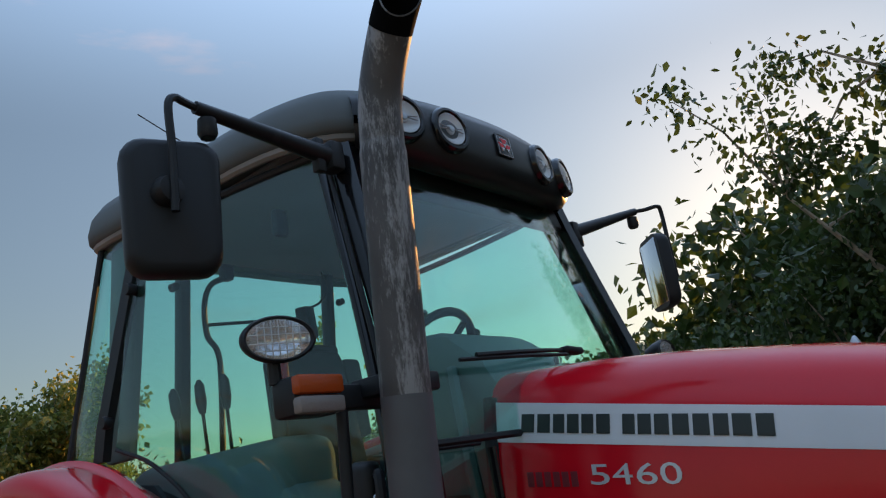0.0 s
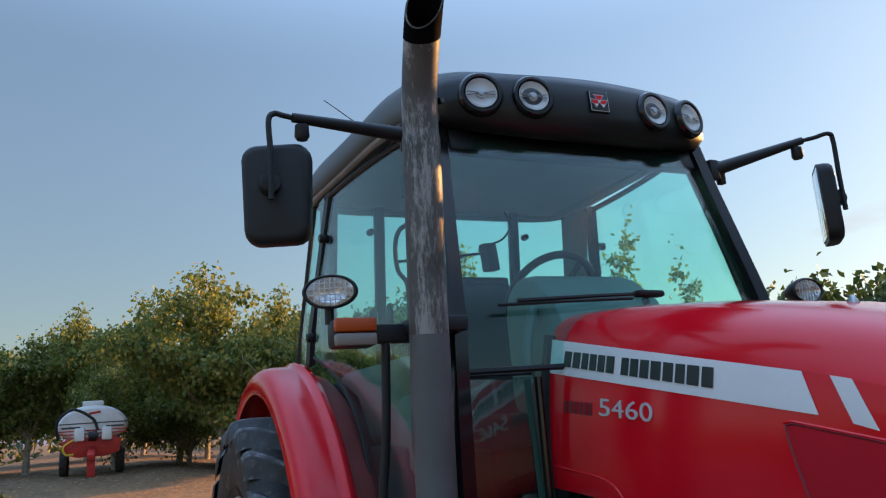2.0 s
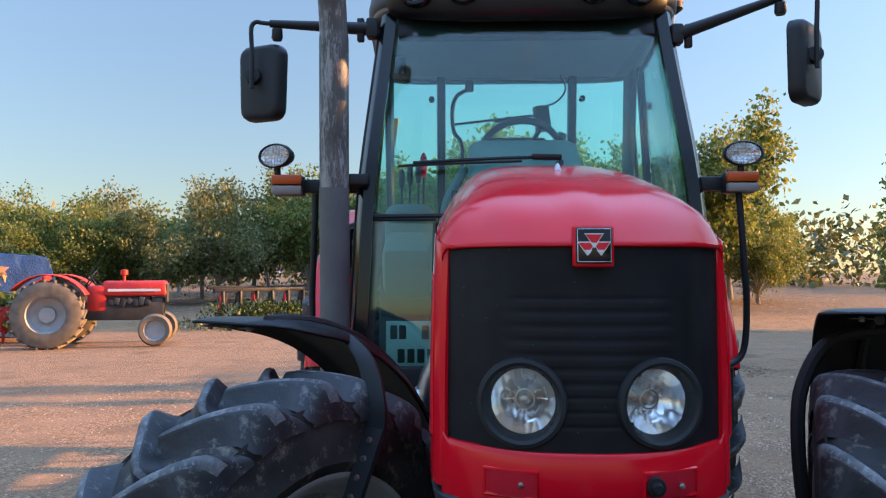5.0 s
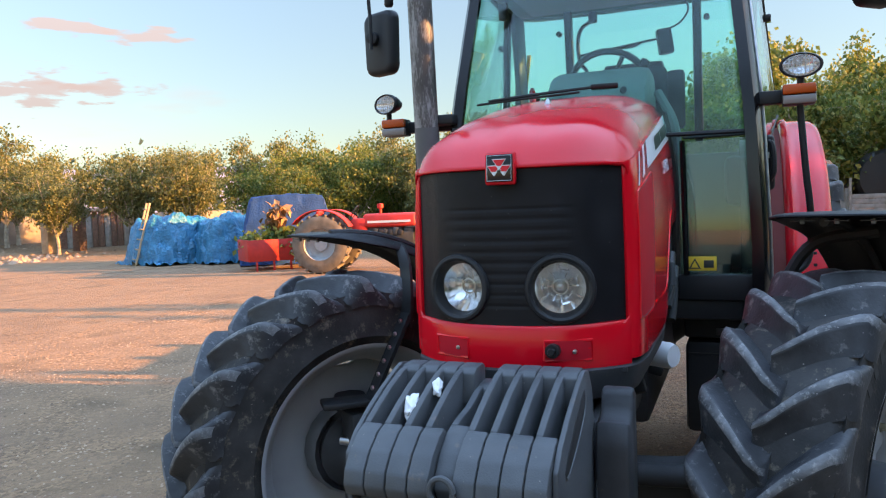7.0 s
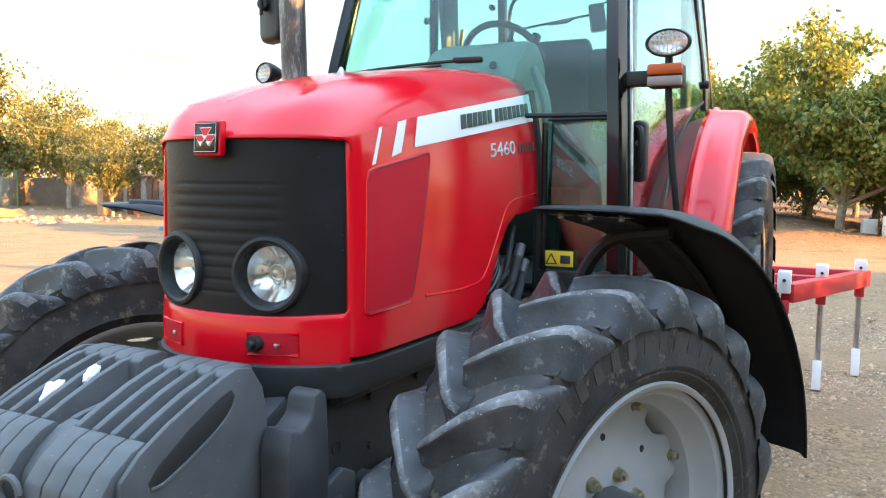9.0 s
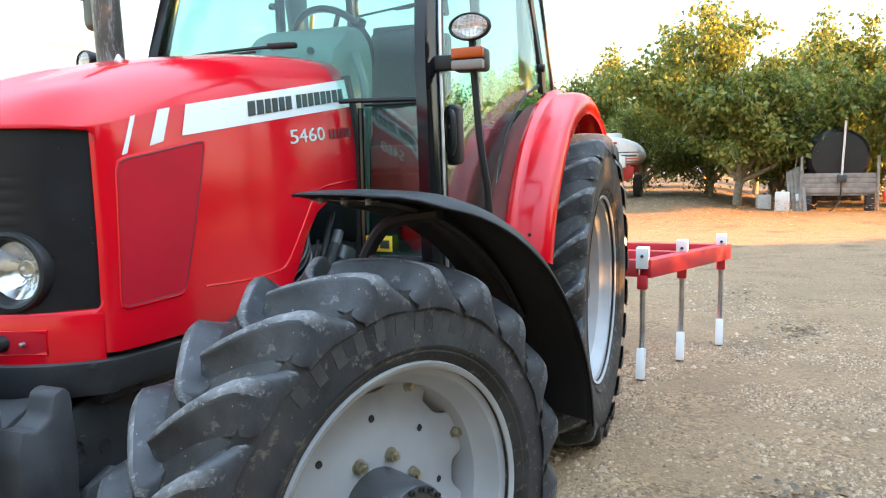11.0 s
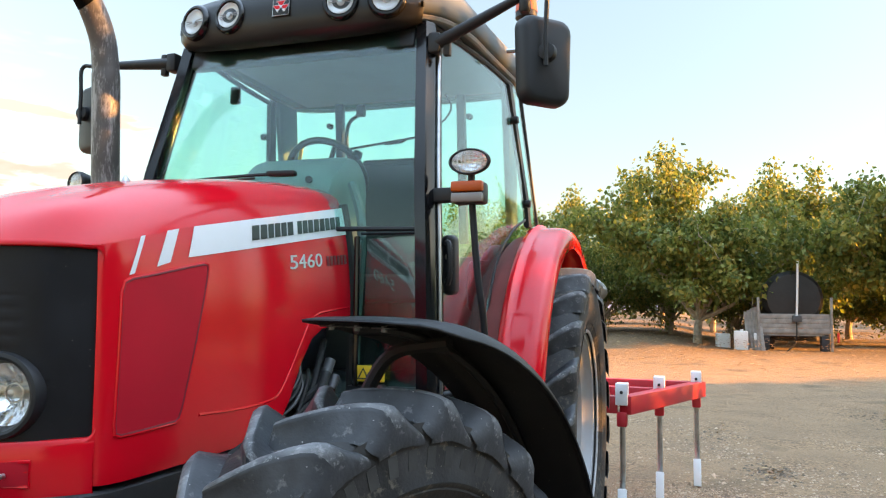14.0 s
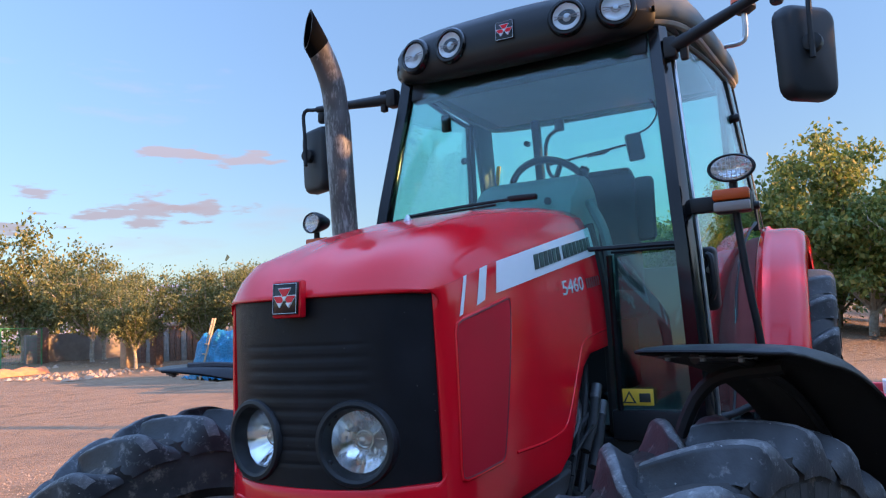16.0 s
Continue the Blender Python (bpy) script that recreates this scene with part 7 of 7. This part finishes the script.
for k in range(7):
    x = -1.55 + 0.52 * k
    tint = RED_DEEP if k % 2 == 0 else BLACK
    u = part("unit", box((0.07, 0.10, 0.62), (x, -0.06, 0.62), (4 * (k % 3 - 1), 0, 0), 0.012), BLACK, har)
    part("unit_foot", slab([(-0.05, 0.40), (0.05, 0.40), (0.03, 0.05), (-0.10, 0.02)], "x", x - 0.02, x + 0.02, bevel=0.004), RUST, u)
    part("unit_box", box((0.10, 0.13, 0.24), (x + 0.02, 0.10, 0.74), (0, 10, 0), 0.02), tint, u)
    part("unit_arm", tube([(x, 0.05, 0.90), (x, 0.22, 0.52), (x, 0.05, 0.40)], 0.022, seg=6), tint, u)
    part("bracket", box((0.05, 0.4, 0.05), (x, 0.2, 0.99)), CHASSIS, u)
for x in (-1.30, 1.12):
    part("ram", tube([(x, 0.10, 0.95), (x + 0.06, 0.24, 0.45)], 0.03, seg=8), STEEL, har, "bare steel ram")
for x in (-1.45, 1.50):
    part("prop", box((0.06, 0.05, 0.80), (x, 0.30, 0.42), (0, 3, 0), 0.006), RUST, har)
part("mast", tube([(0.0, 0.1, 0.95), (0.0, 0.2, 1.45)], 0.04, seg=8), BLACK, har)


def yard(x, y, far=1.0):
    """A place on the far side of the yard, turned and scaled about the camera's standpoint to fit its view."""
    v = Matrix.Rotation(radians(1.4), 2) @ Vector((x - 4.85, y - 0.35)) * 1.10 * far
    return 4.85 + v.x, 0.35 + v.y, 0.0


# tarpaulin-covered heaps
def tarp_heap(name, label, at, size, rz, material, seed, box_like=False):
    o = thing(name, label, "tarpaulin", at, rz)
    lx, ly, h = size
    rows = []
    for u in np.linspace(-1.08, 1.08, 64):
        row = []
        for v in np.linspace(-1.08, 1.08, 56):
            e = max(abs(u), abs(v)) if box_like else (abs(u) ** 3 + abs(v) ** 3) ** (1 / 3)
            top = h * (0.88 + 0.16 * noise.noise(Vector((u * 1.7 + seed, v * 1.7, 0)))) if not box_like else h * (1.0 + 0.05 * (1 - v * v))
            z = top * (1 - max(0, (e - 0.78) / 0.30) ** 1.3) if e < 1.08 else 0.0
            z = max(0.02, z)
            fold = 1 - abs(noise.noise(Vector((u * 4 + seed, v * 4, z * 2)))) * 2
            wob = 0.16 * noise.noise(Vector((u * 5 + seed, v * 5, z * 3))) + 0.10 * fold + 0.05 * noise.noise(Vector((u * 13, v * 13, z * 9 + seed)))
            side = 0.0 if e < 0.8 else 0.35 * wob * (0.3 if box_like else 1.0)
            row.append((u * lx * 0.5 * (1 + side), v * ly * 0.5 * (1 + side), max(0.01, z + wob * (0.8 if not box_like else 0.25))))
        rows.append(row)
    part("cover", grid(rows), material, o, solid=0.01, sharp=25)
    return o


heap = tarp_heap("tarpaulin_heap", "crumpled bright blue tarpaulin over a low heap", yard(-12.3, -14.2), (2.5, 2.3, 1.50), 70, BLUE, 2)
tarp_heap("tarpaulin_heap", "crumpled bright blue tarpaulin over a low heap", yard(-12.7, -12.5), (2.2, 2.1, 1.45), 62, BLUE, 7)
tarp_heap("covered_load", "tall load under a dark blue tarpaulin", yard(-11.9, -10.1), (1.75, 2.5, 1.85), 38, NAVY, 4, True)
lad = thing("ladder", "pale wooden ladder leaning on the blue tarpaulin", "ladder", yard(-11.2, -14.6), -36)
for y in (-0.22, 0.22):
    part("rail", box((0.05, 0.05, 1.75), (-0.22, y, 0.85), (0, -15, 0), 0.008), LADDER, lad)
for k in range(6):
    part("rung", tube([(0.0 - 0.07 * k, -0.22, 0.18 + 0.27 * k), (0.0 - 0.07 * k, 0.22, 0.18 + 0.27 * k)], 0.02, seg=6), LADDER, lad)

# small red trailer with cut branches
tb = thing("box_trailer", "small red box trailer heaped with cut green branches", "trailer", yard(-10.2, -9.35), 50)
part("floor", box((1.0, 1.55, 0.05), (0, 0, 0.28)), RED_FAR, tb)
for x, y, sx, sy in ((0.5, 0, 0.04, 1.55), (-0.5, 0, 0.04, 1.55), (0, 0.77, 1.0, 0.04), (0, -0.77, 1.0, 0.04)):
    part("side", box((sx, sy, 0.52), (x, y, 0.50), bevel=0.006), RED_FAR, tb)
for y in (-0.6, -0.2, 0.2, 0.6):
    part("foot", box((0.05, 0.04, 0.3), (0.5, y, 0.14)), RED_FAR, tb)
pile = leaf_cloud("branches", [(rt.uniform(-0.4, 0.45), rt.uniform(-0.7, 0.7), rt.uniform(0.7, 0.95)) for _ in range(40)] + [(0.55, 0.3, 0.6), (0.6, 0.4, 0.5)], 1400, 0.17, 0.12, np.random.RandomState(5))
pile.materials.append(LEAF_FAR)
tagged(new("cut_branches", pile), "heap of cut leafy branches in the trailer", "branches", kind="stuff").matrix_world = pose(*yard(-10.2, -9.35), 0, 0, 50)
dry = leaf_cloud("dry_bunch", [(0, 0.04 * k, 1.15 + 0.1 * k) for k in range(5)], 150, 0.26, 0.13, np.random.RandomState(6))
dry.materials.append(LEAF_DRY)
tagged(new("dry_branches", dry), "bunch of dry brown twigs on top of the branches", "branches", kind="stuff").matrix_world = pose(*yard(-10.4, -9.5))

# old red tractor with a round bonnet
old = thing("old_tractor", "small old orange-red tractor with big grey rear wheels", "tractor", yard(-9.62, -7.60), 106)
for s in (1, -1):
    w = part("rear_wheel", lathe([(0.34, -0.15), (0.50, -0.17), (0.60, -0.13), (0.625, 0.0), (0.60, 0.13), (0.50, 0.17), (0.34, 0.15)], 36, pose(0, s * 0.62, 0.625)), DUSTY, old, "dusty rear tyre")
    part("rim", lathe([(0.35, 0.13), (0.33, 0.10), (0.30, 0.0), (0.15, -0.03), (0.14, 0.04), (0.0001, 0.05)], 30, pose(0, s * 0.62, 0.625, 0, 0, 0 if s > 0 else 180)), RIM, w)
    for k in range(22):
        a = 2 * math.pi * k / 22
        part("lug", moved(box((0.05, 0.30, 0.05), (0, 0, 0), (0, 0, 28), 0.01), pose(0.62 * math.cos(a), s * 0.62, 0.625 + 0.62 * math.sin(a), 0, 90 - math.degrees(a), 0)), DUSTY, w)
    f = part("front_wheel", lathe([(0.2, -0.08), (0.27, -0.09), (0.31, 0.0), (0.27, 0.09), (0.2, 0.08)], 28, pose(1.84, s * 0.55, 0.31)), DUSTY, old)
    part("rim", lathe([(0.2, 0.07), (0.18, 0.0), (0.0001, 0.02)], 20, pose(1.84, s * 0.55, 0.31, 0, 0, 0 if s > 0 else 180)), RIM, f)
    rows = [[(0.74 * math.cos(a), s * y, 0.64 + 0.72 * math.sin(a)) for y in (0.36, 0.5, 0.66, 0.74)] for a in np.linspace(0.5, 2.5, 12)]
    part("fender", grid(rows), RED_FAR, old, solid=0.02)
part("bonnet", box((1.18, 0.44, 0.30), (1.42, 0, 1.09), bevel=0.06, seg=3, taper=(0.98, 0.82)), RED_FAR, old, "orange-red bonnet with a pale stripe")
part("engine", box((0.80, 0.30, 0.30), (1.30, 0, 0.80), bevel=0.03), CHASSIS, old)
for k in range(7):
    part("engine_part", box((0.10, 0.06, 0.10 + 0.03 * (k % 3)), (1.0 + 0.11 * k, -0.19, 0.82 + 0.03 * (k % 2)), (0, 12 * (k % 4), 0), 0.01), HUB if k % 2 else CHASSIS, old)
part("front_support", box((0.22, 0.34, 0.36), (1.84, 0, 0.74), bevel=0.03), CHASSIS, old)
part("front_axle", box((0.10, 1.0, 0.10), (1.84, 0, 0.40), bevel=0.02), CHASSIS, old)
for s in (1, -1):
    part("stripe", box((0.95, 0.006, 0.05), (1.42, s * 0.222, 1.06)), WHITE, old)
part("grille", box((0.03, 0.36, 0.36), (2.0, 0, 1.0), bevel=0.01), HUB, old)
part("chassis", box((2.0, 0.36, 0.36), (0.95, 0, 0.66), bevel=0.04), CHASSIS, old)
part("seat", box((0.4, 0.42, 0.12), (0.05, 0, 1.05), bevel=0.04), SEAT, old)
part("seat_back", box((0.08, 0.42, 0.28), (-0.16, 0, 1.2), (0, -8, 0), 0.03), RED_FAR, old)
ring = [(0.62 + 0.17 * math.cos(a) * 0.5, 0.17 * math.sin(a), 1.28 + 0.17 * math.cos(a) * 0.85) for a in np.linspace(0, 2 * math.pi, 21)]
part("steering_wheel", tube(ring, 0.014, seg=6, caps=False), BLACK, old)
part("column", tube([(0.62, 0, 1.28), (0.85, 0, 0.95)], 0.025, seg=6), BLACK, old)
part("air_filter", lathe([(0.0001, 0.1), (0.07, 0.09), (0.07, 0), (0.03, -0.02), (0.03, -0.15)], 14, pose(1.2, 0.0, 1.36, 90)), RED_FAR, old)
part("console", box((0.35, 0.4, 0.5), (0.75, 0, 0.9), bevel=0.05), RED_FAR, old)
old.scale = (1.10, 1.10, 1.10)
lad.scale = (1.12, 1.12, 1.12)
tb.scale = (1.10, 1.10, 1.05)

# sheds, posts, fence and rubble along the far side
wall = tagged(part("shed_wall", box((22, 0.25, 1.75), (-30.9, -36.0, 0.85), (0, 0, -6), 0.02), CONCRETE, None), "low grey block wall behind the trees", "wall", kind="structure")
for x, y in ((-18.6, -25.6), (-17.4, -26.0), (-20.6, -36.6)):
    p = thing("brick_pillar", "rough brick pillar beside the shed", "pillar", (x, y, 0.1))
    part("shaft", box((0.4, 0.4, 2.0), (0, 0, 1.0), bevel=0.03), RUST if x < -18 else LADDER, p)
shed = thing("lean_to", "brown boarded lean-to under the trees", "shed", (-20.2, -26.6, 0.1), 30)
for k in range(14):
    part("board", box((0.04, 0.24, 1.7), (0, -1.75 + 0.27 * k, 0.85), (0, 0, 0), 0.004), RUST if k % 3 else WOOD, shed)
part("roof", box((1.6, 4.0, 0.06), (-0.7, 0, 1.78), (0, 6, 0)), RUST, shed)
part("back", box((0.06, 3.8, 1.6), (-1.4, 0, 0.8)), WOOD, shed)
fen = thing("wire_fence", "green wire mesh fence with green posts", "fence", (-13.03, -30.72, 0), -145.3)
for x in (-8.0, -4.0, 0.0, 3.66, 8.1):
    part("post", tube([(x, 0, -0.02), (x, 0, 2.08)], 0.045, seg=8), GREENWIRE, fen)
part("top_rail", tube([(-8.0, 0, 2.05), (8.1, 0, 2.05)], 0.025, seg=6), GREENWIRE, fen)
for k in range(11):
    part("wire", tube([(-8.0, 0, 0.10 + 0.185 * k), (8.1, 0, 0.10 + 0.185 * k)], 0.0055, seg=4), GREENWIRE, fen)
for k in range(81):
    part("wire", tube([(-8.0 + 0.2 * k, 0.006, 0.05), (-8.0 + 0.2 * k, 0.006, 2.05)], 0.004, seg=3), GREENWIRE, fen)
rub = []
rs = np.random.RandomState(17)
for k in range(160):
    rub.append((rs.uniform(-20, -12), rs.uniform(-26.5, -22.5), 0.02, rs.uniform(0.05, 0.2), rs.uniform(0, 6.3), rs.uniform(0.5, 1.0)))
for k in range(150):
    rub.append((rs.uniform(-30, -17.5), rs.uniform(-34.5, -29.5), 0.04, rs.uniform(0.07, 0.26), rs.uniform(0, 6.3), rs.uniform(0.5, 1.0)))
pebbles("rubble", rub, STONE, "scattered pale rubble along the far side of the yard")
cone = thing("orange_sheet", "orange plastic sheet heaped along the ground", "sheet", (-13.9, -29.5, 0.0), 4)
rows = [[(x, y, 0.02 + (0.30 + 0.12 * noise.noise(Vector((x * 2, y * 2, 5)))) * (1 - (y / 0.5) ** 2)) for y in np.linspace(-0.5, 0.5, 9)] for x in np.linspace(-2.1, 2.1, 22)]
part("sheet", grid(rows), mat("orange_plastic", (0.75, 0.22, 0.06), 0.5), cone, solid=0.01)

# fallen leaves and dry weeds on the bank
fall = []
rs = np.random.RandomState(23)
at = [(rs.uniform(-30, -15.5), rs.uniform(-12, 14), 0) for _ in range(500)]
at = [(x, y, bank(x, y) + 0.04) for x, y, _ in at]
lm = leaf_cloud("fallen_leaves", at, 9000, 0.12, 0.0, rs, 0.0)
v = np.array([p.co for p in lm.vertices])
v[:, 2] = np.maximum(v[:, 2] * 0.25 + np.array([bank(x, 0) for x in v[:, 0]]) * 0.75 + 0.02, 0.012)
sh = np.repeat(rs.normal(0, 1.4, (9000, 2)), len(v) // 9000, axis=0)
v[:, :2] += sh
for p, c in zip(lm.vertices, v):
    p.co = (c[0], c[1], bank(c[0], 0) + 0.02 + abs(c[2] - bank(c[0], 0)) * 0.4)
lm.materials.append(LEAF_DRY)
tagged(new("fallen_leaves", lm), "dry brown leaves fallen on the earth bank", "leaves", kind="stuff")
weeds = leaf_cloud("weeds", [(-16.5 + u * 1.25 + rs.normal() * 0.22, -5.7 - u * 1.12 + rs.normal() * 0.22, rs.uniform(0.08, 0.62)) for u in rs.uniform(-1.0, 1.0, 150)], 2600, 0.10, 0.10, rs, -0.6)
weeds.materials.append(LEAF_NEAR)
tagged(new("weeds", weeds), "tall green weeds grown through the cultivator", "weeds", kind="stuff")
tufts = leaf_cloud("dry_grass", [(rs.uniform(-18.5, -14.5), rs.uniform(-8.5, -3.5), 0.02) for _ in range(160)], 1600, 0.08, 0.10, rs, -1.4)
tufts.materials.append(LEAF_AUTUMN)
tagged(new("dry_grass", tufts), "dry yellowish weeds along the yard's edge", "grass", kind="stuff")

# clods of dried mud with bits of straw where wheels have turned
rs = np.random.RandomState(31)
clods = []
for cx, cy, rx, ry, n in ((0.67, 2.10, 0.22, 0.16, 260), (1.36, 1.99, 0.12, 0.12, 120), (-3.25, 2.32, 0.35, 0.18, 200), (-7.4, 4.3, 0.6, 0.35, 260), (-1.4, 3.2, 0.3, 0.2, 120), (-5.2, 1.9, 0.5, 0.3, 140)):
    for k in range(n):
        clods.append((cx + rs.normal() * rx * 0.6, cy + rs.normal() * ry * 0.6, -0.002, rs.uniform(0.006, 0.026), rs.uniform(0, 6.3), rs.uniform(0.3, 0.7)))
pebbles("mud_clods", clods, MUD, "dark clods of dried mud on the gravel").data.name = "mud_clods"
straw = leaf_cloud("straw", [(x, y, 0.012) for x, y, *_ in clods[::6]], 420, 0.055, 0.06, rs, 0.0)
for v in straw.vertices:
    v.co.z = 0.004 + abs(v.co.z) * 0.25
straw.materials.append(LEAF_DRY)
tagged(new("straw", straw), "short bits of straw and leaves trodden into the gravel", "straw", kind="stuff")
